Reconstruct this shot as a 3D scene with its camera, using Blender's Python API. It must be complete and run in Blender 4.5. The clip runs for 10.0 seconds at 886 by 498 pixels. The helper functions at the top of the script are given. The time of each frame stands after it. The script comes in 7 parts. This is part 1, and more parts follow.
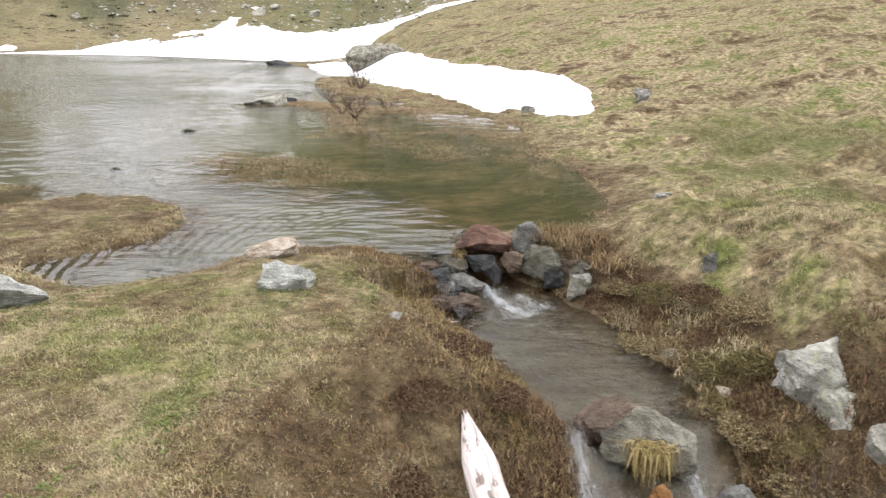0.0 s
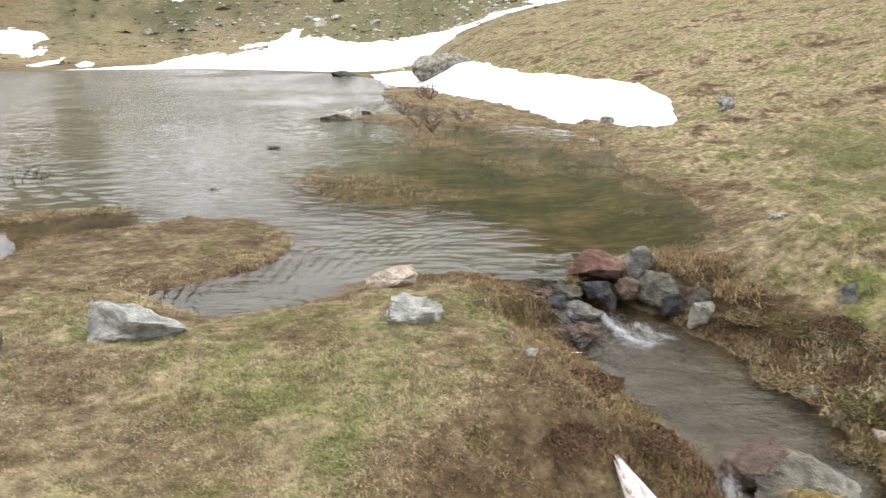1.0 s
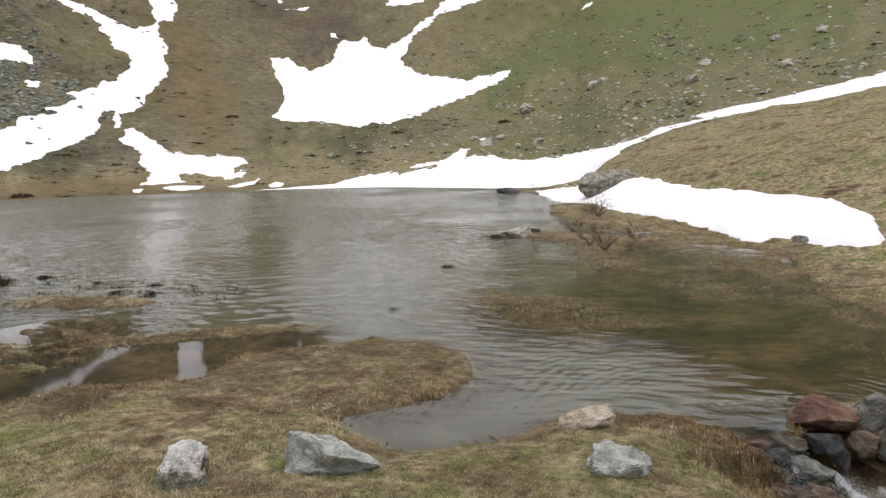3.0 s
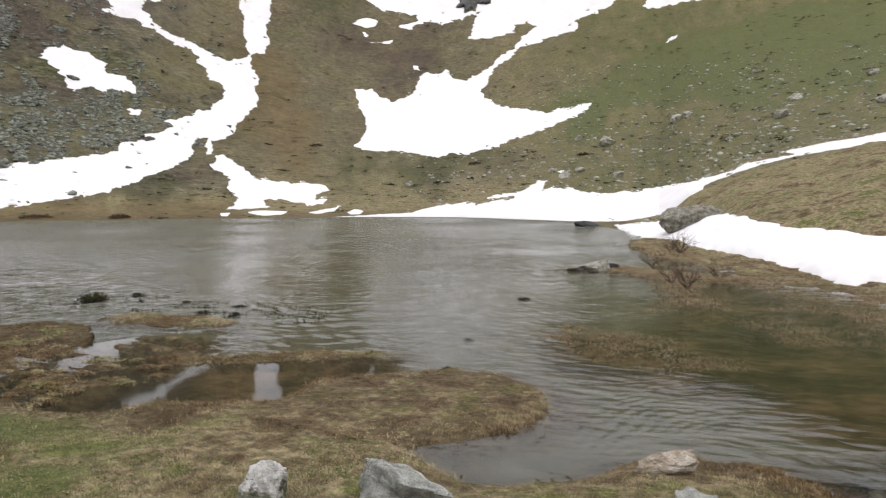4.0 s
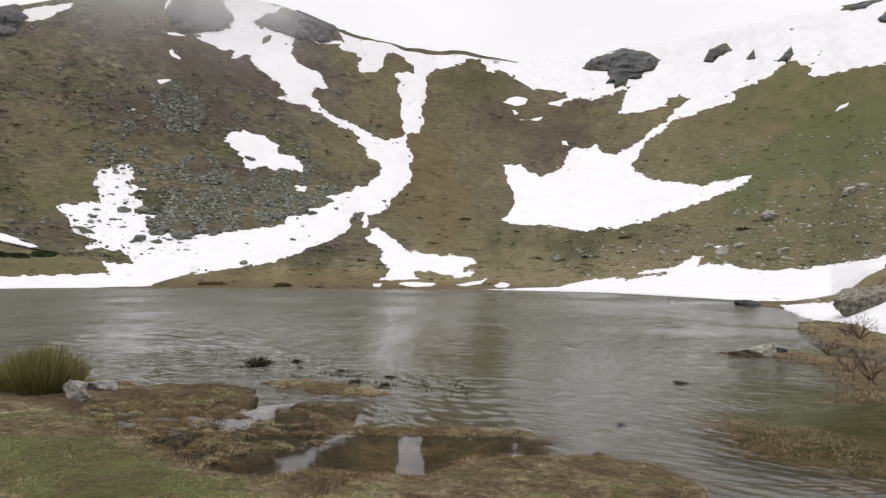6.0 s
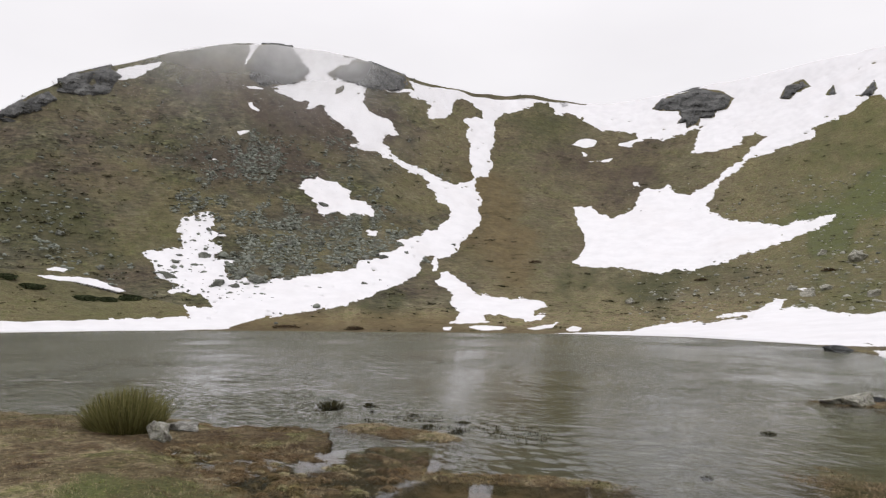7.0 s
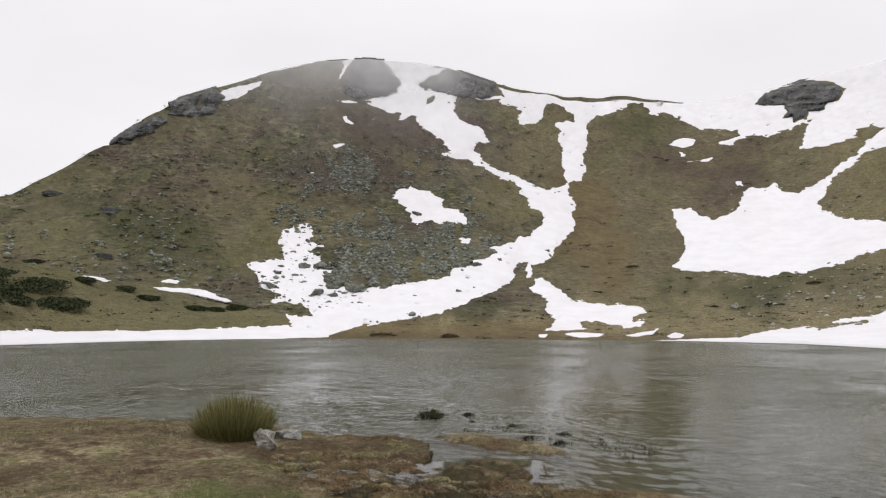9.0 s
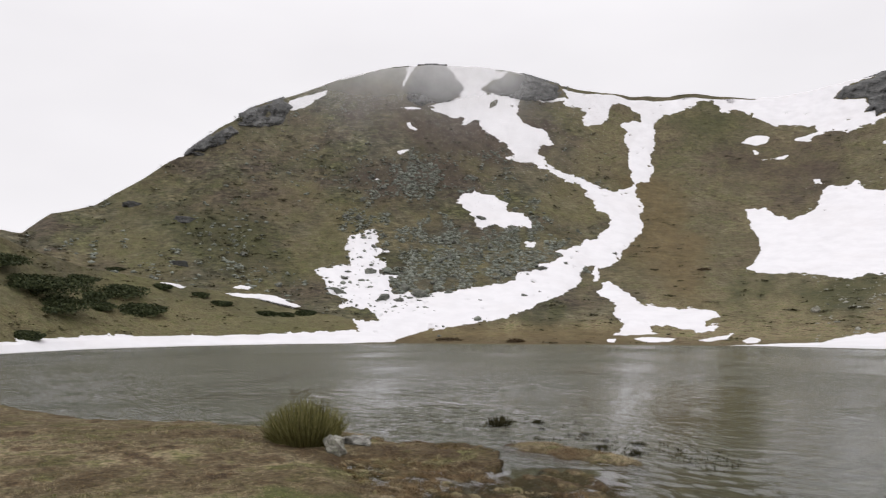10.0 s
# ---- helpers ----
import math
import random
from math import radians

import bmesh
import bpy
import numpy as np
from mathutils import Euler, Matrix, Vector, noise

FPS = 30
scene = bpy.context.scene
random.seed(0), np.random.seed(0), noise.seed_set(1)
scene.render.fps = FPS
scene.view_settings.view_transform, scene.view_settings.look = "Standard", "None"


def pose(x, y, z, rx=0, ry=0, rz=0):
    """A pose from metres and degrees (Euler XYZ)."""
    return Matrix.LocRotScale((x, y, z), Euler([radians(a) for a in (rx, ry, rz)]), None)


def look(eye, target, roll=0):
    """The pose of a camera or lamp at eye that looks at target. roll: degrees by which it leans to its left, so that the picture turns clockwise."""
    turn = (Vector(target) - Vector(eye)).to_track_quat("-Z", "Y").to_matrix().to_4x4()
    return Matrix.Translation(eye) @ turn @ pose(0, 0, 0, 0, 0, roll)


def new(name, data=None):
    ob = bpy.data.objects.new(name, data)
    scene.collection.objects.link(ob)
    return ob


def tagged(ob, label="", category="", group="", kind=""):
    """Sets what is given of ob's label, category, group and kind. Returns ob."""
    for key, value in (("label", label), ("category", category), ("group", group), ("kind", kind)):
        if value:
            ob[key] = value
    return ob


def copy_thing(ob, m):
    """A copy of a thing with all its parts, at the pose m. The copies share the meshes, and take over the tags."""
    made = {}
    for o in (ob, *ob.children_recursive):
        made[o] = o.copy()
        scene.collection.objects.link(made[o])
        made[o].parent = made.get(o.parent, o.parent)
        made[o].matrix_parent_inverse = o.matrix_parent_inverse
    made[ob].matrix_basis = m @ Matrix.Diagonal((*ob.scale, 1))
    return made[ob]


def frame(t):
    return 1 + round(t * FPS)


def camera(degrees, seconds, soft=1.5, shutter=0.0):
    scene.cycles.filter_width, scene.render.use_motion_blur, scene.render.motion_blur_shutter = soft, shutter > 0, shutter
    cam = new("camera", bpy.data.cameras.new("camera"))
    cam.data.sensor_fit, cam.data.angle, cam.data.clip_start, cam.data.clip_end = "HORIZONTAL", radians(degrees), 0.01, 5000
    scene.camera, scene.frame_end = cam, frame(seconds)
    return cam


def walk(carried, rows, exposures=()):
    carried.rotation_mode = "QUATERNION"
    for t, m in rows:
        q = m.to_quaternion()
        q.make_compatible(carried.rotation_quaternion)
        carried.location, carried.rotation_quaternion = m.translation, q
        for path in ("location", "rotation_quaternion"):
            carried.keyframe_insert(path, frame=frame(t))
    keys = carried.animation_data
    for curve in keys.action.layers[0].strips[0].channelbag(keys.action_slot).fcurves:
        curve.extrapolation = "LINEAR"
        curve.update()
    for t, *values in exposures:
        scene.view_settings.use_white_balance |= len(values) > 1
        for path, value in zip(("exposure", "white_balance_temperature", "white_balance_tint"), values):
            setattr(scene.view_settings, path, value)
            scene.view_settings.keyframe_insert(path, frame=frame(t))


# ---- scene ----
# seconds, x, y, z, yaw, pitch, roll
cam = camera(64.16, 10.0, soft=1.2, shutter=0.3)
ROWS = [
    (0, 0.000, 0.000, 1.749, -0.00, -16.51, -0.67),
    (0.5, -0.227, 0.063, 1.769, 1.92, -16.07, -0.51),
    (1, -0.491, 0.098, 1.903, 4.31, -16.09, 0.69),
    (1.5, -0.631, 0.197, 1.937, 8.83, -14.18, 1.39),
    (2, -0.712, 0.288, 1.986, 11.30, -11.17, 1.06),
    (2.5, -0.763, 0.284, 2.011, 14.15, -8.62, 1.86),
    (4, -0.835, 0.249, 2.035, 23.21, -4.18, 0.67),
    (4.5, -0.845, 0.226, 2.051, 26.88, -2.81, 0.43),
    (5, -0.850, 0.221, 2.055, 29.46, -1.44, 0.09),
    (5.5, -0.870, 0.221, 2.055, 32.22, 0.09, -0.21),
    (6, -0.878, 0.206, 2.085, 35.01, 1.78, -0.25),
    (7.5, -0.969, 0.187, 2.094, 43.54, 6.50, -0.32),
    (8, -0.975, 0.166, 2.104, 46.46, 6.48, -0.17),
    (8.5, -1.037, 0.237, 2.119, 47.99, 5.96, 0.01),
    (9, -1.112, 0.280, 2.121, 48.22, 5.82, 0.15),
    (9.5, -1.198, 0.317, 2.132, 49.75, 5.62, 0.07),
    (10, -1.303, 0.366, 2.136, 53.47, 6.20, 0.22),
]
EXPOSURES = [(0.0, 0.57), (1.0, 0.58), (1.5, 0.54), (2.0, 0.42), (2.5, 0.07), (4.0, -0.26), (5.0, -0.41), (6.0, -0.43), (7.5, -0.53), (10.0, -0.54)]
walk(cam, [(t, pose(x, y, z, 90 + pitch, roll, yaw)) for t, x, y, z, yaw, pitch, roll in ROWS], EXPOSURES)

# ---- light ----
EYE_H = 2.08                      # eye over the lake, whose surface is z = 0
CX, CY = -0.9, 0.2                # middle of the polar ground sheet
SUN_EL, SUN_AZ = 55.0, 150.0

world = bpy.data.worlds.new("overcast_sky")
scene.world = world
world.use_nodes = True
wn, wl = world.node_tree.nodes, world.node_tree.links
wn.clear()
w_out = wn.new("ShaderNodeOutputWorld")
w_bg = wn.new("ShaderNodeBackground")
w_sky = wn.new("ShaderNodeTexSky")
w_sky.sky_type, w_sky.sun_disc = "NISHITA", False
w_sky.sun_elevation, w_sky.sun_rotation = radians(SUN_EL), radians(SUN_AZ)
w_hsv = wn.new("ShaderNodeHueSaturation")
w_hsv.inputs["Saturation"].default_value = 0.06
w_hsv.inputs["Value"].default_value = 0.10
wl.new(w_sky.outputs[0], w_hsv.inputs["Color"])
w_co = wn.new("ShaderNodeTexCoord")
w_map = wn.new("ShaderNodeMapping")
w_map.inputs["Scale"].default_value = (1.6, 1.6, 4.0)
w_noise = wn.new("ShaderNodeTexNoise")
w_noise.inputs["Scale"].default_value = 1.3
w_noise.inputs["Detail"].default_value = 4.0
wl.new(w_co.outputs["Generated"], w_map.inputs[0])
wl.new(w_map.outputs[0], w_noise.inputs["Vector"])
w_ramp = wn.new("ShaderNodeValToRGB")
w_ramp.color_ramp.elements[0].position, w_ramp.color_ramp.elements[0].color = 0.3, (0.88, 0.858, 0.89, 1)
w_ramp.color_ramp.elements[1].position, w_ramp.color_ramp.elements[1].color = 0.75, (0.992, 0.968, 1.0, 1)
wl.new(w_noise.outputs[0], w_ramp.inputs[0])
w_mix = wn.new("ShaderNodeMixRGB")
w_mix.inputs[0].default_value = 0.85
wl.new(w_hsv.outputs[0], w_mix.inputs[1])
wl.new(w_ramp.outputs[0], w_mix.inputs[2])
wl.new(w_mix.outputs[0], w_bg.inputs[0])
# an overcast dome: twice as bright overhead as near the skyline
w_sep = wn.new("ShaderNodeSeparateXYZ")
wl.new(w_co.outputs["Generated"], w_sep.inputs[0])
w_dome = wn.new("ShaderNodeMapRange")
w_dome.interpolation_type = "SMOOTHSTEP"
for k, value in (("From Min", 0.3), ("From Max", 0.95), ("To Min", 1.52), ("To Max", 2.9)):
    w_dome.inputs[k].default_value = value
wl.new(w_sep.outputs["Z"], w_dome.inputs["Value"])
wl.new(w_dome.outputs[0], w_bg.inputs[1])
wl.new(w_bg.outputs[0], w_out.inputs[0])

sun_data = bpy.data.lights.new("sun", "SUN")
sun_data.energy, sun_data.angle, sun_data.color = 0.7, radians(25), (1.0, 0.96, 0.9)
sun = new("sun", sun_data)
sun.matrix_world = look((0, 0, 50), (math.sin(radians(SUN_AZ)) * -30, math.cos(radians(SUN_AZ)) * -30, 50 - 30 * math.tan(radians(SUN_EL))))


# ---- materials ----
class Mat:
    """A small wrapper round one node material."""

    def __init__(self, name):
        self.m = bpy.data.materials.new(name)
        self.m.use_nodes = True
        self.n, self.l = self.m.node_tree.nodes, self.m.node_tree.links
        self.bsdf = self.n["Principled BSDF"]
        self.pos = self.n.new("ShaderNodeNewGeometry").outputs["Position"]

    def put(self, value, socket):
        if isinstance(value, bpy.types.NodeSocket):
            self.l.new(value, socket)
        elif isinstance(value, tuple) and len(value) == 3 and socket.type == "RGBA":
            socket.default_value = (*value, 1)
        else:
            socket.default_value = value

    def noise(self, scale, detail=4.0, rough=0.55, vector=None, stretch=None, distort=0.0):
        k = self.n.new("ShaderNodeTexNoise")
        k.inputs["Scale"].default_value, k.inputs["Detail"].default_value = scale, detail
        k.inputs["Roughness"].default_value, k.inputs["Distortion"].default_value = rough, distort
        v = vector or self.pos
        if stretch:
            mp = self.n.new("ShaderNodeMapping")
            mp.inputs["Scale"].default_value = stretch[:3]
            if len(stretch) > 3:
                mp.inputs["Rotation"].default_value = (0, 0, radians(stretch[3]))
            self.l.new(v, mp.inputs[0])
            v = mp.outputs[0]
        self.l.new(v, k.inputs["Vector"])
        return k.outputs["Fac"] if "Fac" in k.outputs else k.outputs[0]

    def voronoi(self, scale, feature="F1"):
        k = self.n.new("ShaderNodeTexVoronoi")
        k.feature = feature
        k.inputs["Scale"].default_value = scale
        self.l.new(self.pos, k.inputs["Vector"])
        return k.outputs[0]

    def ramp(self, fac, *stops):
        k = self.n.new("ShaderNodeValToRGB")
        e = k.color_ramp.elements
        while len(e) < len(stops):
            e.new(0.5)
        for el, (p, c) in zip(e, stops):
            el.position = p
            el.color = (*c, 1) if isinstance(c, tuple) else (c, c, c, 1)
        self.l.new(fac, k.inputs[0])
        return k.outputs[0]

    def mix(self, fac, a, b, kind="MIX"):
        k = self.n.new("ShaderNodeMixRGB")
        k.blend_type = kind
        for v, s in zip((fac, a, b), k.inputs):
            self.put(v, s)
        return k.outputs[0]

    def math(self, op, a, b=0.0):
        k = self.n.new("ShaderNodeMath")
        k.operation = op
        self.put(a, k.inputs[0]), self.put(b, k.inputs[1])
        return k.outputs[0]

    def attr(self, name, channel=None):
        k = self.n.new("ShaderNodeAttribute")
        k.attribute_name = name
        if channel is None:
            return k.outputs["Color"]
        s = self.n.new("ShaderNodeSeparateColor")
        self.l.new(k.outputs["Color"], s.inputs[0])
        return s.outputs[channel]

    def bump(self, height, strength=0.5, distance=0.02, normal=None):
        k = self.n.new("ShaderNodeBump")
        k.inputs["Strength"].default_value, k.inputs["Distance"].default_value = strength, distance
        self.l.new(height, k.inputs["Height"])
        if normal:
            self.l.new(normal, k.inputs["Normal"])
        return k.outputs[0]

    def done(self, color, rough=0.9, normal=None, tone=0.8, **other):
        if tone != 1.0:
            color = self.mix(1.0, color, (tone * 1.015, tone * 0.985, tone), "MULTIPLY")
        self.put(color, self.bsdf.inputs["Base Color"])
        self.put(rough, self.bsdf.inputs["Roughness"])
        if normal:
            self.l.new(normal, self.bsdf.inputs["Normal"])
        for k, v in other.items():
            self.put(v, self.bsdf.inputs[k.replace("_", " ")])
        return self.m


def turf_patches(m):
    """Straw, olive and brown patches a hand to a metre wide, the same for the soil and for what grows on it."""
    p = m.mix(0.5, m.noise(2.6, 4.0, 0.6), m.noise(0.8, 4.0, 0.6))
    c = m.ramp(p, (0.36, (0.075, 0.048, 0.026)), (0.43, (0.175, 0.13, 0.072)), (0.50, (0.35, 0.295, 0.178)), (0.56, (0.225, 0.215, 0.095)), (0.62, (0.14, 0.165, 0.05)))
    return m.mix(1.0, c, m.ramp(m.noise(9.0, 4.0, 0.6), (0.34, 0.5), (0.5, 1.0), (0.66, 1.45)), "MULTIPLY")


def ground_material():
    m = Mat("alpine_turf")
    green, rocky, wet = (m.attr("cover", i) for i in range(3))
    dark, bare, bed = (m.attr("cover_b", i) for i in range(3))
    fine = m.noise(14.0, 6.0, 0.65)
    mid = m.noise(1.7, 5.0, 0.6)
    far = m.noise(0.11, 6.0, 0.62)
    # the low end paints shade between the tussocks into the soil colour
    dry = m.mix(1.0, turf_patches(m), m.ramp(fine, (0.25, 0.3), (0.5, 0.88), (0.75, 1.4)), "MULTIPLY")
    turf = m.ramp(fine, (0.25, (0.05, 0.055, 0.016)), (0.55, (0.112, 0.115, 0.038)), (0.8, (0.21, 0.195, 0.085)))
    patch = m.ramp(m.mix(0.5, mid, far), (0.46, 0.0), (0.6, 0.35))
    c = m.mix(m.math("MAXIMUM", patch, green), dry, turf)
    lush = m.ramp(fine, (0.3, (0.062, 0.080, 0.025)), (0.7, (0.16, 0.18, 0.064)))
    c = m.mix(m.ramp(green, (0.5, 0.0), (0.95, 0.9)), c, lush)
    c = m.mix(m.ramp(m.noise(0.35, 7.0, 0.72), (0.5, 0.0), (0.68, 0.32)), c, (0.085, 0.07, 0.038))
    heath = m.ramp(m.mix(0.5, m.noise(0.45, 7.0, 0.75), m.noise(0.09, 5.0, 0.6)), (0.36, (0.030, 0.030, 0.019)), (0.47, (0.064, 0.063, 0.040)), (0.53, (0.092, 0.088, 0.056)), (0.64, (0.165, 0.152, 0.10)))
    heath = m.mix(m.ramp(m.noise(0.10, 5.0, 0.65), (0.44, 0.0), (0.60, 0.8)), heath, m.ramp(m.noise(1.1, 6.0, 0.7), (0.38, (0.040, 0.046, 0.017)), (0.62, (0.095, 0.10, 0.044))))
    heath = m.mix(m.ramp(m.noise(0.055, 4.0, 0.6), (0.53, 0.0), (0.66, 0.55)), heath, (0.072, 0.060, 0.040))
    heath = m.mix(m.ramp(m.noise(0.075, 5.0, 0.65, stretch=(1.0, 1.0, 2.0)), (0.50, 0.0), (0.60, 0.65)), heath, m.ramp(m.noise(0.8, 6.0, 0.7), (0.4, (0.045, 0.034, 0.028)), (0.6, (0.105, 0.080, 0.062))))
    heath = m.mix(m.ramp(m.noise(0.06, 5.0, 0.7, stretch=(1.3, 0.8, 1.6)), (0.54, 0.0), (0.64, 0.7)), heath, m.ramp(m.noise(0.9, 6.0, 0.7), (0.4, (0.085, 0.080, 0.042)), (0.6, (0.18, 0.158, 0.088))))
    heath = m.mix(1.0, heath, m.ramp(m.noise(0.55, 8.0, 0.8), (0.32, 0.55), (0.5, 1.12), (0.68, 1.95)), "MULTIPLY")
    # terraces that grazing has trodden along the contours, and dark cushions on them
    tread = m.noise(0.55, 5.0, 0.65, stretch=(1.0, 1.0, 4.5), distort=0.4)
    heath = m.mix(1.0, heath, m.ramp(tread, (0.36, 0.5), (0.47, 0.92), (0.6, 1.2)), "MULTIPLY")
    c = m.mix(dark, c, heath)
    tuft = m.mix(0.5, m.noise(0.9, 7.0, 0.75), m.noise(0.3, 5.0, 0.65))
    for i, (low, high) in enumerate((((0.076, 0.057, 0.026), (0.19, 0.148, 0.072)), ((0.036, 0.027, 0.020), (0.105, 0.08, 0.06)), ((0.034, 0.040, 0.016), (0.098, 0.10, 0.044)))):
        c = m.mix(m.math("MULTIPLY", m.attr("cover_c", i), 0.82), c, m.ramp(tuft, (0.36, low), (0.62, high)))
    speck = m.math("MULTIPLY", m.ramp(m.voronoi(1.3), (0.0, 1.0), (0.22, 0.0)), m.ramp(m.noise(0.13, 5.0, 0.7), (0.46, 0.0), (0.58, 0.9)))
    c = m.mix(m.math("MULTIPLY", speck, m.ramp(dark, (0.35, 0.0), (0.6, 1.0))), c, (0.20, 0.205, 0.185))
    brown = m.ramp(fine, (0.25, (0.028, 0.018, 0.010)), (0.55, (0.085, 0.06, 0.031)), (0.8, (0.18, 0.135, 0.075)))
    c = m.mix(m.math("MULTIPLY", wet, m.ramp(mid, (0.25, 0.35), (0.6, 1.0))), c, brown)
    scree = m.ramp(m.voronoi(1.1), (0.0, (0.16, 0.175, 0.16)), (0.35, (0.10, 0.108, 0.094)), (0.8, (0.05, 0.052, 0.042)))
    c = m.mix(m.math("MULTIPLY", rocky, m.ramp(m.noise(0.5, 6.0, 0.7), (0.42, 0.0), (0.62, 0.9))), c, scree)
    mud = m.ramp(m.noise(2.2, 5.0, 0.6), (0.3, (0.11, 0.112, 0.078)), (0.7, (0.25, 0.25, 0.17)))
    c = m.mix(bare, c, mud)
    weed = m.ramp(m.mix(0.4, m.noise(0.9, 6.0, 0.65), m.noise(3.2, 5.0, 0.65, stretch=(0.7, 1.2, 1.0))), (0.38, (0.024, 0.021, 0.006)), (0.47, (0.062, 0.048, 0.015)), (0.55, (0.15, 0.10, 0.045)), (0.64, (0.27, 0.19, 0.10)))
    c = m.mix(bed, c, weed)
    c = m.mix(m.ramp(m.noise(5.0, 5.0, 0.7), (0.5, 0.0), (0.7, 0.55)), c, m.mix(0.6, c, (0.03, 0.024, 0.012)))
    n = m.bump(fine, 0.9, 0.06)
    n = m.bump(m.noise(0.6, 7.0, 0.7), 0.5, 0.5, n)
    return m.done(c, 0.95, n, Specular_IOR_Level=0.15)


def snow_material():
    m = Mat("old_snow")
    c = m.ramp(m.noise(0.35, 6.0, 0.6), (0.3, (0.61, 0.603, 0.62)), (0.6, (0.67, 0.662, 0.68)))
    c = m.mix(m.ramp(m.noise(0.09, 5.0, 0.6, stretch=(1.0, 1.0, 0.4)), (0.5, 0.0), (0.7, 0.3)), c, (0.58, 0.55, 0.55))
    c = m.mix(m.ramp(m.noise(3.0, 6.0, 0.7), (0.62, 0.0), (0.85, 0.4)), c, (0.42, 0.38, 0.33))
    return m.done(c, 0.7, m.bump(m.noise(1.6, 6.0, 0.6), 0.2, 0.04), 1.0, Specular_IOR_Level=0.2)


def water_material(name, ripple, tint, calm=0.0, wind=False, deep=0.17):
    """A rippled surface: gloss by the angle, the rest goes through to the bed."""
    m = Mat(name)
    a = m.noise(1.0, 4.0, 0.6, stretch=(1.1 * ripple, 3.4 * ripple, 1.0, 28.0), distort=0.6)
    b = m.noise(1.0, 3.0, 0.55, stretch=(3.0 * ripple, 9.0 * ripple, 1.0, 40.0), distort=0.4)
    gust = m.ramp(m.noise(0.16, 3.0, 0.5), (0.35, 0.25), (0.62, 1.0))
    if wind:  # broader flaws of wind, which show farther out
        flaw = m.noise(0.8, 5.0, 0.62, stretch=(1.0, 0.7, 1.0, 30.0))
        a = m.math("ADD", a, m.math("MULTIPLY", flaw, m.ramp(m.attr("wind", 1), (0.1, 0.0), (0.5, 1.2))))
        chop = m.noise(1.0, 3.0, 0.55, stretch=(3.6, 1.7, 1.0, 15.0), distort=0.5)
        a = m.math("ADD", a, m.math("MULTIPLY", chop, m.ramp(m.attr("wind", 1), (0.03, 0.0), (0.15, 0.7), (0.6, 1.1))))
        b = m.math("MULTIPLY", b, m.ramp(m.attr("wind", 1), (0.1, 1.0), (0.4, 0.25)))
    h = m.math("MULTIPLY", m.math("ADD", m.math("MULTIPLY", a, 0.8), m.math("MULTIPLY", b, 0.7)), gust)
    if wind:
        h = m.math("MULTIPLY", h, m.math("MULTIPLY", m.attr("wind", 0), m.ramp(m.attr("wind", 1), (0.0, 0.45), (0.25, 1.25), (0.7, 1.9))))
    n = m.bump(h, 1.0 - calm, deep / ripple)
    gloss = m.n.new("ShaderNodeBsdfGlossy")
    gloss.inputs["Color"].default_value = (0.93, 0.95, 0.955, 1)
    gloss.inputs["Roughness"].default_value = 0.03
    if wind:  # ripples too fine to build blur the far reflections
        m.l.new(m.ramp(m.attr("wind", 1), (0.0, 0.04), (0.35, 0.10), (1.0, 0.17)), gloss.inputs["Roughness"])
    clear = m.n.new("ShaderNodeBsdfTransparent")
    clear.inputs["Color"].default_value = (*tint, 1)
    fres = m.n.new("ShaderNodeFresnel")
    fres.inputs["IOR"].default_value = 1.33
    m.l.new(n, fres.inputs["Normal"]), m.l.new(n, gloss.inputs["Normal"])
    mixed = m.n.new("ShaderNodeMixShader")
    shine = fres.outputs[0]
    if wind:  # a wavy surface seen flat mirrors less than a smooth one
        shine = m.math("MULTIPLY", shine, m.ramp(m.attr("wind", 1), (0.0, 1.0), (0.45, 0.84), (1.0, 0.55)))
    m.l.new(shine, mixed.inputs[0])
    m.l.new(clear.outputs[0], mixed.inputs[1])
    m.l.new(gloss.outputs[0], mixed.inputs[2])
    m.l.new(mixed.outputs[0], m.n["Material Output"].inputs["Surface"])
    return m.m


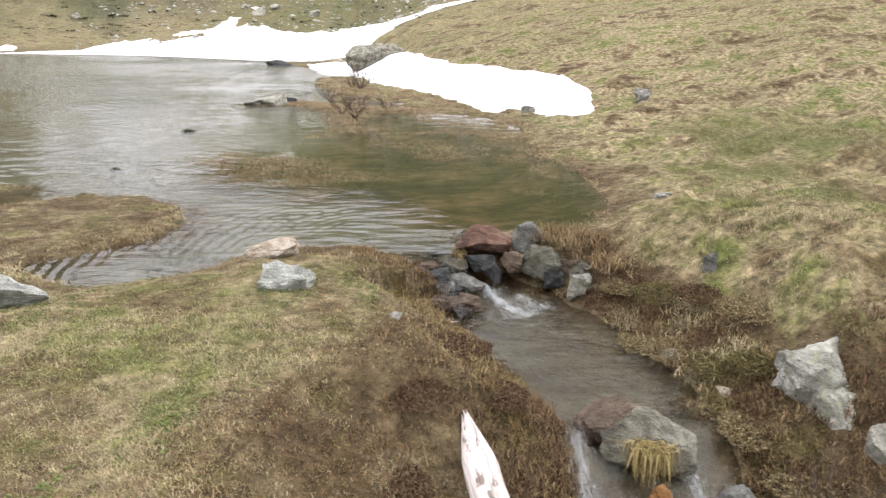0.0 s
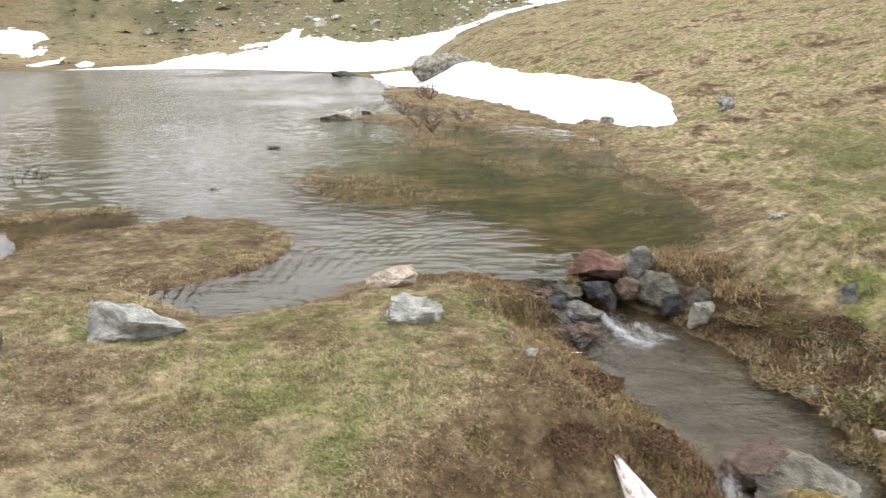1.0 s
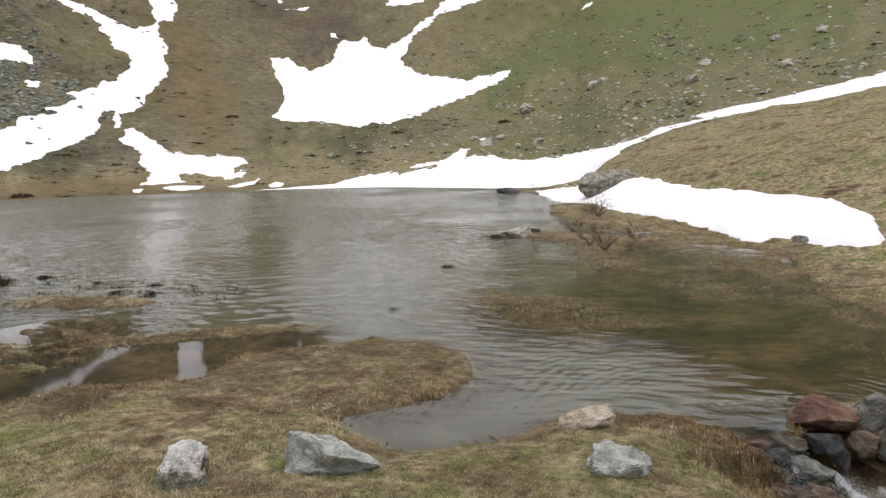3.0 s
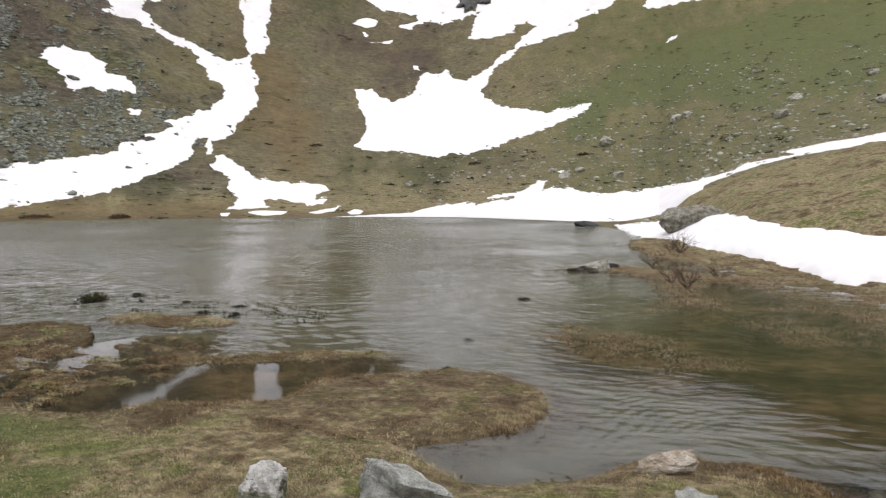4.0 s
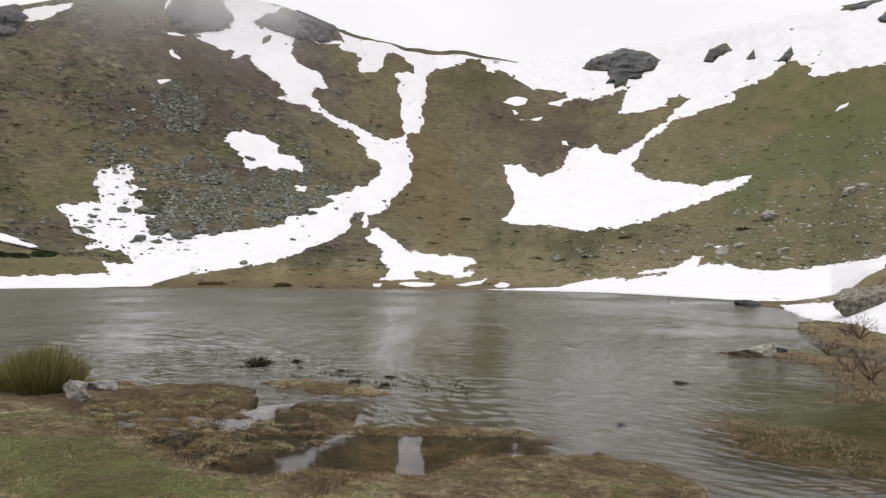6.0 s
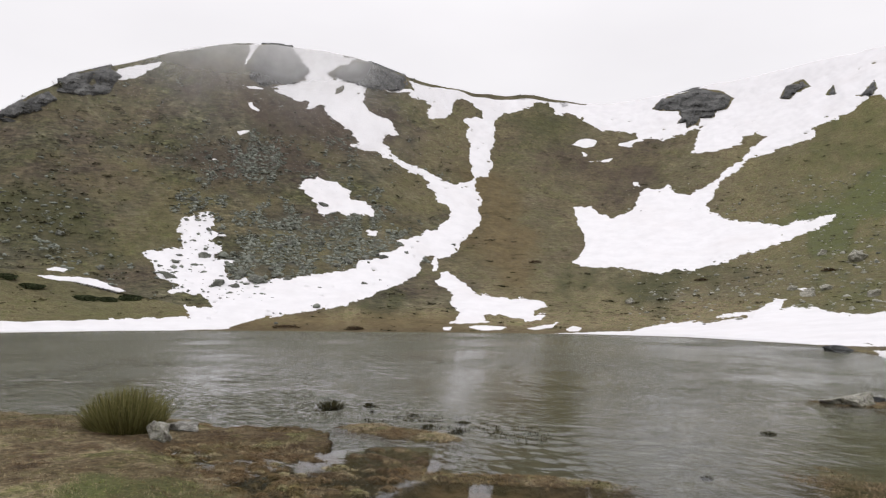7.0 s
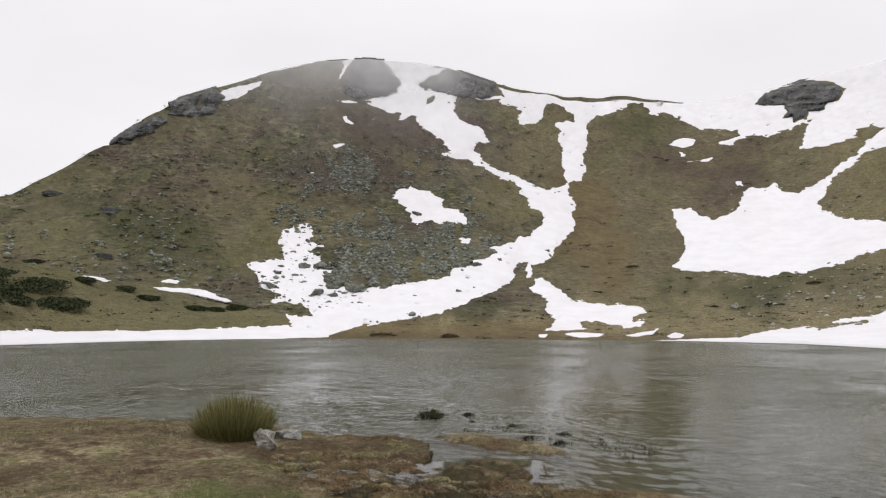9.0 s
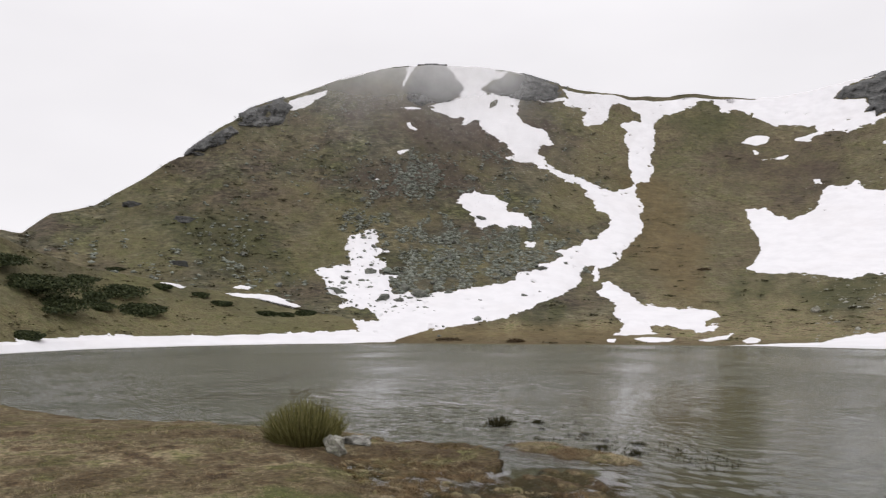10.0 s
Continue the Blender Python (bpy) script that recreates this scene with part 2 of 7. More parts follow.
def rock_material(name, dark, mid, light, lichen=(0.33, 0.36, 0.25), much=0.3, scale=13.0, cap=None):
    m = Mat(name)
    co = m.n.new("ShaderNodeTexCoord").outputs["Object"]
    big = m.noise(scale * 0.42, 5.0, 0.55, co, distort=0.6)
    small = m.noise(scale * 5.0, 6.0, 0.7, co)
    c = m.ramp(m.mix(0.3, big, small), (0.36, dark), (0.5, mid), (0.62, light))
    c = m.mix(m.ramp(m.noise(scale * 1.3, 5.0, 0.7, co), (0.66 - 0.3 * much, 0.0), (0.74 - 0.2 * much, min(1.0, much * 2))), c, lichen)
    if cap:  # a bleached crust of lichen on the upper side
        k = m.n.new("ShaderNodeSeparateXYZ")
        m.l.new(co, k.inputs[0])
        crust = m.math("ADD", m.math("MULTIPLY", k.outputs["Z"], 2.2), m.math("MULTIPLY", m.noise(scale * 1.2, 5.0, 0.65, co), 0.9))
        c = m.mix(m.ramp(crust, (0.58, 0.0), (0.68, 0.95)), c, cap)
    crack = m.ramp(m.noise(scale * 1.1, 3.0, 0.5, co, stretch=(1.0, 1.0, 3.5), distort=1.2), (0.455, 0.0), (0.47, 0.75), (0.485, 0.0))
    c = m.mix(crack, c, tuple(v * 0.35 for v in dark))
    n = m.bump(small, 0.9, 0.025)
    n = m.bump(m.noise(scale * 1.1, 5.0, 0.6, co, stretch=(1.0, 1.0, 3.5), distort=1.2), 0.8, 0.05, n)
    n = m.bump(big, 0.7, 0.10, n)
    return m.done(c, 0.85, n, Specular_IOR_Level=0.25)


GROUND = ground_material()
SNOW = snow_material()
LAKE = water_material("lake_surface", 1.0, (0.78, 0.785, 0.75), wind=True, deep=0.09)
BROOK = water_material("brook_surface", 2.0, (0.735, 0.68, 0.63), 0.2)
GREY_ROCK = rock_material("grey_rock", (0.075, 0.077, 0.068), (0.19, 0.195, 0.175), (0.37, 0.38, 0.345), much=0.15)
PALE_ROCK = rock_material("pale_rock", (0.13, 0.134, 0.12), (0.36, 0.362, 0.325), (0.60, 0.605, 0.55), (0.22, 0.24, 0.14), much=0.2)
DARK_ROCK = rock_material("wet_dark_rock", (0.02, 0.021, 0.022), (0.055, 0.06, 0.06), (0.12, 0.125, 0.12), much=0.05)
RED_ROCK = rock_material("rusty_red_rock", (0.05, 0.03, 0.022), (0.155, 0.083, 0.056), (0.25, 0.175, 0.13), (0.12, 0.10, 0.07), much=0.1)
CREAM_ROCK = rock_material("cream_rock", (0.26, 0.21, 0.14), (0.56, 0.49, 0.38), (0.78, 0.74, 0.66), (0.3, 0.2, 0.1), much=0.15)
LICHEN_ROCK = rock_material("lichen_rock", (0.13, 0.13, 0.105), (0.38, 0.38, 0.32), (0.62, 0.62, 0.55), (0.34, 0.37, 0.22), much=0.4)
PALE_LICHEN_ROCK = rock_material("pale_lichen_rock", (0.25, 0.255, 0.22), (0.53, 0.54, 0.47), (0.74, 0.75, 0.68), (0.46, 0.50, 0.28), much=0.4)
MOSS_ROCK = rock_material("mossy_rock", (0.06, 0.058, 0.045), (0.16, 0.16, 0.125), (0.30, 0.31, 0.26), (0.14, 0.11, 0.06), much=0.4)
OCHRE_ROCK = rock_material("ochre_rock", (0.16, 0.07, 0.02), (0.36, 0.19, 0.07), (0.5, 0.34, 0.2), (0.3, 0.2, 0.1), much=0.1)
BROWN_ROCK = rock_material("brown_rock", (0.06, 0.045, 0.033), (0.17, 0.128, 0.094), (0.28, 0.225, 0.17), (0.13, 0.12, 0.08), much=0.3)
WHITE_TOP_ROCK = rock_material("white_capped_rock", (0.07, 0.08, 0.05), (0.23, 0.245, 0.18), (0.44, 0.45, 0.37), (0.20, 0.23, 0.09), much=0.45, scale=9.0, cap=(0.72, 0.73, 0.69))
SLATE_ROCK = rock_material("green_slate", (0.16, 0.175, 0.155), (0.46, 0.485, 0.44), (0.72, 0.75, 0.70), (0.27, 0.30, 0.19), much=0.3)
BOULDER_ROCK = rock_material("pale_mossy_rock", (0.085, 0.08, 0.062), (0.24, 0.235, 0.185), (0.42, 0.425, 0.35), (0.17, 0.12, 0.07), much=0.3)
SCREE_BLOCK = rock_material("scree_block", (0.06, 0.064, 0.054), (0.15, 0.16, 0.135), (0.29, 0.305, 0.26), (0.13, 0.14, 0.08), much=0.3, scale=1.6)
CRAG = rock_material("crag_rock", (0.035, 0.036, 0.035), (0.075, 0.078, 0.075), (0.15, 0.155, 0.148), (0.10, 0.095, 0.06), much=0.25, scale=0.7)


# ---- noise and plan shapes ----
def lattice(ix, iy, seed):
    h = (ix.astype(np.int64) * 374761393 + iy.astype(np.int64) * 668265263 + seed * 974634777) & 0x7FFFFFFF
    h = ((h ^ (h >> 13)) * 1274126177) & 0x7FFFFFFF
    return ((h ^ (h >> 16)) & 0xFFFF) / 65535.0


def value_noise(x, y, seed):
    ix, iy = np.floor(x), np.floor(y)
    fx, fy = x - ix, y - iy
    fx, fy = fx * fx * (3 - 2 * fx), fy * fy * (3 - 2 * fy)
    a, b = lattice(ix, iy, seed), lattice(ix + 1, iy, seed)
    c, d = lattice(ix, iy + 1, seed), lattice(ix + 1, iy + 1, seed)
    return (a + (b - a) * fx) * (1 - fy) + (c + (d - c) * fx) * fy


def fbm(x, y, size, seed, octaves=4):
    """Fractal noise from -1 to 1; size: metres of the largest lumps."""
    total, amp, norm = 0.0, 1.0, 0.0
    for i in range(octaves):
        k = 2.03 ** i / size
        total = total + amp * (value_noise(x * k + 17.3 * i, y * k - 9.1 * i, seed + i) * 2 - 1)
        norm += amp
        amp *= 0.5
    return total / norm


def smooth(a, b, v):
    s = np.clip((v - a) / (b - a), 0, 1)
    return s * s * (3 - 2 * s)


def inside(x, y, outline):
    """Signed distance to a closed outline, more than 0 inside it."""
    best = np.full(np.shape(x), 1e9)
    odd = np.zeros(np.shape(x), bool)
    n = len(outline)
    for i in range(n):
        (ax, ay), (bx, by) = outline[i], outline[(i + 1) % n]
        ex, ey = bx - ax, by - ay
        s = np.clip(((x - ax) * ex + (y - ay) * ey) / (ex * ex + ey * ey), 0, 1)
        best = np.minimum(best, np.hypot(x - ax - s * ex, y - ay - s * ey))
        if ay != by:
            cross = (ay > y) != (by > y)
            odd ^= cross & (x < ax + (y - ay) * ex / ey)
    return np.where(odd, best, -best)


def stroke(x, y, line):
    """Signed distance to a brush stroke of (x, y, half width), more than 0 inside it."""
    best = np.full(np.shape(x), -1e9)
    for (ax, ay, aw), (bx, by, bw) in zip(line, line[1:]):
        ex, ey = bx - ax, by - ay
        s = np.clip(((x - ax) * ex + (y - ay) * ey) / (ex * ex + ey * ey), 0, 1)
        best = np.maximum(best, aw + (bw - aw) * s - np.hypot(x - ax - s * ex, y - ay - s * ey))
    return best


# The bank in front, with the little bay cut into it; the tongue; the land to the east.
BANK = [(-60, -60), (-60, -6), (-32, 0.5), (-19.4, 3.6), (-16, 6.2), (-13.9, 7.3), (-12.3, 7.6), (-10.9, 8.0), (-9.9, 7.4), (-9.7, 6.7), (-9.0, 5.7), (-8.5, 5.2), (-7.5, 4.95), (-6.4, 5.3),
        (-5.4, 5.75), (-4.2, 5.5), (-3.4, 5.2), (-2.9, 4.9), (-2.6, 4.78), (-2.3, 4.82), (-1.97, 5.07), (-1.6, 5.6), (-1.2, 5.82), (-0.6, 5.8), (-0.3, 5.35),
        (0.0, 4.6), (0.5, 3.8), (0.8, 2.5), (0.9, 0), (0.9, -60)]
TONGUE = [(-2.47, 6.56), (-2.85, 7.43), (-3.35, 7.78), (-4.0, 7.84), (-4.5, 7.4), (-5.2, 6.9), (-5.2, 6.1), (-5.9, 5.4), (-5.0, 4.9), (-3.5, 5.1), (-3.27, 5.36), (-2.98, 5.6), (-2.6, 6.0)]
# calm water between the bank, the tongue and the grassy bars
BASIN = [(-8.5, 5.25), (-7.5, 5.02), (-6.64, 5.08), (-6.13, 5.55), (-5.7, 5.65), (-5.35, 5.9), (-5.22, 6.2), (-5.42, 6.85), (-4.75, 7.4), (-5.1, 7.95), (-6.3, 7.45), (-7.0, 7.05),
         (-7.6, 7.6), (-8.4, 8.6), (-9.2, 7.9), (-9.4, 7.1), (-8.8, 6.4), (-8.7, 5.9)]
MIRE = [(-11.6, 6.0), (-10.6, 7.0), (-9.9, 6.7), (-8.6, 6.4), (-7.4, 5.25), (-8.0, 4.95), (-9.5, 5.2)]
EAST = [(1.0, -60), (1.2, 2.5), (1.3, 4.0), (1.15, 5.4), (0.55, 6.35), (1.1, 6.6), (1.6, 6.9), (1.85, 7.8), (1.75, 9.5), (1.65, 11.3), (1.6, 14.8), (1.1, 17.1),
        (-0.3, 22), (-2.8, 25.8), (-4.1, 30.6), (-7.2, 41), (-10, 49.5), (-9, 75), (90, 90), (90, -60)]
CALM = [(-3.6, 11.2), (-2.9, 8.6), (-1.9, 8.5), (-1.3, 8.55), (-0.6, 8.3), (-0.2, 7.3), (0.25, 6.6), (2, 6.5), (3, 20), (0, 30), (-2.5, 28), (-3.4, 22), (-1.8, 14.4), (-2.2, 11.7)]
WEEDS = [[(-3.3, 10.6, 0.3), (-2.6, 10.1, 0.45), (-2.0, 10.4, 0.3)], [(-1.35, 9.1, 0.15), (-1.05, 9.3, 0.26), (-0.77, 9.5, 0.15)], [(-0.5, 13.9, 0.15), (0.2, 14.1, 0.15)], [(-0.5, 12.0, 0.08), (0.2, 11.95, 0.08)],
         [(0.1, 10.8, 0.06), (0.5, 11.1, 0.06)], [(-2.2, 16.8, 0.4), (-1.9, 14.9, 0.3), (-1.4, 13.8, 0.15)]]
FRINGE = [[(-0.2, 19.0, 0.8), (-1.2, 22.5, 1.0), (-2.9, 26.0, 0.9), (-4.0, 30.0, 0.6)], [(-2.0, 16.5, 0.4), (-0.9, 18.8, 0.9), (-2.4, 22.5, 0.9), (-4.4, 30.0, 0.7)], [(1.2, 12.6, 0.3), (0.8, 14.8, 0.6), (0.4, 16.4, 0.9), (-0.4, 18.6, 1.0)], [(1.55, 8.0, 0.2), (1.35, 10.0, 0.25), (1.2, 12.6, 0.4)]]
SHOALS = [
    [(-7.5, 6.9, 0.16), (-7.0, 7.25, 0.24), (-6.2, 7.75, 0.26), (-5.3, 8.25, 0.2)],
    [(-9.6, 6.85, 0.2), (-9.0, 6.85, 0.22), (-8.75, 6.8, 0.12)],
    [(-10.6, 9.4, 0.45), (-9.7, 9.5, 0.5), (-8.8, 9.4, 0.2)],
    [(-5.4, 19.5, 0.3), (-4.4, 20.1, 0.5), (-2.2, 18.6, 0.7), (-1.0, 18.2, 0.5)],
]
BROOK_LINE = [  # x, y, half width, water level
    (-0.28, 6.35, 0.42, 0.000), (-0.12, 5.95, 0.28, -0.02), (0.08, 5.72, 0.28, -0.12), (0.47, 5.52, 0.48, -0.33), (0.62, 5.32, 0.55, -0.385),
    (0.80, 5.00, 0.56, -0.395), (0.98, 4.55, 0.56, -0.405), (1.14, 4.05, 0.52, -0.415), (1.22, 3.68, 0.46, -0.43), (1.22, 3.42, 0.46, -0.53),
    (1.22, 3.10, 0.46, -0.78), (1.25, 2.5, 0.5, -0.86), (1.3, 1.0, 0.6, -0.95), (1.3, -4.0, 0.8, -1.2)]


def brook_at(x, y):
    """Distance from the brook's edge (more than 0 outside) and its water level there."""
    best, level = np.full(np.shape(x), 1e9), np.zeros(np.shape(x))
    for (ax, ay, aw, az), (bx, by, bw, bz) in zip(BROOK_LINE, BROOK_LINE[1:]):
        ex, ey = bx - ax, by - ay
        s = np.clip(((x - ax) * ex + (y - ay) * ey) / (ex * ex + ey * ey), 0, 1)
        d = np.hypot(x - ax - s * ex, y - ay - s * ey) - (aw + (bw - aw) * s)
        level = np.where(d < best, az + (bz - az) * s, level)
        best = np.minimum(best, d)
    return best, level


def near_ground(x, y):
    """Height and cover of the ground round the lake's near end."""
    wob = (0.10 + 0.22 * smooth(-7, -10, x)) * fbm(x, y, 0.9, 3) + 0.035 * fbm(x, y, 0.2, 4, 3)
    far_wob = 0.5 * fbm(x, y, 6.0, 5) * smooth(12, 40, y)
    bank = inside(x, y, BANK) + wob
    tongue = inside(x, y, TONGUE) + wob
    east = inside(x, y, EAST) + wob + far_wob + 0.35 * fbm(x, y, 1.4, 6, 3) * smooth(6.8, 8.0, y)
    shoal = np.full(np.shape(x), -1e9)
    for s in SHOALS:
        shoal = np.maximum(shoal, stroke(x, y, s) + wob * 1.6)
    shore = np.maximum(np.maximum(bank, tongue), np.maximum(east, shoal))
    # the bed: shallow by the outlet and the east shore, deeper out in the lake
    shallow = smooth(-6.5, -2.5, x + 0.25 * y) * (1 - smooth(20, 32, y))
    depth = 0.9 - 0.68 * shallow
    out = np.maximum(-shore, 0)
    z = -depth * (1 - np.exp(-out / (1.3 - 0.4 * shallow)))
    # sunken weed close to the surface
    bar = np.maximum.reduce([stroke(x, y, s) for s in WEEDS]) + 0.3 * fbm(x, y, 1.2, 8)
    fringe = np.maximum.reduce([stroke(x, y, s) for s in FRINGE]) + 0.5 * fbm(x, y, 1.2, 39)
    z = np.where((shore < 0) & (fringe > -0.4), z + (np.maximum(z, -0.02 + 0.08 * fbm(x, y, 0.6, 40, 4)) - z) * smooth(-0.4, 0.3, fringe), z)
    z = np.where(shore < 0, z + (np.maximum(z, -0.02) - z) * smooth(-0.3, 0.3, bar) * 0.85, z)
    z = np.where(east <= 0, z + (np.maximum(z, 0.032 + 0.05 * fbm(x, y, 0.6, 49, 4)) - z) * smooth(-2.4, -0.9, east + 0.8 * fbm(x, y, 1.6, 50, 3)) * smooth(15, 18.5, y) * (1 - smooth(32, 40, y)), z)
    # marsh: tussocks and pools between the bank and the open water
    marsh = np.minimum(smooth(-13.5, -11.5, x), 1 - smooth(-5.6, -4.9, x)) * smooth(4.3, 5.2, y + 0.12 * (x + 7)) * (1 - smooth(7.6, 9.2, y + 0.35 * (x + 7)))
    lump = 0.15 * fbm(x, y, 0.9, 11, 4) + 0.05 * fbm(x, y, 0.25, 12, 3)
    z_bank = 0.04 + 0.13 * (1 - np.exp(-np.maximum(bank, 0) / 0.8)) + 0.012 * np.maximum(bank, 0)
    z_tongue = 0.015 + 0.045 * (1 - np.exp(-np.maximum(tongue, 0) / 0.3))
    z_shoal = -0.03 + 0.06 * (1 - np.exp(-np.maximum(shoal, 0) / 0.12))
    e = np.maximum(east, 0)
    flat = smooth(6.8, 8.2, y)
    z_east = 0.01 + (0.30 - 0.18 * flat) * (1 - np.exp(-(e / (0.8 + 0.6 * flat)) ** 1.5)) + 0.07 * e
    z = np.where(shoal > 0, np.maximum(z, z_shoal), z)
    z = np.where(tongue > 0, np.maximum(z, z_tongue), z)
    z = np.where(bank > 0, np.maximum(z, z_bank), z)
    z = np.where(east > 0, np.maximum(z, z_east), z)
    basin = inside(x, y, BASIN) + 1.2 * wob + 0.22 * fbm(x, y, 0.6, 13, 3)
    mire = smooth(-0.3, 0.3, inside(x, y, MIRE) + 0.3 * fbm(x, y, 0.8, 14, 3))
    z = np.where(bank > -0.4, z * (1 - marsh) + (0.016 + 0.8 * lump + 0.15 * np.clip(z, -0.05, 0.1)) * marsh, z)
    z = z + (-0.10 + (0.055 + 0.15 * fbm(x, 1.7 * y, 0.34, 20, 3)) * smooth(-6.6, -7.6, x) + 0.22 * np.maximum(fbm(x, 1.7 * y, 0.3, 28, 3) - 0.25, 0) - z) * smooth(-0.03, 0.1, basin) * (shoal < 0)
    z = z + (-0.012 + 0.11 * fbm(x, 1.8 * y, 0.36, 15, 4) - z) * mire * (basin < 0)
    z = np.where((basin > -0.1) | (mire > 0.5), np.minimum(z, 0.03 + 0.25 * np.maximum(z - 0.03, 0)), z)
    # the worn hollow of dark earth and moss above the brook, its shade coloured in
    hollow = stroke(x, y, [(0.15, 1.6, 0.6), (0.0, 2.5, 0.5), (0.15, 3.3, 0.42), (0.35, 4.0, 0.25), (0.3, 4.6, 0.1)]) + 0.3 * fbm(x, y, 0.5, 44, 4)
    z = z - (bank > 0) * smooth(-0.15, 0.45, hollow) * (0.13 + 0.16 * fbm(x, y, 0.35, 45, 3))
    z = z + smooth(0.0, 0.25, east) * (1 - smooth(1.2, 2.2, east)) * (1 - smooth(6.0, 7.0, y)) * (0.20 * fbm(x, y, 0.45, 46, 3))
    # lumps of turf
    land = smooth(-0.05, 0.3, shore) * (1 - smooth(-0.1, 0.05, basin))
    z = z + land * (1 - marsh) * (0.06 * fbm(x, y, 1.3, 21, 4) + 0.03 * fbm(x, y, 0.3, 22, 3)) * np.where(tongue > bank, 0.35, 1.0)
    z = z + smooth(1.0, 8.0, east) * (0.25 * fbm(x, y, 5.0, 23, 4)) + smooth(1.5, 4.0, east) * (0.16 * fbm(x, 1.4 * y, 1.9, 27, 3)) + smooth(0.2, 1.2, east) * (1 - smooth(14, 30, y)) * (0.24 * fbm(x, 1.5 * y, 1.5, 24, 4) + 0.12 * fbm(x, y, 0.55, 26, 3))
    # the brook's cut
    d, level = brook_at(x, y)
    side = np.where(x > np.interp(y, [1.0, 3.0, 4.5, 5.5], [1.25, 1.2, 1.0, 0.55]), 0.85, 0.62)
    cut = level - 0.10 + 0.10 * smooth(-0.3, 0.05, d) + side * np.maximum(d, 0) + 0.06 * fbm(x, y, 0.35, 25, 3) * smooth(-0.1, 0.3, d)
    reach = 1 - smooth(6.0, 6.35, y)
    z = np.where((cut < z) & (reach > 0), z + (cut - z) * reach, z)
    wet = np.clip(np.where((x > 1.0) & (y > 4.0), 0.4, 1.4) - d / (1.0 + 0.5 * smooth(4.8, 3.6, y)) + 0.8 * fbm(x, y, 0.7, 36, 3), 0, 1) * reach * smooth(-0.12, 0.05, d)
    # below the falls the bed is coloured dark for the rocks' shade
    bare = reach * (1 - smooth(-0.15, 0.06, d)) * (1 - 0.9 * smooth(3.5, 3.2, y))
    wet = np.where((d < 0.06) & (y < 3.5), 1.0, wet)
    wet = np.maximum(wet, np.maximum(np.where((tongue > bank) & (tongue > -0.3), 0.75, 0.0) * (shore > -0.5), marsh))
    wet = np.maximum(wet, (1 - smooth(0.1, 0.9, bank)) * (bank > 0) * 0.6)
    wet = np.maximum(wet, (1 - smooth(0.1, 1.0, east)) * (east > 0) * (0.8 - 0.4 * smooth(9, 13, y)))
    wet = np.maximum(wet, (shoal > 0) * 0.6)
    worn = stroke(x, y, [(-0.35, 1.6, 0.9), (-0.35, 2.5, 0.8), (-0.1, 3.3, 0.6), (0.15, 4.0, 0.42), (0.2, 4.6, 0.25)]) + 0.45 * fbm(x, y, 0.7, 44, 4)
    # brown earth and moss; this dark cover also stands for the hollow's shade
    wet = np.maximum(wet, smooth(-0.25, 0.25, np.maximum(hollow, worn)) * (bank > 0))
    wet = np.maximum(wet, 0.72 * smooth(-7.5, -10.0, x) * (bank > 0) * smooth(-0.45, 0.1, fbm(x, y, 1.8, 35, 3) + 0.12 * (y - 4)))
    weedy = np.maximum(smooth(-0.6, 0.4, inside(x, y, CALM)), np.maximum(smooth(-0.3, 0.1, basin), mire))
    bare = np.maximum(bare, np.maximum(smooth(0.4, 0.8, -z), smooth(0.02, 0.10, -z) * (1 - weedy)) * (shore < 0) * ((y > 6.3) | (x < -0.5)))
    wet = np.maximum(wet, smooth(0.06, -0.01, z) * (y > 4.0))
    bed = smooth(0.0, 0.08, -z) * (1 - bare) * np.where((basin > -0.1) | (mire > 0.5), 1.0, 1 - marsh) * (shore < 0.15) * (d > 0.3)
    bed = np.maximum(bed, 0.85 * mire * smooth(0.06, -0.01, z) * (1 - bare))
    green = 0.5 * smooth(0.0, 0.6, fbm(x, y, 1.6, 31, 3) + 0.2) * smooth(0.3, 1.0, bank) * (1 - wet) * smooth(-10.5, -8.5, x)
    green = np.maximum(green, 0.85 * np.clip(stroke(x, y, [(-9.5, 3.7, 0.6), (-8.3, 3.9, 0.7), (-5.8, 4.2, 0.3)]) + 0.4 * fbm(x, y, 0.8, 33), 0, 1))
    green = np.maximum(green, (0.8 - 0.5 * smooth(9, 15, y)) * smooth(0.0, 0.35, fbm(x, y, 2.5, 34, 4)) * smooth(0.8, 2.0, east))
    green = np.maximum(green, smooth(0.0, 0.5, stroke(x, y, [(-9.6, 3.9, 0.6), (-8.6, 4.0, 1.0), (-7.4, 4.1, 1.0), (-5.4, 3.2, 0.7)]) + 0.6 * fbm(x, y, 0.8, 33, 3)) * (1 - marsh))
    # brown hillside patches, which also carry the hummocks' shade in their colour
    patchy = smooth(0.05, 0.4, fbm(x, y, 1.0, 37, 4)) * (1 - smooth(7, 12, y))
    wet = np.maximum(wet, 0.5 * patchy * smooth(0.3, 1.2, east))
    wet = np.maximum(wet, 0.65 * smooth(0.02, 0.32, fbm(x, y, 0.9, 38, 4)) * smooth(0.2, 0.6, bank))
    return z, green, wet, bare, bed, shore


# ---- the ground: one polar sheet to the horizon ----
def table(az, *pairs):
    p = sorted(pairs)
    return np.interp(az, [a for a, _ in p], [b for _, b in p])


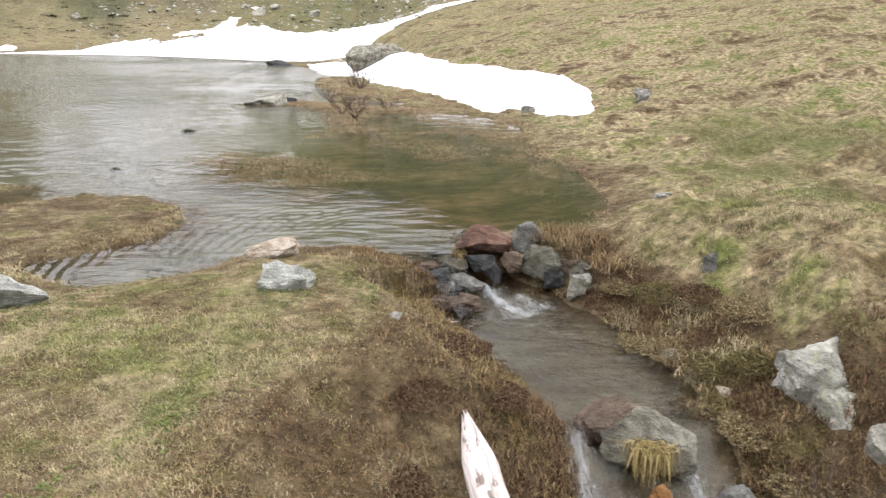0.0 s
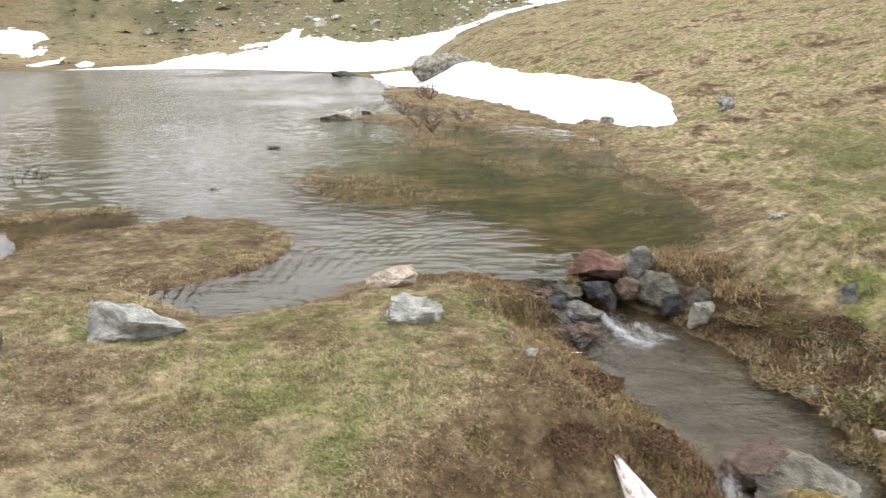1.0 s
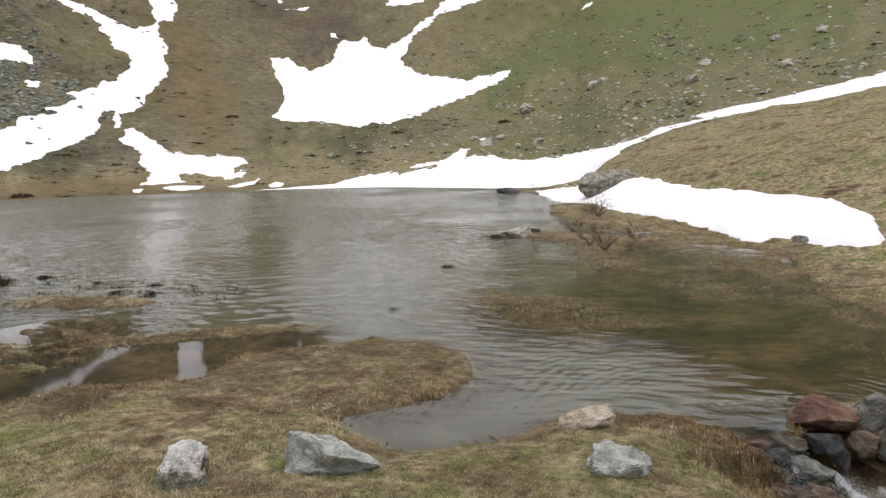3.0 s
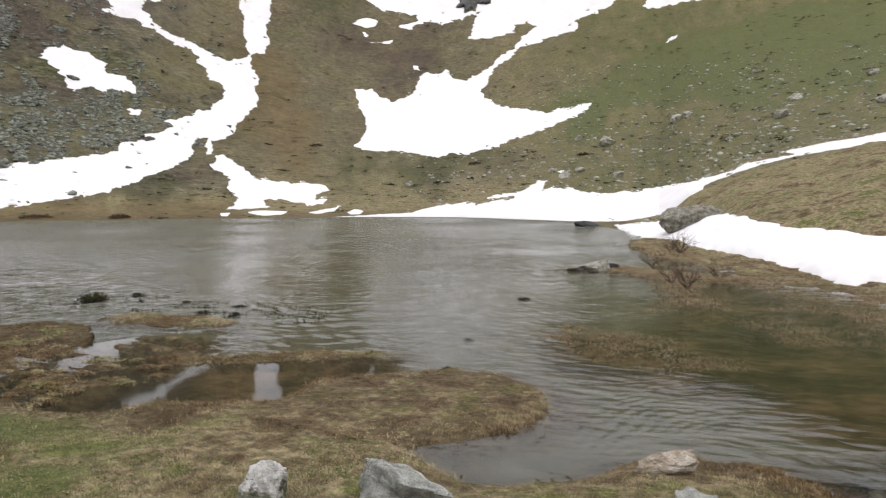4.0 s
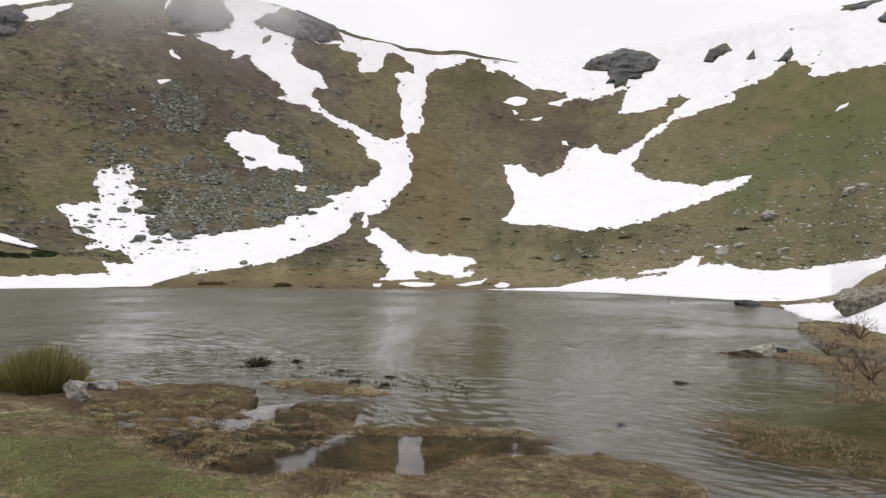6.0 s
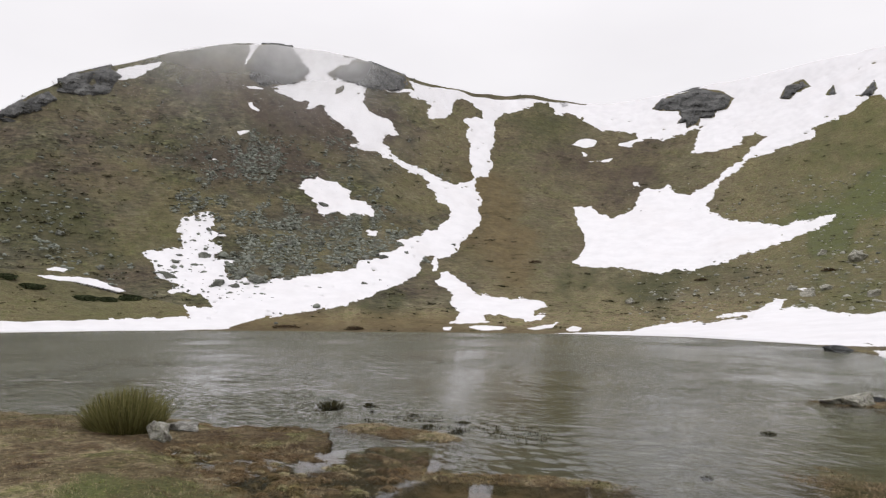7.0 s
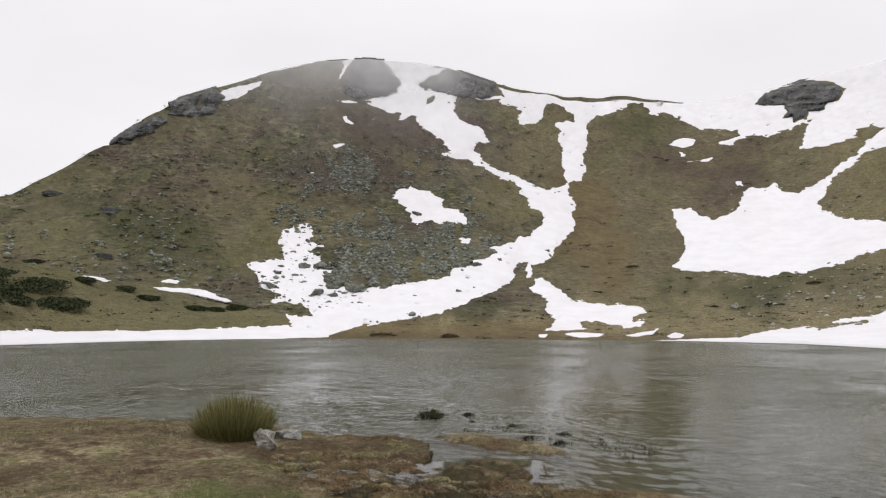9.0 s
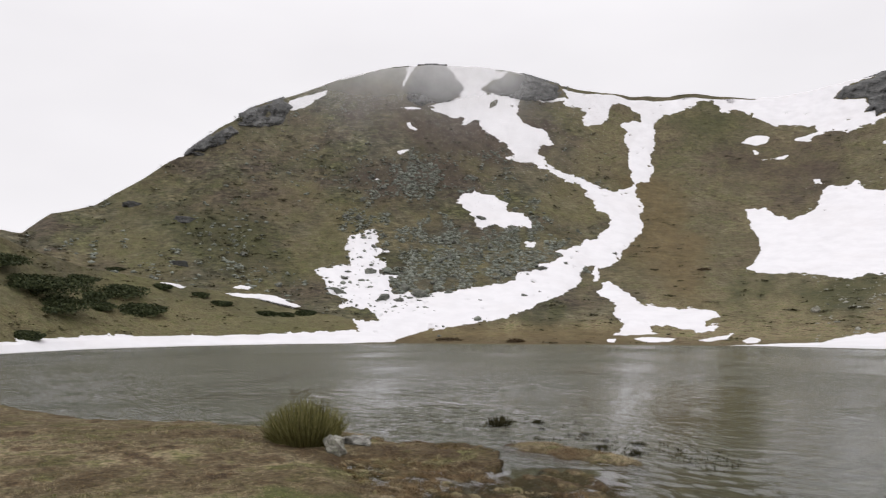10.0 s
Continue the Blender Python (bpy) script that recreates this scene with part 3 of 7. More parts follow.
def foot_radius(az):
    return table(az, (-180, 60), (-60, 42), (-30, 44), (-15, 48), (-4, 52), (3, 55), (5, 54.5), (6.3, 53), (7.5, 50), (8.8, 47.5), (11, 51), (13.5, 57), (16.5, 61), (22, 70), (30, 76), (38, 79), (47, 80),
                 (56.5, 86), (65, 86), (73, 82), (80, 76), (85.3, 67), (95, 55), (120, 45), (180, 60))


def foot_rise(az):
    """The elevation angle at which the slopes begin: the lake's shore, or the crest of the east hill."""
    shore = -np.degrees(np.arctan(EYE_H / foot_radius(az)))
    hill = table(az, (-180, 5.0), (-60, 6.0), (-30, 5.4), (-17.3, 4.41), (-11.6, 3.62), (-7.9, 3.26), (-4, 2.44), (0.1, 1.43), (4, -0.26), (6.3, -2.247))
    land = table(az, (90, 0.0), (100, 1.0), (140, 4.0), (180, 5.0))
    return np.where(az < 6.3, hill, np.where(az > 90, np.maximum(land, shore), shore))


def spur_rise(az):
    return table(az, (57, -2), (59.5, 0.11), (61.8, 0.79), (65.3, 1.46), (69.7, 2.54), (73.4, 3.15), (76.6, 3.72), (80.8, 4.43), (84, 5.49), (85.7, 6.26), (95, 7.2), (110, 7.0), (140, 4.0), (180, 3))


def ridge_rise(az):
    return table(az, (-180, 9), (-60, 11), (-40, 13), (-20, 16), (2.7, 18.3), (8.6, 18.1), (12.5, 17.85), (16.5, 17.5), (19.8, 17.3), (23.6, 16.65), (26.8, 16.45), (30.2, 16.8), (33.2, 17.4),
                 (36.3, 17.36), (39.9, 18.05), (43.7, 18.9), (47.4, 20.1), (50, 20.5), (54.5, 20.75), (58.5, 20.4), (61.4, 19.7), (65.7, 18.14), (69.9, 16.5), (73.7, 13.3), (77.3, 10.6),
                 (79.9, 8.8), (82.7, 7.95), (84.4, 6.5), (90, 7.5), (110, 8), (140, 8), (180, 9))


def ridge_radius(az):
    return table(az, (-180, 180), (-60, 170), (-20, 190), (5, 215), (20, 240), (33, 235), (45, 210), (55, 195), (65, 185), (75, 165), (84, 150), (110, 150), (180, 180))


FINE = np.concatenate([np.arange(-180, -44, 4.0), np.arange(-44, -3, 0.2), np.arange(-3, 87, 0.12), np.arange(87, 94, 0.3), np.arange(94, 180, 4.0)])
N_NEAR, N_FAR = 420, 340
az = FINE[None, :]
r0, e0 = foot_radius(az), foot_rise(az)
k_near = np.linspace(0, 1, N_NEAR)[:, None]
r_near = 0.9 * (r0 / 0.9) ** k_near
r_near[0] = 0.02
r_near[1] = 0.5
a_near = np.radians(np.broadcast_to(az, r_near.shape))
x_near, y_near = CX - r_near * np.sin(a_near), CY + r_near * np.cos(a_near)
z_near, green_n, wet_n, bare_n, bed_n, shore_n = near_ground(x_near, y_near)
# lift the far end of the near ground onto the crest or the shore
goal = EYE_H + r0 * np.tan(np.radians(e0))
z_end = z_near[-1:, :]
lift = smooth(0.0, 1.0, (r_near - 9) / np.maximum(r0 - 9, 1))
hilly = np.where(az > 88, 1.0, smooth(9.5, 5.5, az))
z_near = z_near + hilly * (goal - z_end) * lift ** 1.3 * smooth(0.0, 4.0, shore_n)
z_near[-1, :] = 0.02 + hilly[0] * np.maximum(goal[0] - 0.02, 0)

v = (np.linspace(0, 1, N_FAR + 1)[1:])[:, None]
e1, r1, es = ridge_rise(az), ridge_radius(az), spur_rise(az)
e1 = e1 + 0.22 * fbm(az, az * 0, 2.6, 41, 4) + 0.35 * smooth(66, 69, az) * (1 - smooth(74, 78, az)) * fbm(az, az * 0, 1.1, 42, 3)
el = e0 + (e1 - e0) * v
r_far = r0 + (r1 - r0) * v ** 0.8
on_spur = (el < es) & (az > 60)
w = np.clip((el - e0) / np.maximum(es - e0, 0.05), 0, 1)
deep = smooth(61, 77, az)
r_far = np.where(on_spur, r0 + 26 * deep * w ** 0.9 + (r_far - r0) * (1 - deep), np.maximum(r_far, np.where(az > 60, r0 + 36 * deep, 0)))
gap = 6.0 * smooth(11, 3, az)
r_far = np.maximum(r_far, r0 + gap * smooth(0, 0.08, v))
a_far = np.radians(np.broadcast_to(az, r_far.shape))
# relief of the slopes: ribs and hollows that run in and out
rib = 2.2 * fbm(a_far * 57.3, el * 0.35, 5.0, 51, 4) + 0.9 * fbm(a_far * 57.3, el, 1.3, 52, 4)
r_far = r_far + rib * smooth(0.02, 0.2, v) * (1 - smooth(0.93, 1.0, v)) * (r_far / 160)
x_far, y_far = CX - r_far * np.sin(a_far), CY + r_far * np.cos(a_far)
z_far = EYE_H + r_far * np.tan(np.radians(el))
# the far side of the ridge, and out to the horizon
tails = [(1.06, 0.97), (1.3, 0.75), (2.2, 0.2), (6.0, 0.02), (20.0, 0.0)]
x_t = np.concatenate([CX + (x_far[-1:] - CX) * k for k, _ in tails])
y_t = np.concatenate([CY + (y_far[-1:] - CY) * k for k, _ in tails])
z_t = np.concatenate([z_far[-1:] * k for _, k in tails])
GX, GY, GZ = (np.concatenate(p) for p in ((x_near, x_far, x_t), (y_near, y_far, y_t), (z_near, z_far, z_t)))

# cover of the slopes
A, E = np.broadcast_to(az, el.shape), el
n1, n2 = fbm(A, E, 3.0, 61, 4), fbm(A, E, 0.7, 62, 4)
dark = np.maximum(0.95 * smooth(35, 44, A + 6 * n1 + 2 * n2 - 0.3 * (E - 8)), smooth(7, 13, E + 3 * n1) * smooth(20, 28, A) * 0.7) * (1 - on_spur * 0.72)
dark = np.maximum(dark, (0.42 + 0.6 * n1) * smooth(-2, 3, E))
dark = np.maximum(dark, 0.65 * smooth(10, 22, A + 3 * n1) * smooth(0, 4, E))
dark = dark * (1 - 0.3 * (1 - smooth(10, 20, A + 4 * n1)))
dark = dark * (1 - (1 - smooth(0.4, 2.6, E - e0 + 1.2 * n1)) * smooth(33, 37, A) * (1 - smooth(60, 63, A)))
SCREES = [
    [(57.5, 2.69), (56.7, 6.39), (54.93, 7.7), (51.29, 8.41), (47.59, 7.67), (45.74, 6.53), (43.44, 5.84), (45.74, 4.6), (48.03, 3.54), (54.83, 2.81)],
    [(57.52, 12.65), (56.87, 13.79), (55.04, 13.2), (53.17, 11.46), (52.7, 10.56), (54.97, 9.83), (56.8, 10.67)],
    [(60.72, 8.28), (59.88, 9.34), (57.89, 9.73), (57.43, 8.85), (58.96, 8.13)],
    [(53.16, 10.55), (50.4, 11.51), (47.14, 10.87), (44.82, 9.27), (46.21, 8.82), (48.07, 9.95)]]
broken = np.maximum.reduce([inside(A, E, o) + k for o, k in zip(SCREES, (0.3, -0.45, -0.35, -0.45))])
rocky = np.clip(np.maximum.reduce([
    0.85 * smooth(-1.1, 1.0, broken + 2.6 * n2 + 0.5 * n1),
    stroke(A, E, [(71, 16, 0.7), (68.5, 16.7, 0.7)]),
    0.30 * (1 - smooth(12, 18, A)) * (1 - smooth(9, 12, E)),
    stroke(A, E, [(24, 1.2, 0.8), (14, 2.4, 1.0), (5, 4.5, 1.2)]) * 0.5]) + 0.25 * n2, 0, 1) * np.where((A > 37) & (A < 62), smooth(1.6, 2.8, E), 1.0)
green_f = np.clip(np.maximum.reduce([
    stroke(A, E, [(46, 1.2, 0.8), (52, 0.2, 0.5)]) * 0.7,
    1.1 * smooth(-2.4, 1.6, stroke(A, E, [(12, 6.0, 0.8), (7, 8.0, 1.6), (0, 9.5, 2.8), (-10, 10.5, 3.8)]) + 0.5 + 2.6 * n1 + 1.4 * n2),
    1.05 * smooth(-1.8, 1.4, stroke(A, E, [(17, 6.2, 0.6), (12, 7.0, 1.6), (6, 9.0, 2.6), (-2, 10.0, 3.5)]) + 1.6 * n1 + 1.2 * n2),
    (0.62 + 0.25 * n2) * (1 - smooth(11, 23, A + 5 * n1)) * smooth(0.3, 1.5, E - e0),
    np.where(on_spur, 0.5, 0.0)]) + 0.15 * n1, 0, 1)
dark = dark * (1 - 0.75 * green_f * (A < 30))
# broad swathes of greener and of straw-coloured turf across the dark mountain
n3, n4 = fbm(A, 1.6 * E, 7.0, 63, 4), fbm(A, 1.6 * E, 5.0, 66, 4)
swathe = smooth(0.02, 0.4, n3) * smooth(38, 44, A) * (1 - smooth(13, 17, E))
green_f = np.maximum(green_f, 0.55 * swathe)
dark = dark * (1 - 0.5 * swathe) * (1 - 0.2 * smooth(0.1, 0.4, n4) * (A > 38))
wet_f = np.clip(1.2 - (E - e0) / 0.7, 0, 1) * 0.7 * (az > 8) + 0 * E
# rusty bents, umber heath and dark green bilberry in broad patches
rust = np.maximum.reduce([smooth(-1.6, 1.6, stroke(A, E, [(37.0, 10.5, 1.2), (35.5, 6.0, 2.2), (34.5, 3.2, 1.2)]) + 2.2 * n1 + 1.2 * n2), smooth(-1.0, 0.5, stroke(A, E, [(60, -0.6, 0.4), (40, -0.7, 0.4)]) + 0.7 * n1 + 0.4 * n2) * (A > 36)])
umber = smooth(-1.6, 1.8, np.maximum.reduce([stroke(A, E, [(60, 17.0, 1.6), (52, 15.5, 2.4), (45.5, 14.8, 1.6)]), stroke(A, E, [(58, 11.5, 1.2), (53, 12.8, 1.2)]), stroke(A, E, [(31, 12.2, 0.8), (25, 11.0, 0.8)])]) + 2.2 * n1 + 1.6 * n2)
bilberry = smooth(-1.4, 1.8, np.maximum.reduce([stroke(A, E, [(78, 8.5, 1.0), (71, 7.3, 1.4), (66, 5.0, 0.8)]), stroke(A, E, [(31, 2.4, 0.8), (25, 2.2, 1.0), (20, 3.5, 0.8)]), stroke(A, E, [(35, 15.5, 0.6), (31, 15.0, 0.5)]), stroke(A, E, [(49, 0.7, 0.5), (44, 1.2, 0.5)])]) + 2.0 * n1 + 1.6 * n2)
zero = np.zeros((len(tails), FINE.size))
COVER = [np.concatenate(p) for p in ((green_n, green_f, zero), (np.zeros_like(z_near), rocky, zero), (wet_n, wet_f, zero), (0.0 * z_near, dark, zero + 0.6), (bare_n, 0 * E, zero), (bed_n, 0 * E, zero), (0 * z_near, rust, zero), (0 * z_near, umber, zero), (0 * z_near, bilberry, zero))]


def sheet(name, x, y, z, keep=None, material=None, closed=False):
    """A mesh from grids of places; keep marks the squares to build."""
    rows, cols = x.shape
    ids = np.arange(rows * cols).reshape(rows, cols)
    if closed:
        ids = np.concatenate([ids, ids[:, :1]], 1)
    quads = np.stack([ids[:-1, :-1], ids[1:, :-1], ids[1:, 1:], ids[:-1, 1:]], -1)
    quads = quads[keep] if keep is not None else quads.reshape(-1, 4)
    used, quads = np.unique(quads, return_inverse=True)
    quads = quads.reshape(-1, 4)
    co = np.stack([x.ravel(), y.ravel(), z.ravel()], 1)[used].astype(np.float32)
    me = bpy.data.meshes.new(name)
    me.vertices.add(len(co))
    me.vertices.foreach_set("co", co.ravel())
    me.loops.add(quads.size)
    me.loops.foreach_set("vertex_index", quads.ravel().astype(np.int32))
    me.polygons.add(len(quads))
    me.polygons.foreach_set("loop_start", np.arange(0, quads.size, 4, dtype=np.int32))
    me.update(calc_edges=True)
    me.polygons.foreach_set("use_smooth", np.ones(len(quads), bool))
    if material:
        me.materials.append(material)
    return new(name, me), used


ground, _ = sheet("ground", GX, GY, GZ, None, GROUND, closed=True)
for name, channels in (("cover", COVER[:3]), ("cover_b", COVER[3:6]), ("cover_c", COVER[6:])):
    layer = ground.data.attributes.new(name, "FLOAT_COLOR", "POINT")
    layer.data.foreach_set("color", np.stack([np.clip(c, 0, 1).ravel() for c in channels] + [np.ones(GX.size)], 1).astype(np.float32).ravel())
tagged(ground, "tussocky brown and green alpine turf rising into mountain slopes", "ground", kind="structure")

# ---- snow ----
SNOWS = {}   # outlines of (azimuth, elevation) in degrees, from the lake's near end
SNOWS.setdefault("gully", []).append([(53.34, 21.06), (50.51, 20.82), (47.85, 20.09), (48.6, 19.69), (49.45, 19.46), (49.92, 18.88), (49.54, 18.67), (48.69, 18.34), (46.8, 18.4), (47.18, 17.82), (47.36, 16.81), (46.89, 16.14), (46.23, 15.83), (45.19, 15.61), (44.58, 14.8), (44.26, 14.35), (45.47, 14.27), (45.52, 13.73), (44.82, 12.91), (43.65, 12.09), (42.03, 11.62), (41.2, 11.07), (39.74, 10.5), (38.54, 10.75), (37.25, 9.18), (38.86, 7.4), (40.21, 8.69), (40.58, 8.88), (41.13, 9.02), (41.35, 9.71), (42.04, 10.26), (41.81, 10.62), (42.5, 11.08), (43.42, 11.32), (43.89, 11.77), (45.05, 12.46), (46.22, 12.91), (47.39, 13.13), (48.46, 13.53), (47.53, 13.67), (48.57, 14.7), (49.51, 15.36), (50.21, 15.79), (50.55, 16.36)])
SNOWS.setdefault("gully", []).append([(53.34, 21.06), (52.95, 20.65), (52.62, 20.23), (52.0, 19.48), (51.61, 18.93), (52.45, 18.81), (51.98, 18.39), (52.58, 18.11), (53.74, 17.85), (54.67, 17.59), (54.29, 17.34), (53.26, 16.81), (52.33, 16.67), (51.63, 16.69), (51.99, 16.06), (51.29, 16.17), (50.83, 16.62), (50.45, 16.32), (49.51, 15.36), (46.7, 16.05), (48.59, 18.34), (49.92, 18.88), (49.45, 19.46), (48.6, 19.69), (50.51, 20.82)])
SNOWS.setdefault("gully", []).append([(43.97, 19.3), (41.05, 18.82), (38.26, 18.3), (35.97, 17.85), (31.92, 17.58), (29.75, 16.9), (30.22, 15.75), (31.61, 15.93), (31.43, 16.26), (32.04, 16.48), (32.07, 16.78), (32.83, 16.75), (33.73, 16.5), (34.64, 16.2), (35.64, 16.08), (36.37, 15.5), (36.48, 14.53), (36.5, 13.42), (36.83, 12.99), (36.61, 12.22), (36.53, 11.77), (36.99, 11.2), (37.9, 10.91), (38.1, 10.19), (38.56, 9.75), (39.06, 10.03), (38.82, 10.57), (38.18, 11.01), (38.39, 11.82), (38.56, 12.82), (38.46, 13.8), (38.87, 14.39), (38.58, 15.05), (38.94, 15.59), (38.48, 15.84), (37.38, 15.67), (37.55, 16.25), (38.37, 16.89), (39.2, 17.19), (39.76, 17.03), (39.91, 16.15), (40.61, 15.68), (41.82, 15.71), (42.14, 16.25), (41.72, 16.73), (42.47, 17.14), (43.59, 17.55), (43.12, 17.9), (43.5, 18.6)])
SNOWS.setdefault("gully", []).append([(39.05, 10.49), (38.56, 9.84), (38.29, 9.2), (37.45, 7.92), (37.73, 7.16), (38.42, 6.49), (38.88, 6.04), (39.29, 5.5), (39.48, 4.91), (40.48, 4.46), (40.93, 4.37), (41.34, 4.69), (42.16, 4.6), (42.53, 4.15), (42.26, 3.64), (42.99, 2.96), (45.73, 1.73), (48.47, 0.68), (50.73, 0.22), (52.76, -0.15), (54.99, -0.47), (56.09, -0.69), (57.4, -1.09), (61.28, -1.31), (61.73, -0.61), (60.37, -0.35), (60.65, 0.53), (58.58, 0.37), (58.37, 2.32), (56.61, 2.61), (54.83, 2.54), (53.03, 2.92), (50.77, 3.07), (47.71, 3.64), (47.48, 4.23), (45.74, 4.51), (45.74, 4.92), (44.36, 5.15), (43.9, 5.52), (44.54, 5.98), (42.52, 6.29), (42.06, 6.75), (41.14, 6.88), (40.91, 7.2), (40.31, 7.65), (39.99, 8.23), (40.58, 8.97), (40.89, 9.93)])
SNOWS.setdefault("gully", []).append([(59.04, 7.81), (58.62, 6.88), (59.0, 6.33), (57.76, 6.01), (58.81, 5.62), (57.91, 5.02), (58.51, 4.29), (57.0, 4.04), (57.96, 3.67), (57.49, 2.6), (55.95, 2.71), (55.51, 3.07), (55.26, 1.91), (56.56, 0.33), (58.53, 0.28), (58.98, 0.98), (59.65, 1.47), (61.8, 1.53), (62.01, 1.62), (61.17, 2.07), (62.68, 2.7), (62.91, 3.14), (63.15, 3.92), (64.01, 4.56), (62.33, 4.82), (60.96, 4.95), (61.16, 5.61), (61.52, 6.26), (61.12, 7.16), (60.26, 7.55)])
SNOWS.setdefault("strand", []).append([(78.34, -0.62), (74.94, -0.75), (71.32, -0.64), (65.87, -0.48), (60.37, -0.35), (57.41, -0.69), (57.19, -1.05), (61.28, -1.31), (65.83, -1.46), (71.27, -1.54), (78.28, -1.62), (80.2, -1.67), (80.26, -0.73)])
SNOWS.setdefault("strand", []).append([(85.34, -0.92), (84.18, -0.94), (84.7, -0.63), (81.96, -0.69), (78.34, -0.53), (76.82, -0.66), (73.29, -0.57), (69.59, -0.68), (66.18, -0.53), (60.0, -0.25), (57.74, -0.58), (57.29, -1.21), (63.54, -1.43), (70.4, -1.5), (76.79, -1.53), (81.91, -1.68), (85.29, -1.84), (87.21, -1.94), (87.26, -0.97)])
SNOWS.setdefault("fan", []).append([(40.94, 3.46), (40.26, 3.41), (39.14, 2.64), (38.03, 1.73), (36.7, 1.42), (34.07, 1.28), (32.56, 1.06), (32.27, 0.62), (33.0, 0.44), (33.57, -0.0), (32.28, 0.13), (32.59, -0.26), (33.89, -0.58), (34.97, -0.27), (36.06, 0.03), (37.39, 0.03), (37.17, -0.42), (36.73, -0.64), (39.18, -0.78), (40.21, -0.74), (39.62, -0.38), (39.4, 0.07), (40.06, 0.97), (39.83, 1.6), (40.95, 2.32), (41.54, 2.64), (40.86, 2.91)])
SNOWS.setdefault("fan", []).append([(41.71, 4.33), (41.25, 4.78), (41.07, 4.23), (41.17, 3.6), (41.62, 3.46), (41.39, 3.92)])
SNOWS.setdefault("fan", []).append([(38.74, -1.0), (37.62, -0.86), (35.33, -0.98), (36.08, -1.25), (37.63, -1.31)])
SNOWS.setdefault("fan", []).append([(34.03, -1.11), (32.82, -0.88), (31.45, -0.65), (31.88, -1.05), (33.26, -1.23)])
SNOWS.setdefault("fan", []).append([(30.95, -1.13), (30.28, -0.9), (29.53, -1.03), (29.87, -1.33), (30.62, -1.34)])
SNOWS.setdefault("fan", []).append([(40.66, -1.06), (39.85, -1.01), (40.08, -1.32), (40.67, -1.33)])
SNOWS.setdefault("mid", []).append([(52.37, 10.02), (51.87, 10.62), (50.86, 10.92), (50.11, 10.56), (49.37, 10.53), (48.72, 10.08), (48.11, 9.9), (48.25, 9.35), (46.9, 8.9), (46.16, 8.36), (46.3, 7.85), (47.78, 8.03), (48.52, 7.84), (49.35, 8.11), (50.27, 7.83), (50.73, 8.05), (51.02, 8.87), (51.67, 9.4)])
SNOWS.setdefault("mid", []).append([(47.03, 6.66), (46.2, 6.71), (45.65, 6.34), (46.2, 6.25), (46.76, 6.34)])
SNOWS.setdefault("bowl", []).append([(30.09, 8.56), (28.82, 8.55), (28.13, 8.09), (27.23, 7.72), (26.1, 7.93), (25.3, 8.58), (24.98, 9.55), (24.32, 9.8), (23.43, 9.64), (22.77, 10.02), (22.33, 9.48), (21.24, 9.27), (20.16, 9.75), (19.09, 9.92), (19.52, 9.07), (20.03, 8.35), (19.74, 7.77), (18.25, 7.16), (16.58, 6.93), (14.95, 6.61), (12.94, 6.95), (11.3, 7.25), (11.57, 6.81), (12.55, 6.22), (13.74, 5.71), (15.77, 5.05), (18.27, 4.23), (20.4, 3.6), (21.26, 3.35), (22.56, 3.49), (23.44, 3.14), (25.21, 3.51), (27.0, 3.75), (28.81, 3.66), (30.45, 4.12), (29.72, 4.67), (29.27, 5.48), (29.36, 6.39), (29.72, 7.07)])
SNOWS.setdefault("bowl", []).append([(20.29, 9.58), (19.3, 10.23), (18.87, 10.64), (18.23, 11.04), (17.39, 11.63), (16.55, 12.47), (15.97, 12.93), (14.7, 12.83), (15.11, 12.03), (16.55, 11.75), (17.18, 11.24), (18.02, 10.69), (19.0, 10.05), (19.52, 9.07)])
SNOWS.setdefault("field", []).append([(35.27, 17.45), (34.34, 16.26), (32.96, 16.69), (32.27, 16.81), (31.67, 16.59), (31.48, 15.86), (29.74, 15.7), (28.82, 15.04), (27.91, 14.49), (25.88, 14.22), (25.11, 14.15), (25.07, 13.71), (26.42, 13.33), (25.65, 13.08), (24.93, 13.49), (24.09, 13.72), (22.98, 13.42), (21.88, 13.79), (21.4, 13.51), (21.14, 14.09), (20.36, 14.05), (20.71, 13.01), (21.06, 12.34), (19.5, 12.3), (18.23, 12.53), (17.38, 12.81), (17.3, 13.23), (16.34, 13.41), (15.64, 13.15), (16.13, 12.77), (16.76, 12.31), (15.32, 12.01), (14.3, 12.39), (12.3, 12.72), (12.5, 13.31), (10.93, 13.93), (9.78, 14.49), (8.84, 15.08), (8.63, 16.99), (7.11, 21.22), (20.77, 18.24), (32.04, 18.29)])
SNOWS.setdefault("field", []).append([(11.32, 13.77), (9.78, 14.49), (8.84, 15.16), (8.28, 15.17), (8.1, 14.8), (7.19, 14.53), (7.56, 14.08), (6.66, 13.74), (5.77, 13.93), (4.38, 14.06), (2.76, 14.2), (0.42, 15.01), (-3.19, 15.74), (-4.43, 21.68), (4.95, 22.94), (9.37, 17.86)])
SNOWS.setdefault("scrap", []).append([(30.28, 13.5), (29.73, 13.75), (28.82, 13.91), (28.18, 13.68), (28.37, 13.33), (29.05, 13.21), (29.73, 13.27)])
SNOWS.setdefault("scrap", []).append([(28.91, 12.11), (27.91, 12.18), (26.91, 12.29), (27.23, 11.99), (28.36, 12.02)])
SNOWS.setdefault("scrap", []).append([(29.37, 12.83), (28.91, 12.69), (29.0, 12.51), (29.28, 12.56)])
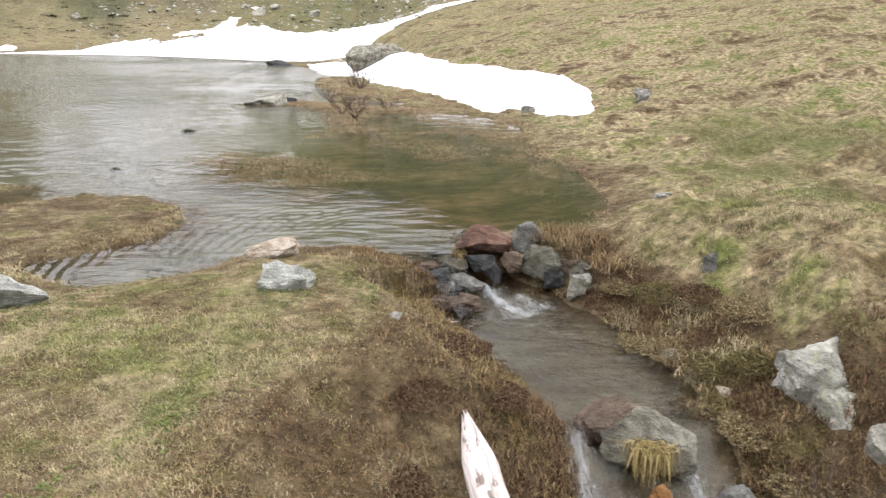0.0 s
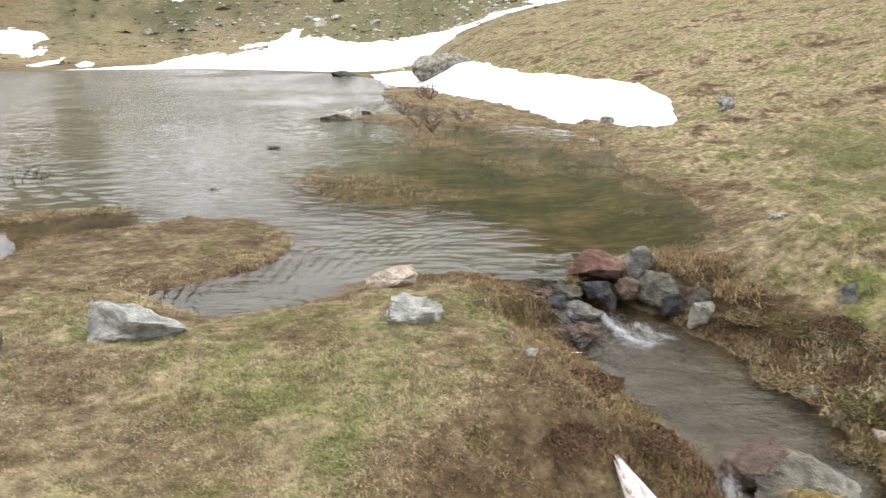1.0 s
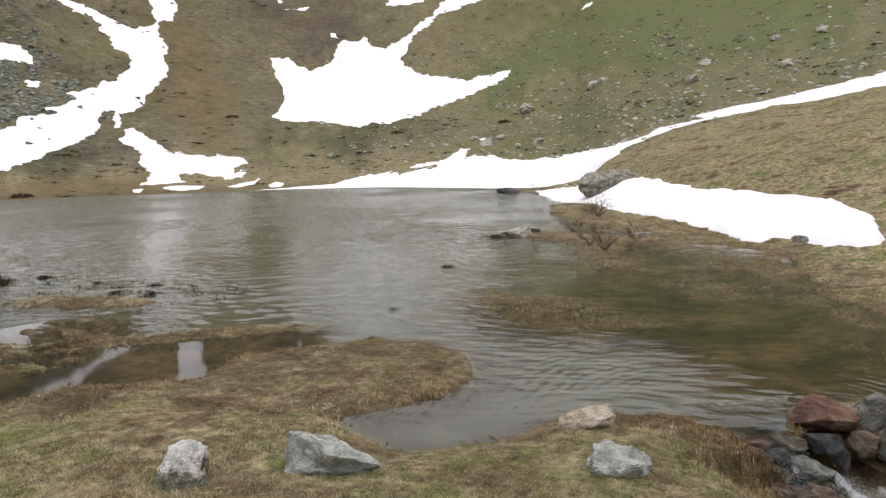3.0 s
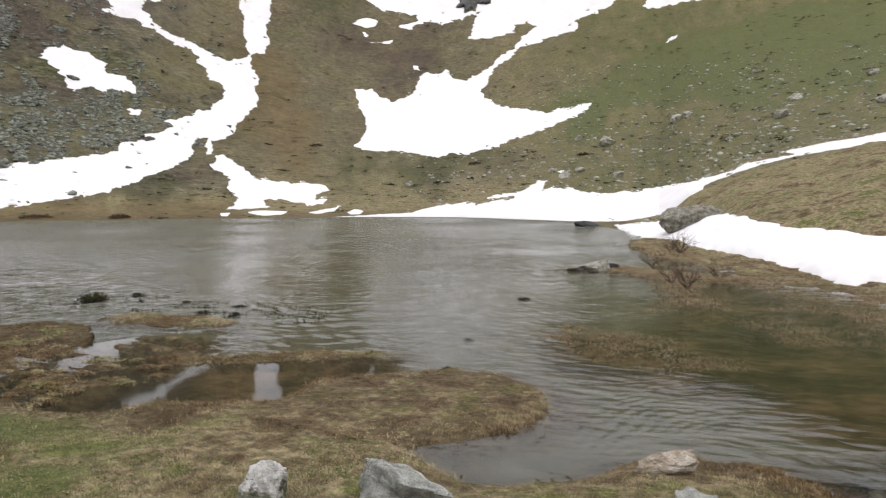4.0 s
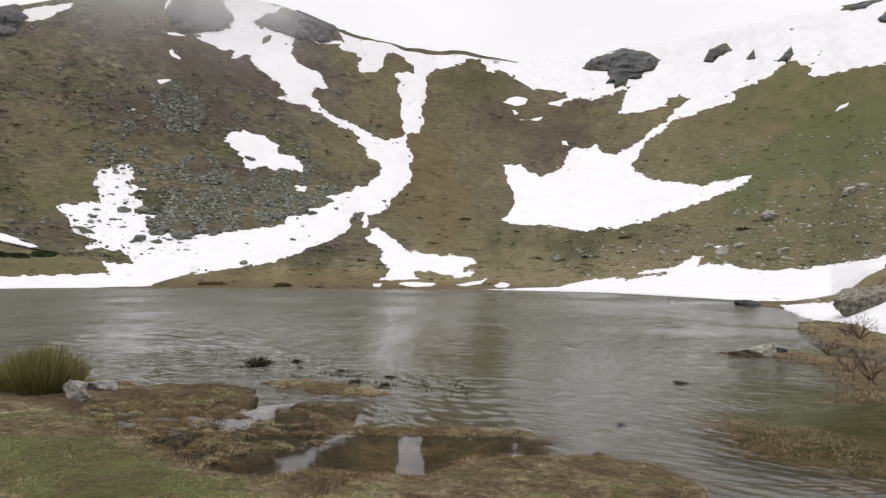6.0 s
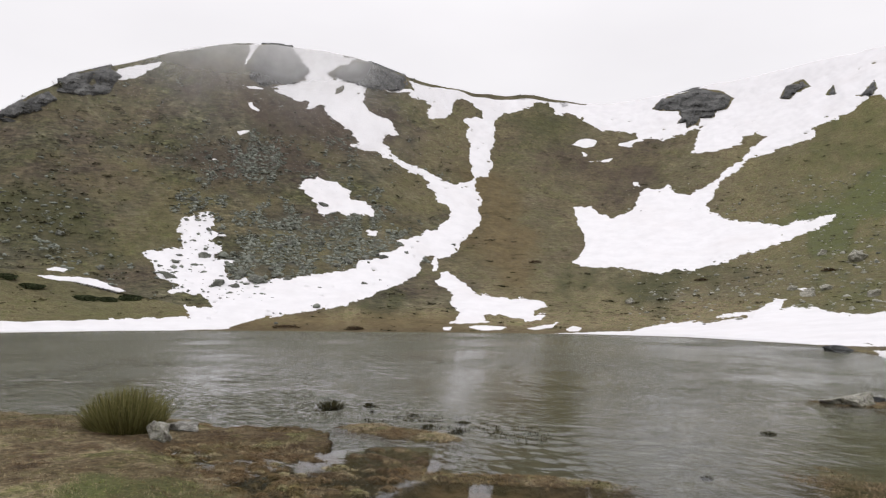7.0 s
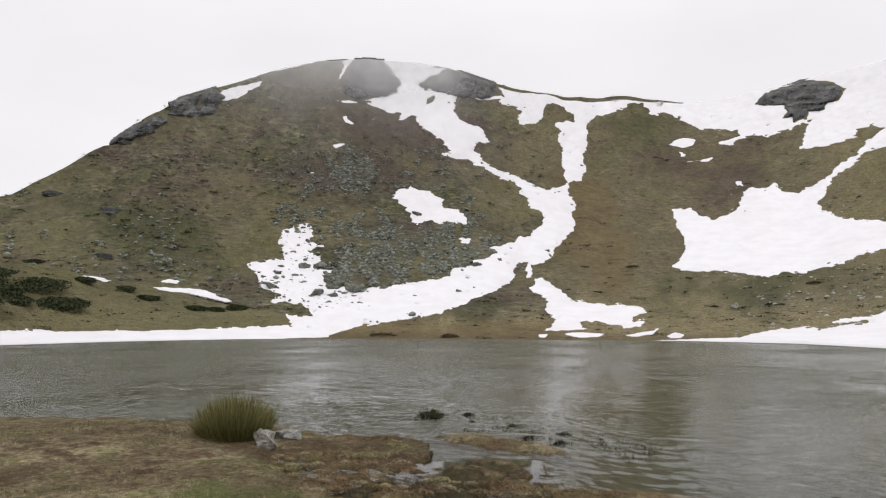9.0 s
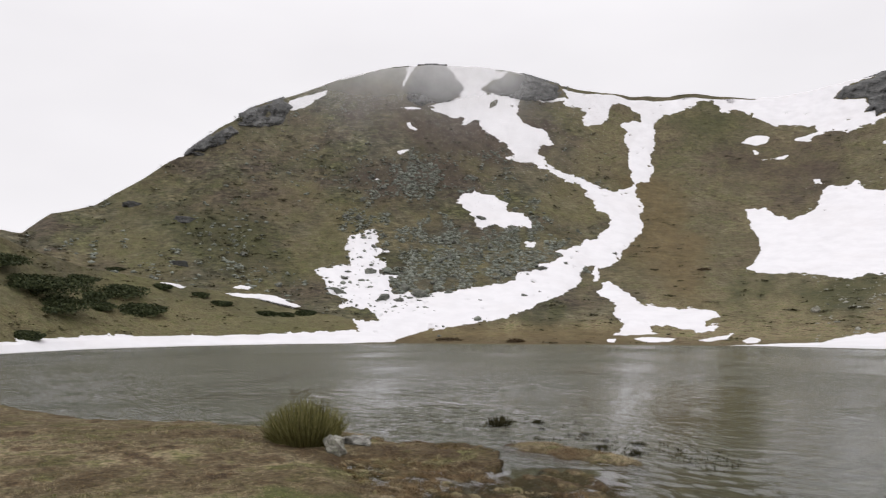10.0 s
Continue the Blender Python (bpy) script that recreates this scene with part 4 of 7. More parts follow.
SNOWS.setdefault("scrap", []).append([(25.52, 10.36), (25.07, 10.35), (24.89, 9.99), (25.34, 10.05)])
SNOWS.setdefault("scrap", []).append([(6.05, 11.3), (5.52, 11.67), (4.99, 11.88), (5.1, 11.66), (5.62, 11.41)])
SNOWS.setdefault("shore", []).append([(34.27, -1.69), (31.99, -1.5), (25.66, -1.23), (25.0, -1.0), (23.89, -0.77), (21.49, -0.44), (20.41, -0.61), (18.71, -0.33), (17.45, -0.02), (19.64, -0.16), (18.71, 0.2), (16.62, 0.51), (15.59, 1.16), (13.93, 1.49), (14.98, 1.03), (15.15, 0.42), (14.38, 0.73), (12.99, 0.6), (11.44, 0.18), (10.3, -0.03), (8.07, -0.1), (5.93, 0.2), (4.2, 0.59), (2.93, 1.02), (2.95, -0.18), (3.71, -0.66), (4.56, -1.1), (5.95, -1.52), (7.37, -1.87), (8.82, -2.07), (11.26, -2.12), (13.01, -2.07), (17.05, -2.06), (25.22, -1.9), (31.99, -1.77)])
SNOWS.setdefault("shore", []).append([(14.09, 1.92), (13.57, 2.09), (13.22, 1.92), (13.69, 1.75)])
SNOWS.setdefault("shore", []).append([(12.53, -0.21), (10.26, 0.11), (7.56, 0.38), (4.46, 0.85), (0.99, 1.68), (0.15, 2.2), (-3.18, 2.77), (-2.27, 2.98), (-5.18, 3.53), (-7.14, 3.75), (-9.04, 4.11), (-11.6, 4.6), (-14.05, 5.06), (-17.27, 5.87), (-21.25, 6.77), (-21.36, 5.03), (-17.35, 4.3), (-15.11, 4.18), (-13.41, 3.81), (-11.64, 3.62), (-9.43, 3.45), (-6.37, 3.06), (-3.58, 2.66), (-1.12, 2.14), (0.57, 1.57), (2.28, 0.9), (3.67, 0.25), (4.25, -0.79), (5.8, -1.32), (7.59, -1.71), (11.21, -1.83)])
SNOWS.setdefault("rim", []).append([(56.58, 20.55), (55.48, 20.74), (56.11, 20.15), (56.37, 19.62), (56.64, 19.09), (56.95, 18.95), (56.74, 19.56), (56.43, 20.13)])
SNOWS.setdefault("rim", []).append([(57.65, 17.52), (56.87, 17.61), (55.13, 17.48), (55.31, 17.34), (56.73, 17.4)])
SNOWS.setdefault("rim", []).append([(45.62, 17.92), (45.05, 17.83), (43.4, 17.99), (42.93, 17.76), (44.11, 17.69), (45.19, 17.65)])
SNOWS.setdefault("ledge", []).append([(66.36, 17.15), (65.96, 17.65), (64.32, 18.24), (62.82, 18.71), (63.07, 18.31), (63.87, 17.86), (64.33, 17.43), (65.42, 16.95), (66.01, 16.93)])
SNOWS.setdefault("streak", []).append([(56.48, 16.28), (56.16, 16.34), (56.01, 16.04), (55.55, 15.8), (55.64, 15.66), (56.19, 15.85)])
SNOWS.setdefault("streak", []).append([(55.68, 15.48), (55.45, 15.4), (55.12, 15.06), (55.3, 15.01)])
SNOWS.setdefault("streak", []).append([(57.29, 14.08), (56.79, 14.19), (56.11, 14.22), (56.33, 14.03), (57.05, 13.74)])
SNOWS.setdefault("streak", []).append([(59.29, 11.81), (58.89, 11.87), (58.44, 11.81), (58.97, 11.69)])
SNOWS.setdefault("low_streak", []).append([(75.34, 3.23), (75.17, 3.35), (74.1, 3.27), (73.36, 3.05), (73.72, 2.96), (74.63, 3.13)])
SNOWS.setdefault("low_streak", []).append([(70.65, 2.59), (69.58, 2.65), (68.4, 2.55), (67.2, 2.53), (65.98, 2.09), (64.64, 1.54), (65.75, 1.53), (67.18, 1.94), (68.38, 2.21), (69.95, 2.39)])
SNOWS.setdefault("low_streak", []).append([(69.98, 3.06), (69.41, 3.2), (68.62, 3.1), (68.88, 2.88), (69.59, 2.91)])
NEAR_SNOW = [(9.5, -2.38), (7.6, -2.25), (5.9, -1.99), (4.48, -1.94), (1.76, -1.65), (0.13, -1.7), (-1.37, -2.26), (-3.25, -2.56), (-6.91, -2.8), (-9.26, -3.25), (-11.9, -3.52), (-13.02, -4.21), (-14.29, -4.49), (-14.67, -5.2), (-15.21, -6.31), (-14.91, -6.64), (-13.5, -6.96), (-11.28, -6.8), (-9.36, -6.42), (-8.18, -6.27), (-7.4, -6.66), (-6.19, -6.54), (-4.55, -5.9), (-2.03, -5.24), (0.11, -4.69), (2.72, -4.2), (4.93, -3.58), (8.07, -3.28), (9.19, -2.7)]
# dark rock that stands out of the snow
BARE = []
BARE.append([(23.86, 15.84), (23.19, 16.49), (21.87, 16.87), (20.34, 17.1), (18.63, 16.69), (17.83, 16.13), (18.38, 15.43), (19.15, 15.32), (19.24, 14.91), (20.27, 14.85), (20.44, 14.39), (21.31, 14.27), (21.4, 14.7), (22.1, 14.57), (21.66, 15.05), (21.87, 15.49)])
BARE.append([(14.76, 15.71), (14.15, 16.58), (13.1, 16.87), (12.55, 16.29), (13.59, 16.04), (13.99, 15.64)])
BARE.append([(11.69, 15.6), (11.14, 16.25), (11.03, 15.61), (11.38, 15.49)])
BARE.append([(9.47, 15.24), (8.64, 16.07), (8.5, 15.59), (8.8, 15.16)])
BARE.append([(5.37, 18.08), (5.01, 18.5), (5.0, 19.41), (2.96, 19.21), (2.97, 18.32), (3.64, 18.05), (4.5, 17.94)])
BARE.append([(3.22, 17.07), (2.48, 17.7), (1.67, 17.37), (2.0, 16.71), (2.82, 16.85)])
BARE.append([(6.78, 18.42), (6.06, 18.78), (5.29, 18.87), (5.71, 18.58)])
BARE.append([(49.44, 17.8), (48.83, 18.16), (49.06, 17.58), (49.62, 17.31)])
BARE.append([(50.25, 18.88), (49.45, 19.33), (48.83, 18.68), (49.77, 18.58)])


def within(a, e, outlines):
    """The largest signed distance to any of the outlines, worked out close to them alone."""
    best = np.full(np.shape(a), -9.0)
    for line in outlines:
        (a0, b0), (a1, b1) = np.min(line, 0) - 1.2, np.max(line, 0) + 1.2
        near = (a > a0) & (a < a1) & (e > b0) & (e < b1)
        best[near] = np.maximum(best[near], inside(a[near], e[near], line))
    return best


edge = 0.13 * fbm(A, 1.8 * E, 0.8, 71, 3) + 0.20 * fbm(0.7 * A, 2.2 * E, 0.28, 72, 4)
rocks_bare = within(A, E, BARE)
pad = np.full((N_NEAR, FINE.size), -9.0)
e_near = np.degrees(np.arctan((z_near - EYE_H) / r_near))
near_patch = np.where(r_near > 12, within(np.broadcast_to(az, e_near.shape), e_near, [NEAR_SNOW]) + 0.10 * fbm(x_near, y_near, 1.1, 75, 4) + 0.22 * fbm(0.6 * x_near, 1.5 * y_near, 0.42, 79, 4), -9.0)


def snow_pieces(full, offset, label, least=25):
    """One object for each connected piece of snow where full is more than 0."""
    keep = np.maximum.reduce([full[:-1, :-1], full[1:, :-1], full[1:, 1:], full[:-1, 1:]]) > 0
    keep[:, :40] = False
    keep[:, -30:] = False
    rows, cols = np.nonzero(keep)
    if not len(rows):
        return
    top, left = rows.min(), cols.min()
    box = keep[top:rows.max() + 1, left:cols.max() + 1]
    mark = np.where(box, np.arange(1, box.size + 1).reshape(box.shape), 0)
    while True:
        p = np.pad(mark, 1)
        near = np.maximum.reduce([p[1:-1, 1:-1], p[:-2, 1:-1], p[2:, 1:-1], p[1:-1, :-2], p[1:-1, 2:]]) * box
        jump = np.where(box, near.ravel()[np.maximum(near - 1, 0)], 0)
        if (jump == mark).all():
            break
        mark = jump
    for k, count in zip(*np.unique(mark[mark > 0], return_counts=True)):
        if count >= least:
            one = np.zeros_like(keep)
            one[top:top + box.shape[0], left:left + box.shape[1]] = mark == k
            ob, _ = sheet("snow_patch", GX, GY, offset, one, SNOW)
            tagged(ob, ("small scrap of " if count < 700 else "") + label, "snow", group="snow patches")


crest = 0.20 + 0.22 * fbm(A, 0 * A, 2.5, 78, 3)   # the bare rim of the ridge
snow_lies = np.full(A.shape, -9.0)
for name, lines in SNOWS.items():
    small = name in ("streak", "low_streak", "ledge", "scrap", "rim")
    t = within(A, E, lines)
    t = t + edge * np.where(E < e0 + 0.9, 0.3, 0.5 if small else 1.0) * smooth(-9, -8, t)
    if name in ("gully", "field"):
        # stones melt out of the snow, most of all on the steep tongue
        t = t - 0.9 * smooth(0.30, 0.5, fbm(A, 1.8 * E, 0.5, 76, 3)) * smooth(0.0, 1.0, stroke(A, E, [(60, 7.4, 1.0), (59.5, 3.4, 1.6)]))
        t = t - 1.2 * smooth(0.60, 0.72, fbm(A, 1.8 * E, 0.45, 77, 3))
        t = np.minimum(t, -rocks_bare - 0.5 * edge)
        t = np.where((A > 29) & (A < 46), np.minimum(t, 3 * (e1 - crest - E)), t)
    snow_lies = np.maximum(snow_lies, t)
    full = np.concatenate([pad, t, np.full((len(tails), FINE.size), -9.0)])
    if name == "field":
        full[N_NEAR + N_FAR:N_NEAR + N_FAR + 2] = np.where((FINE < 29) & (FINE > -14), 1.0, -9.0)
    thick = np.where(full > 0, np.minimum(0.6 * full, 0.3), np.maximum(full * 2.0, -2.0))
    label = "broad white snowfield under the mountain ridge" if name == "field" else "old white snow lying on the mountain slope"
    snow_pieces(full, GZ + thick, label, 6 if small else 25)
full = np.full(GX.shape, -9.0)
full[:N_NEAR] = near_patch
snow_pieces(full, np.maximum(GZ, 0.0) + np.where(full > 0, np.minimum(0.4 * full, 0.14), full), "melting white snow along the grassy lake shore")

# ---- water ----
def lake():
    a = np.radians(np.arange(-36, 96, 0.22))[None, :]
    r = 3.0 * (foot_radius(np.degrees(a)) * 1.02 / 3.0) ** np.linspace(0, 1, 640)[:, None]
    x, y = CX - r * np.sin(a), CY + r * np.cos(a)
    # wind reaches the open lake, not the sheltered shallows below the east hill nor the marsh
    calm = smooth(-1.0, 0.5, inside(x, y, CALM) + 0.35 * fbm(x, y, 1.2, 85, 3))
    still = smooth(-0.5, -0.1, inside(x, y, BASIN))
    wind = (1 - 0.94 * calm) * (1 - 0.985 * still) * (0.22 + 0.78 * np.maximum(smooth(6.4, 9.0, y + 0.2 * x), smooth(-6, -9, x))) * (0.55 + 0.75 * smooth(-0.35, 0.4, fbm(x, y, 5.0, 86, 3)))
    # the west arm lies open to the wind
    wind = wind * (1 + 0.3 * smooth(35, 50, np.degrees(a)) + 0.9 * smooth(58, 72, np.degrees(a)))
    # ripples: short ones near by, longer ones out on the lake
    wx, wy = x + 0.25 * fbm(x, y, 0.9, 87, 3), y + 0.25 * fbm(x, y, 0.9, 88, 3)
    z = 0 * x
    for k, (deg, length, steep, lo, hi) in enumerate(((100, 0.17, 0.095, 0, 14), (72, 0.29, 0.075, 0, 26), (118, 0.48, 0.066, 5, 40), (158, 0.56, 0.045, 7, 45), (128, 0.75, 0.04, 10, 70), (90, 0.85, 0.036, 12, 90), (110, 1.1, 0.03, 16, 300), (155, 1.25, 0.028, 20, 300), (130, 1.7, 0.02, 30, 300))):
        t = math.radians(deg)
        s = (wx * math.cos(t) + wy * math.sin(t)) * 6.2832 / length + 1.5 * fbm(x, y, 6 * length, 200 + k, 2)
        grown = (0.6 + 0.8 * smooth(-0.3, 0.4, fbm(x, y, 7 * length, 210 + k, 2))) * smooth(lo - 2, lo + 3, r) * (1 - smooth(hi * 0.7, hi, r))
        z = z + np.sin(s) * steep * length / 6.2832 * grown
    d = np.hypot(x + 0.1, y - 6.0)
    ring = np.sin(d * 6.2832 / 0.12 + 7.0 * fbm(x, y, 0.8, 89, 4)) * 0.21 * 0.13 / 6.2832 * smooth(0.8, 1.8, d) * (1 - smooth(2.6, 4.2, d)) * smooth(-0.25, 0.35, fbm(x, y, 0.5, 84, 4)) * (1 - 0.8 * calm)
    z = (z * (1 - 0.6 * smooth(8, 30, r)) * (1 - 0.9 * smooth(32, 58, r)) * wind + ring * (1 - still))
    keep_v = ~((y < 5.75) & (x > -0.55)) & ~((y < 6.22) & (x > 0.14)) & ~((y < 3.2) & (x > -12))
    keep = keep_v[:-1, :-1] & keep_v[1:, :-1] & keep_v[1:, 1:] & keep_v[:-1, 1:]
    ob, used = sheet("water", x, y, z, keep, LAKE)
    layer = ob.data.attributes.new("wind", "FLOAT_COLOR", "POINT")
    k, far_off = wind.ravel()[used], (np.clip(wind, 0, 1) * smooth(9, 62, r)).ravel()[used]
    layer.data.foreach_set("color", np.stack([k, far_off, k, np.ones_like(k)], 1).astype(np.float32).ravel())
    return tagged(ob, "rippled grey-green mountain lake reflecting sky and snow", "lake", kind="structure")


def brook():
    line = BROOK_LINE
    s = np.linspace(0, len(line) - 1, 160)
    px, py, pw, pz = (np.interp(s, range(len(line)), [p[i] for p in line]) for i in range(4))
    tx, ty = np.gradient(px), np.gradient(py)
    n = np.hypot(tx, ty)
    tx, ty = tx / n, ty / n
    u = np.linspace(1.25, -1.25, 48)[None, :]
    x = px[:, None] + ty[:, None] * u * pw[:, None]
    y = py[:, None] - tx[:, None] * u * pw[:, None]
    z = pz[:, None] + 0.02 * fbm(x, y, 0.2, 81, 4) + 0.02 * fbm(x, y, 0.3, 82, 2) * np.abs(np.gradient(pz) * 60).clip(0.2, 1.5)[:, None] + 0.003
    ob, _ = sheet("brook_water", x, y, z, None, BROOK)
    return tagged(ob, "clear shallow brook tumbling out of the lake", "brook", kind="structure")


lake()
brook()


# ---- helpers for things ----
def ground_height(x, y):
    """Height of the near ground sheet."""
    x, y = np.atleast_1d(np.asarray(x, float)), np.atleast_1d(np.asarray(y, float))
    a = np.degrees(np.arctan2(-(x - CX), y - CY))
    r = np.hypot(x - CX, y - CY)
    col = np.clip(np.interp(a, FINE, np.arange(FINE.size)), 0, FINE.size - 1.001)
    row = np.clip(np.log(np.maximum(r, 0.9) / 0.9) / np.log(foot_radius(a) / 0.9) * (N_NEAR - 1), 0, N_NEAR - 1.001)
    i, j = row.astype(int), col.astype(int)
    u, w = row - i, col - j
    return (z_near[i, j] * (1 - u) + z_near[i + 1, j] * u) * (1 - w) + (z_near[i, j + 1] * (1 - u) + z_near[i + 1, j + 1] * u) * w


def ground_z(x, y):
    return float(ground_height(x, y)[0])


def slope_place(a, e):
    """Places on the mountain slopes at azimuth a and elevation e, in degrees."""
    a, e = np.atleast_1d(np.asarray(a, float)), np.atleast_1d(np.asarray(e, float))
    j = np.clip(np.round(np.interp(a, FINE, np.arange(FINE.size))).astype(int), 0, FINE.size - 1)
    low, high = e0[0, j], el[-1, j]
    i = np.clip(np.round((e - low) / (high - low) * N_FAR).astype(int) - 1, 0, N_FAR - 1)
    return np.stack([x_far[i, j], y_far[i, j], z_far[i, j]], 1)


def part(name, bm, material, parent=None, label="", flat=False):
    me = bpy.data.meshes.new(name)
    bm.to_mesh(me)
    bm.free()
    if not flat:
        me.polygons.foreach_set("use_smooth", np.ones(len(me.polygons), bool))
    me.materials.append(material)
    ob = new(name, me)
    if parent:
        ob.parent = parent
    return tagged(ob, label)


def from_arrays(name, co, faces, material, sizes=None):
    """One mesh from arrays of corners and of equal-sided faces."""
    me = bpy.data.meshes.new(name)
    k = faces.shape[1]
    me.vertices.add(len(co))
    me.vertices.foreach_set("co", np.asarray(co, np.float32).ravel())
    me.loops.add(faces.size)
    me.loops.foreach_set("vertex_index", faces.astype(np.int32).ravel())
    me.polygons.add(len(faces))
    me.polygons.foreach_set("loop_start", np.arange(0, faces.size, k, dtype=np.int32))
    me.update(calc_edges=True)
    me.materials.append(material)
    return new(name, me)


def rock_mesh(half, seed, cuts=7, rough=0.16, level=4):
    """A broken boulder: the hull of random corners, edges worn off, then roughened."""
    rng = random.Random(seed)
    bm = bmesh.new()
    for _ in range(cuts * 2 + 2):
        p = Vector((rng.gauss(0, 1), rng.gauss(0, 1), rng.gauss(0, 1))).normalized()
        p = Vector([math.copysign(abs(c) ** 0.7, c) for c in p]) * rng.uniform(0.85, 1.05)
        bm.verts.new(p)
    hull = bmesh.ops.convex_hull(bm, input=bm.verts)
    loose = [g for g in hull["geom_interior"] if isinstance(g, bmesh.types.BMVert)]
    bmesh.ops.delete(bm, geom=loose, context="VERTS")
    bmesh.ops.dissolve_limit(bm, angle_limit=0.22, verts=bm.verts, edges=bm.edges)
    bmesh.ops.bevel(bm, geom=list(bm.edges), offset=0.03, segments=1, profile=0.6, affect="EDGES")
    bmesh.ops.triangulate(bm, faces=bm.faces)
    for _ in range(1 if level < 4 else 2):
        long = [e for e in bm.edges if e.calc_length() > (0.16 if level < 4 else 0.12)]
        bmesh.ops.subdivide_edges(bm, edges=long, cuts=1 if level < 4 else 2)
        bmesh.ops.triangulate(bm, faces=[f for f in bm.faces if len(f.verts) > 3])
    shift = Vector((rng.uniform(-50, 50), rng.uniform(-50, 50), rng.uniform(-50, 50)))
    for vert in bm.verts:
        p = vert.co.copy()
        k = noise.fractal(p * 2.2 + shift, 0.8, 2.1, 5) * rough * 0.7 - 0.07 * abs(noise.noise(p * 4.0 + shift)) - 0.05 * abs(noise.noise(Vector((p.x * 5, p.y * 5, p.z * 12)) + shift)) + 0.025 * noise.noise(p * 13 + shift)
        p += p.normalized() * k
        vert.co = Vector((p.x * half[0], p.y * half[1], p.z * half[2])) * 1.08
    return bm


def rock(name, label, material, at, half, turn=0, tip=(0, 0), seed=1, cuts=7, rough=0.16, level=4, group=""):
    ob = part(name, rock_mesh(half, seed, cuts, rough, level), material)
    ob.data.set_sharp_from_angle(angle=radians(38))
    ob.matrix_world = pose(*at, tip[0], tip[1], turn)
    return tagged(ob, label, "rock", group)


def on_ground(x, y, up=0.0):
    return (x, y, ground_z(x, y) + up)


# ---- rocks by the outlet ----
rock("rock", "pale blue-grey angular rock set in the turf bank", SLATE_ROCK, on_ground(-1.06, 4.50, -0.01), (0.20, 0.16, 0.15), 12, (6, -8), 3, 9, 0.24)
rock("rock", "cream flat-topped stone on the bank's edge", CREAM_ROCK, on_ground(-1.33, 5.30, 0.035), (0.22, 0.13, 0.10), 14, (0, -12), 8, 8, 0.24)
rock("rock", "slanting greenish-grey slab leaning out of the turf", SLATE_ROCK, on_ground(-2.82, 4.12, 0.06), (0.38, 0.16, 0.14), -6, (8, 16), 21, 8, 0.24)
rock("rock", "squat white-topped boulder blotched with lichen", WHITE_TOP_ROCK, on_ground(-3.58, 3.72, 0.05), (0.155, 0.15, 0.20), 25, (0, 4), 15, 14, 0.2)
rock("rock", "rusty red boulder damming the lake outlet", RED_ROCK, (0.35, 6.14, -0.03), (0.29, 0.24, 0.17), 24, (4, -4), 5, 7, 0.08, group="rocks of the outlet dam")
rock("rock", "grey rock with pale top in the outlet dam", GREY_ROCK, (0.80, 6.28, -0.02), (0.165, 0.15, 0.18), 30, (10, 12), 11, 9, 0.12, group="rocks of the outlet dam")
rock("rock", "dark blue-grey rounded stone wedged under the red boulder", DARK_ROCK, (0.33, 5.88, -0.11), (0.155, 0.11, 0.09), -8, (0, 6), 13, 5, 0.07, group="rocks of the outlet dam")
rock("rock", "dark greenish rounded stone in the outlet dam", DARK_ROCK, (0.465, 5.78, -0.18), (0.12, 0.10, 0.10), 40, (0, 0), 17, 5, 0.07, group="rocks of the outlet dam")
rock("rock", "brown wet rock in the outlet dam", BROWN_ROCK, (0.64, 5.97, -0.14), (0.12, 0.10, 0.11), 10, (0, 0), 19, 7, 0.12, group="rocks of the outlet dam")
rock("rock", "broad grey rock above the small cascade", MOSS_ROCK, (0.89, 5.94, -0.13), (0.19, 0.15, 0.17), -20, (0, 8), 23, 8, 0.12, group="rocks of the outlet dam")
rock("rock", "brown rock half hidden by dead grass", BROWN_ROCK, (1.11, 5.95, -0.20), (0.12, 0.10, 0.14), 5, (0, 0), 29, 7, 0.14, group="rocks of the outlet dam")
rock("rock", "pale upright stone at the foot of the bank", LICHEN_ROCK, (1.155, 5.60, -0.20), (0.10, 0.09, 0.15), -10, (0, 22), 33, 6, 0.08)
rock("rock", "flat grey slab over which the cascade slides", GREY_ROCK, (0.21, 5.62, -0.20), (0.18, 0.13, 0.07), -18, (6, 8), 37, 7, 0.1)
rock("rock", "brown rounded stone below the slab", BROWN_ROCK, (0.23, 5.37, -0.29), (0.14, 0.10, 0.09), 15, (0, 0), 41, 6, 0.1)
rock("rock", "brown stone at the lip of the outlet", DARK_ROCK, (-0.02, 5.58, -0.15), (0.12, 0.10, 0.09), 50, (0, 0), 43, 7, 0.12)
rock("rock", "brown stone beside the outlet", BROWN_ROCK, (0.04, 5.30, -0.28), (0.13, 0.12, 0.08), 20, (0, 0), 45, 7, 0.12)
rock("rock", "thin flat stone just under the outlet water", GREY_ROCK, (0.02, 6.05, -0.04), (0.16, 0.09, 0.045), 20, (0, 0), 47, 7, 0.1)
rock("rock", "broad grey-green boulder splitting the brook", BOULDER_ROCK, (1.20, 3.60, -0.45), (0.30, 0.24, 0.17), -14, (-6, 8), 53, 8, 0.14)
rock("rock", "rusty brown cap of rock wedged against the brook boulder", BROWN_ROCK, (1.0, 3.70, -0.43), (0.20, 0.18, 0.16), 20, (0, -10), 54, 8, 0.14)
rock("rock", "ochre stained stone beneath the grass tuft", OCHRE_ROCK, (1.13, 3.16, -0.58), (0.09, 0.09, 0.14), 10, (0, 10), 59, 8, 0.1)
rock("rock", "greenish-grey stone at the edge of the fall", GREY_ROCK, (1.52, 3.02, -0.52), (0.09, 0.10, 0.14), 15, (0, -6), 61, 8, 0.1)
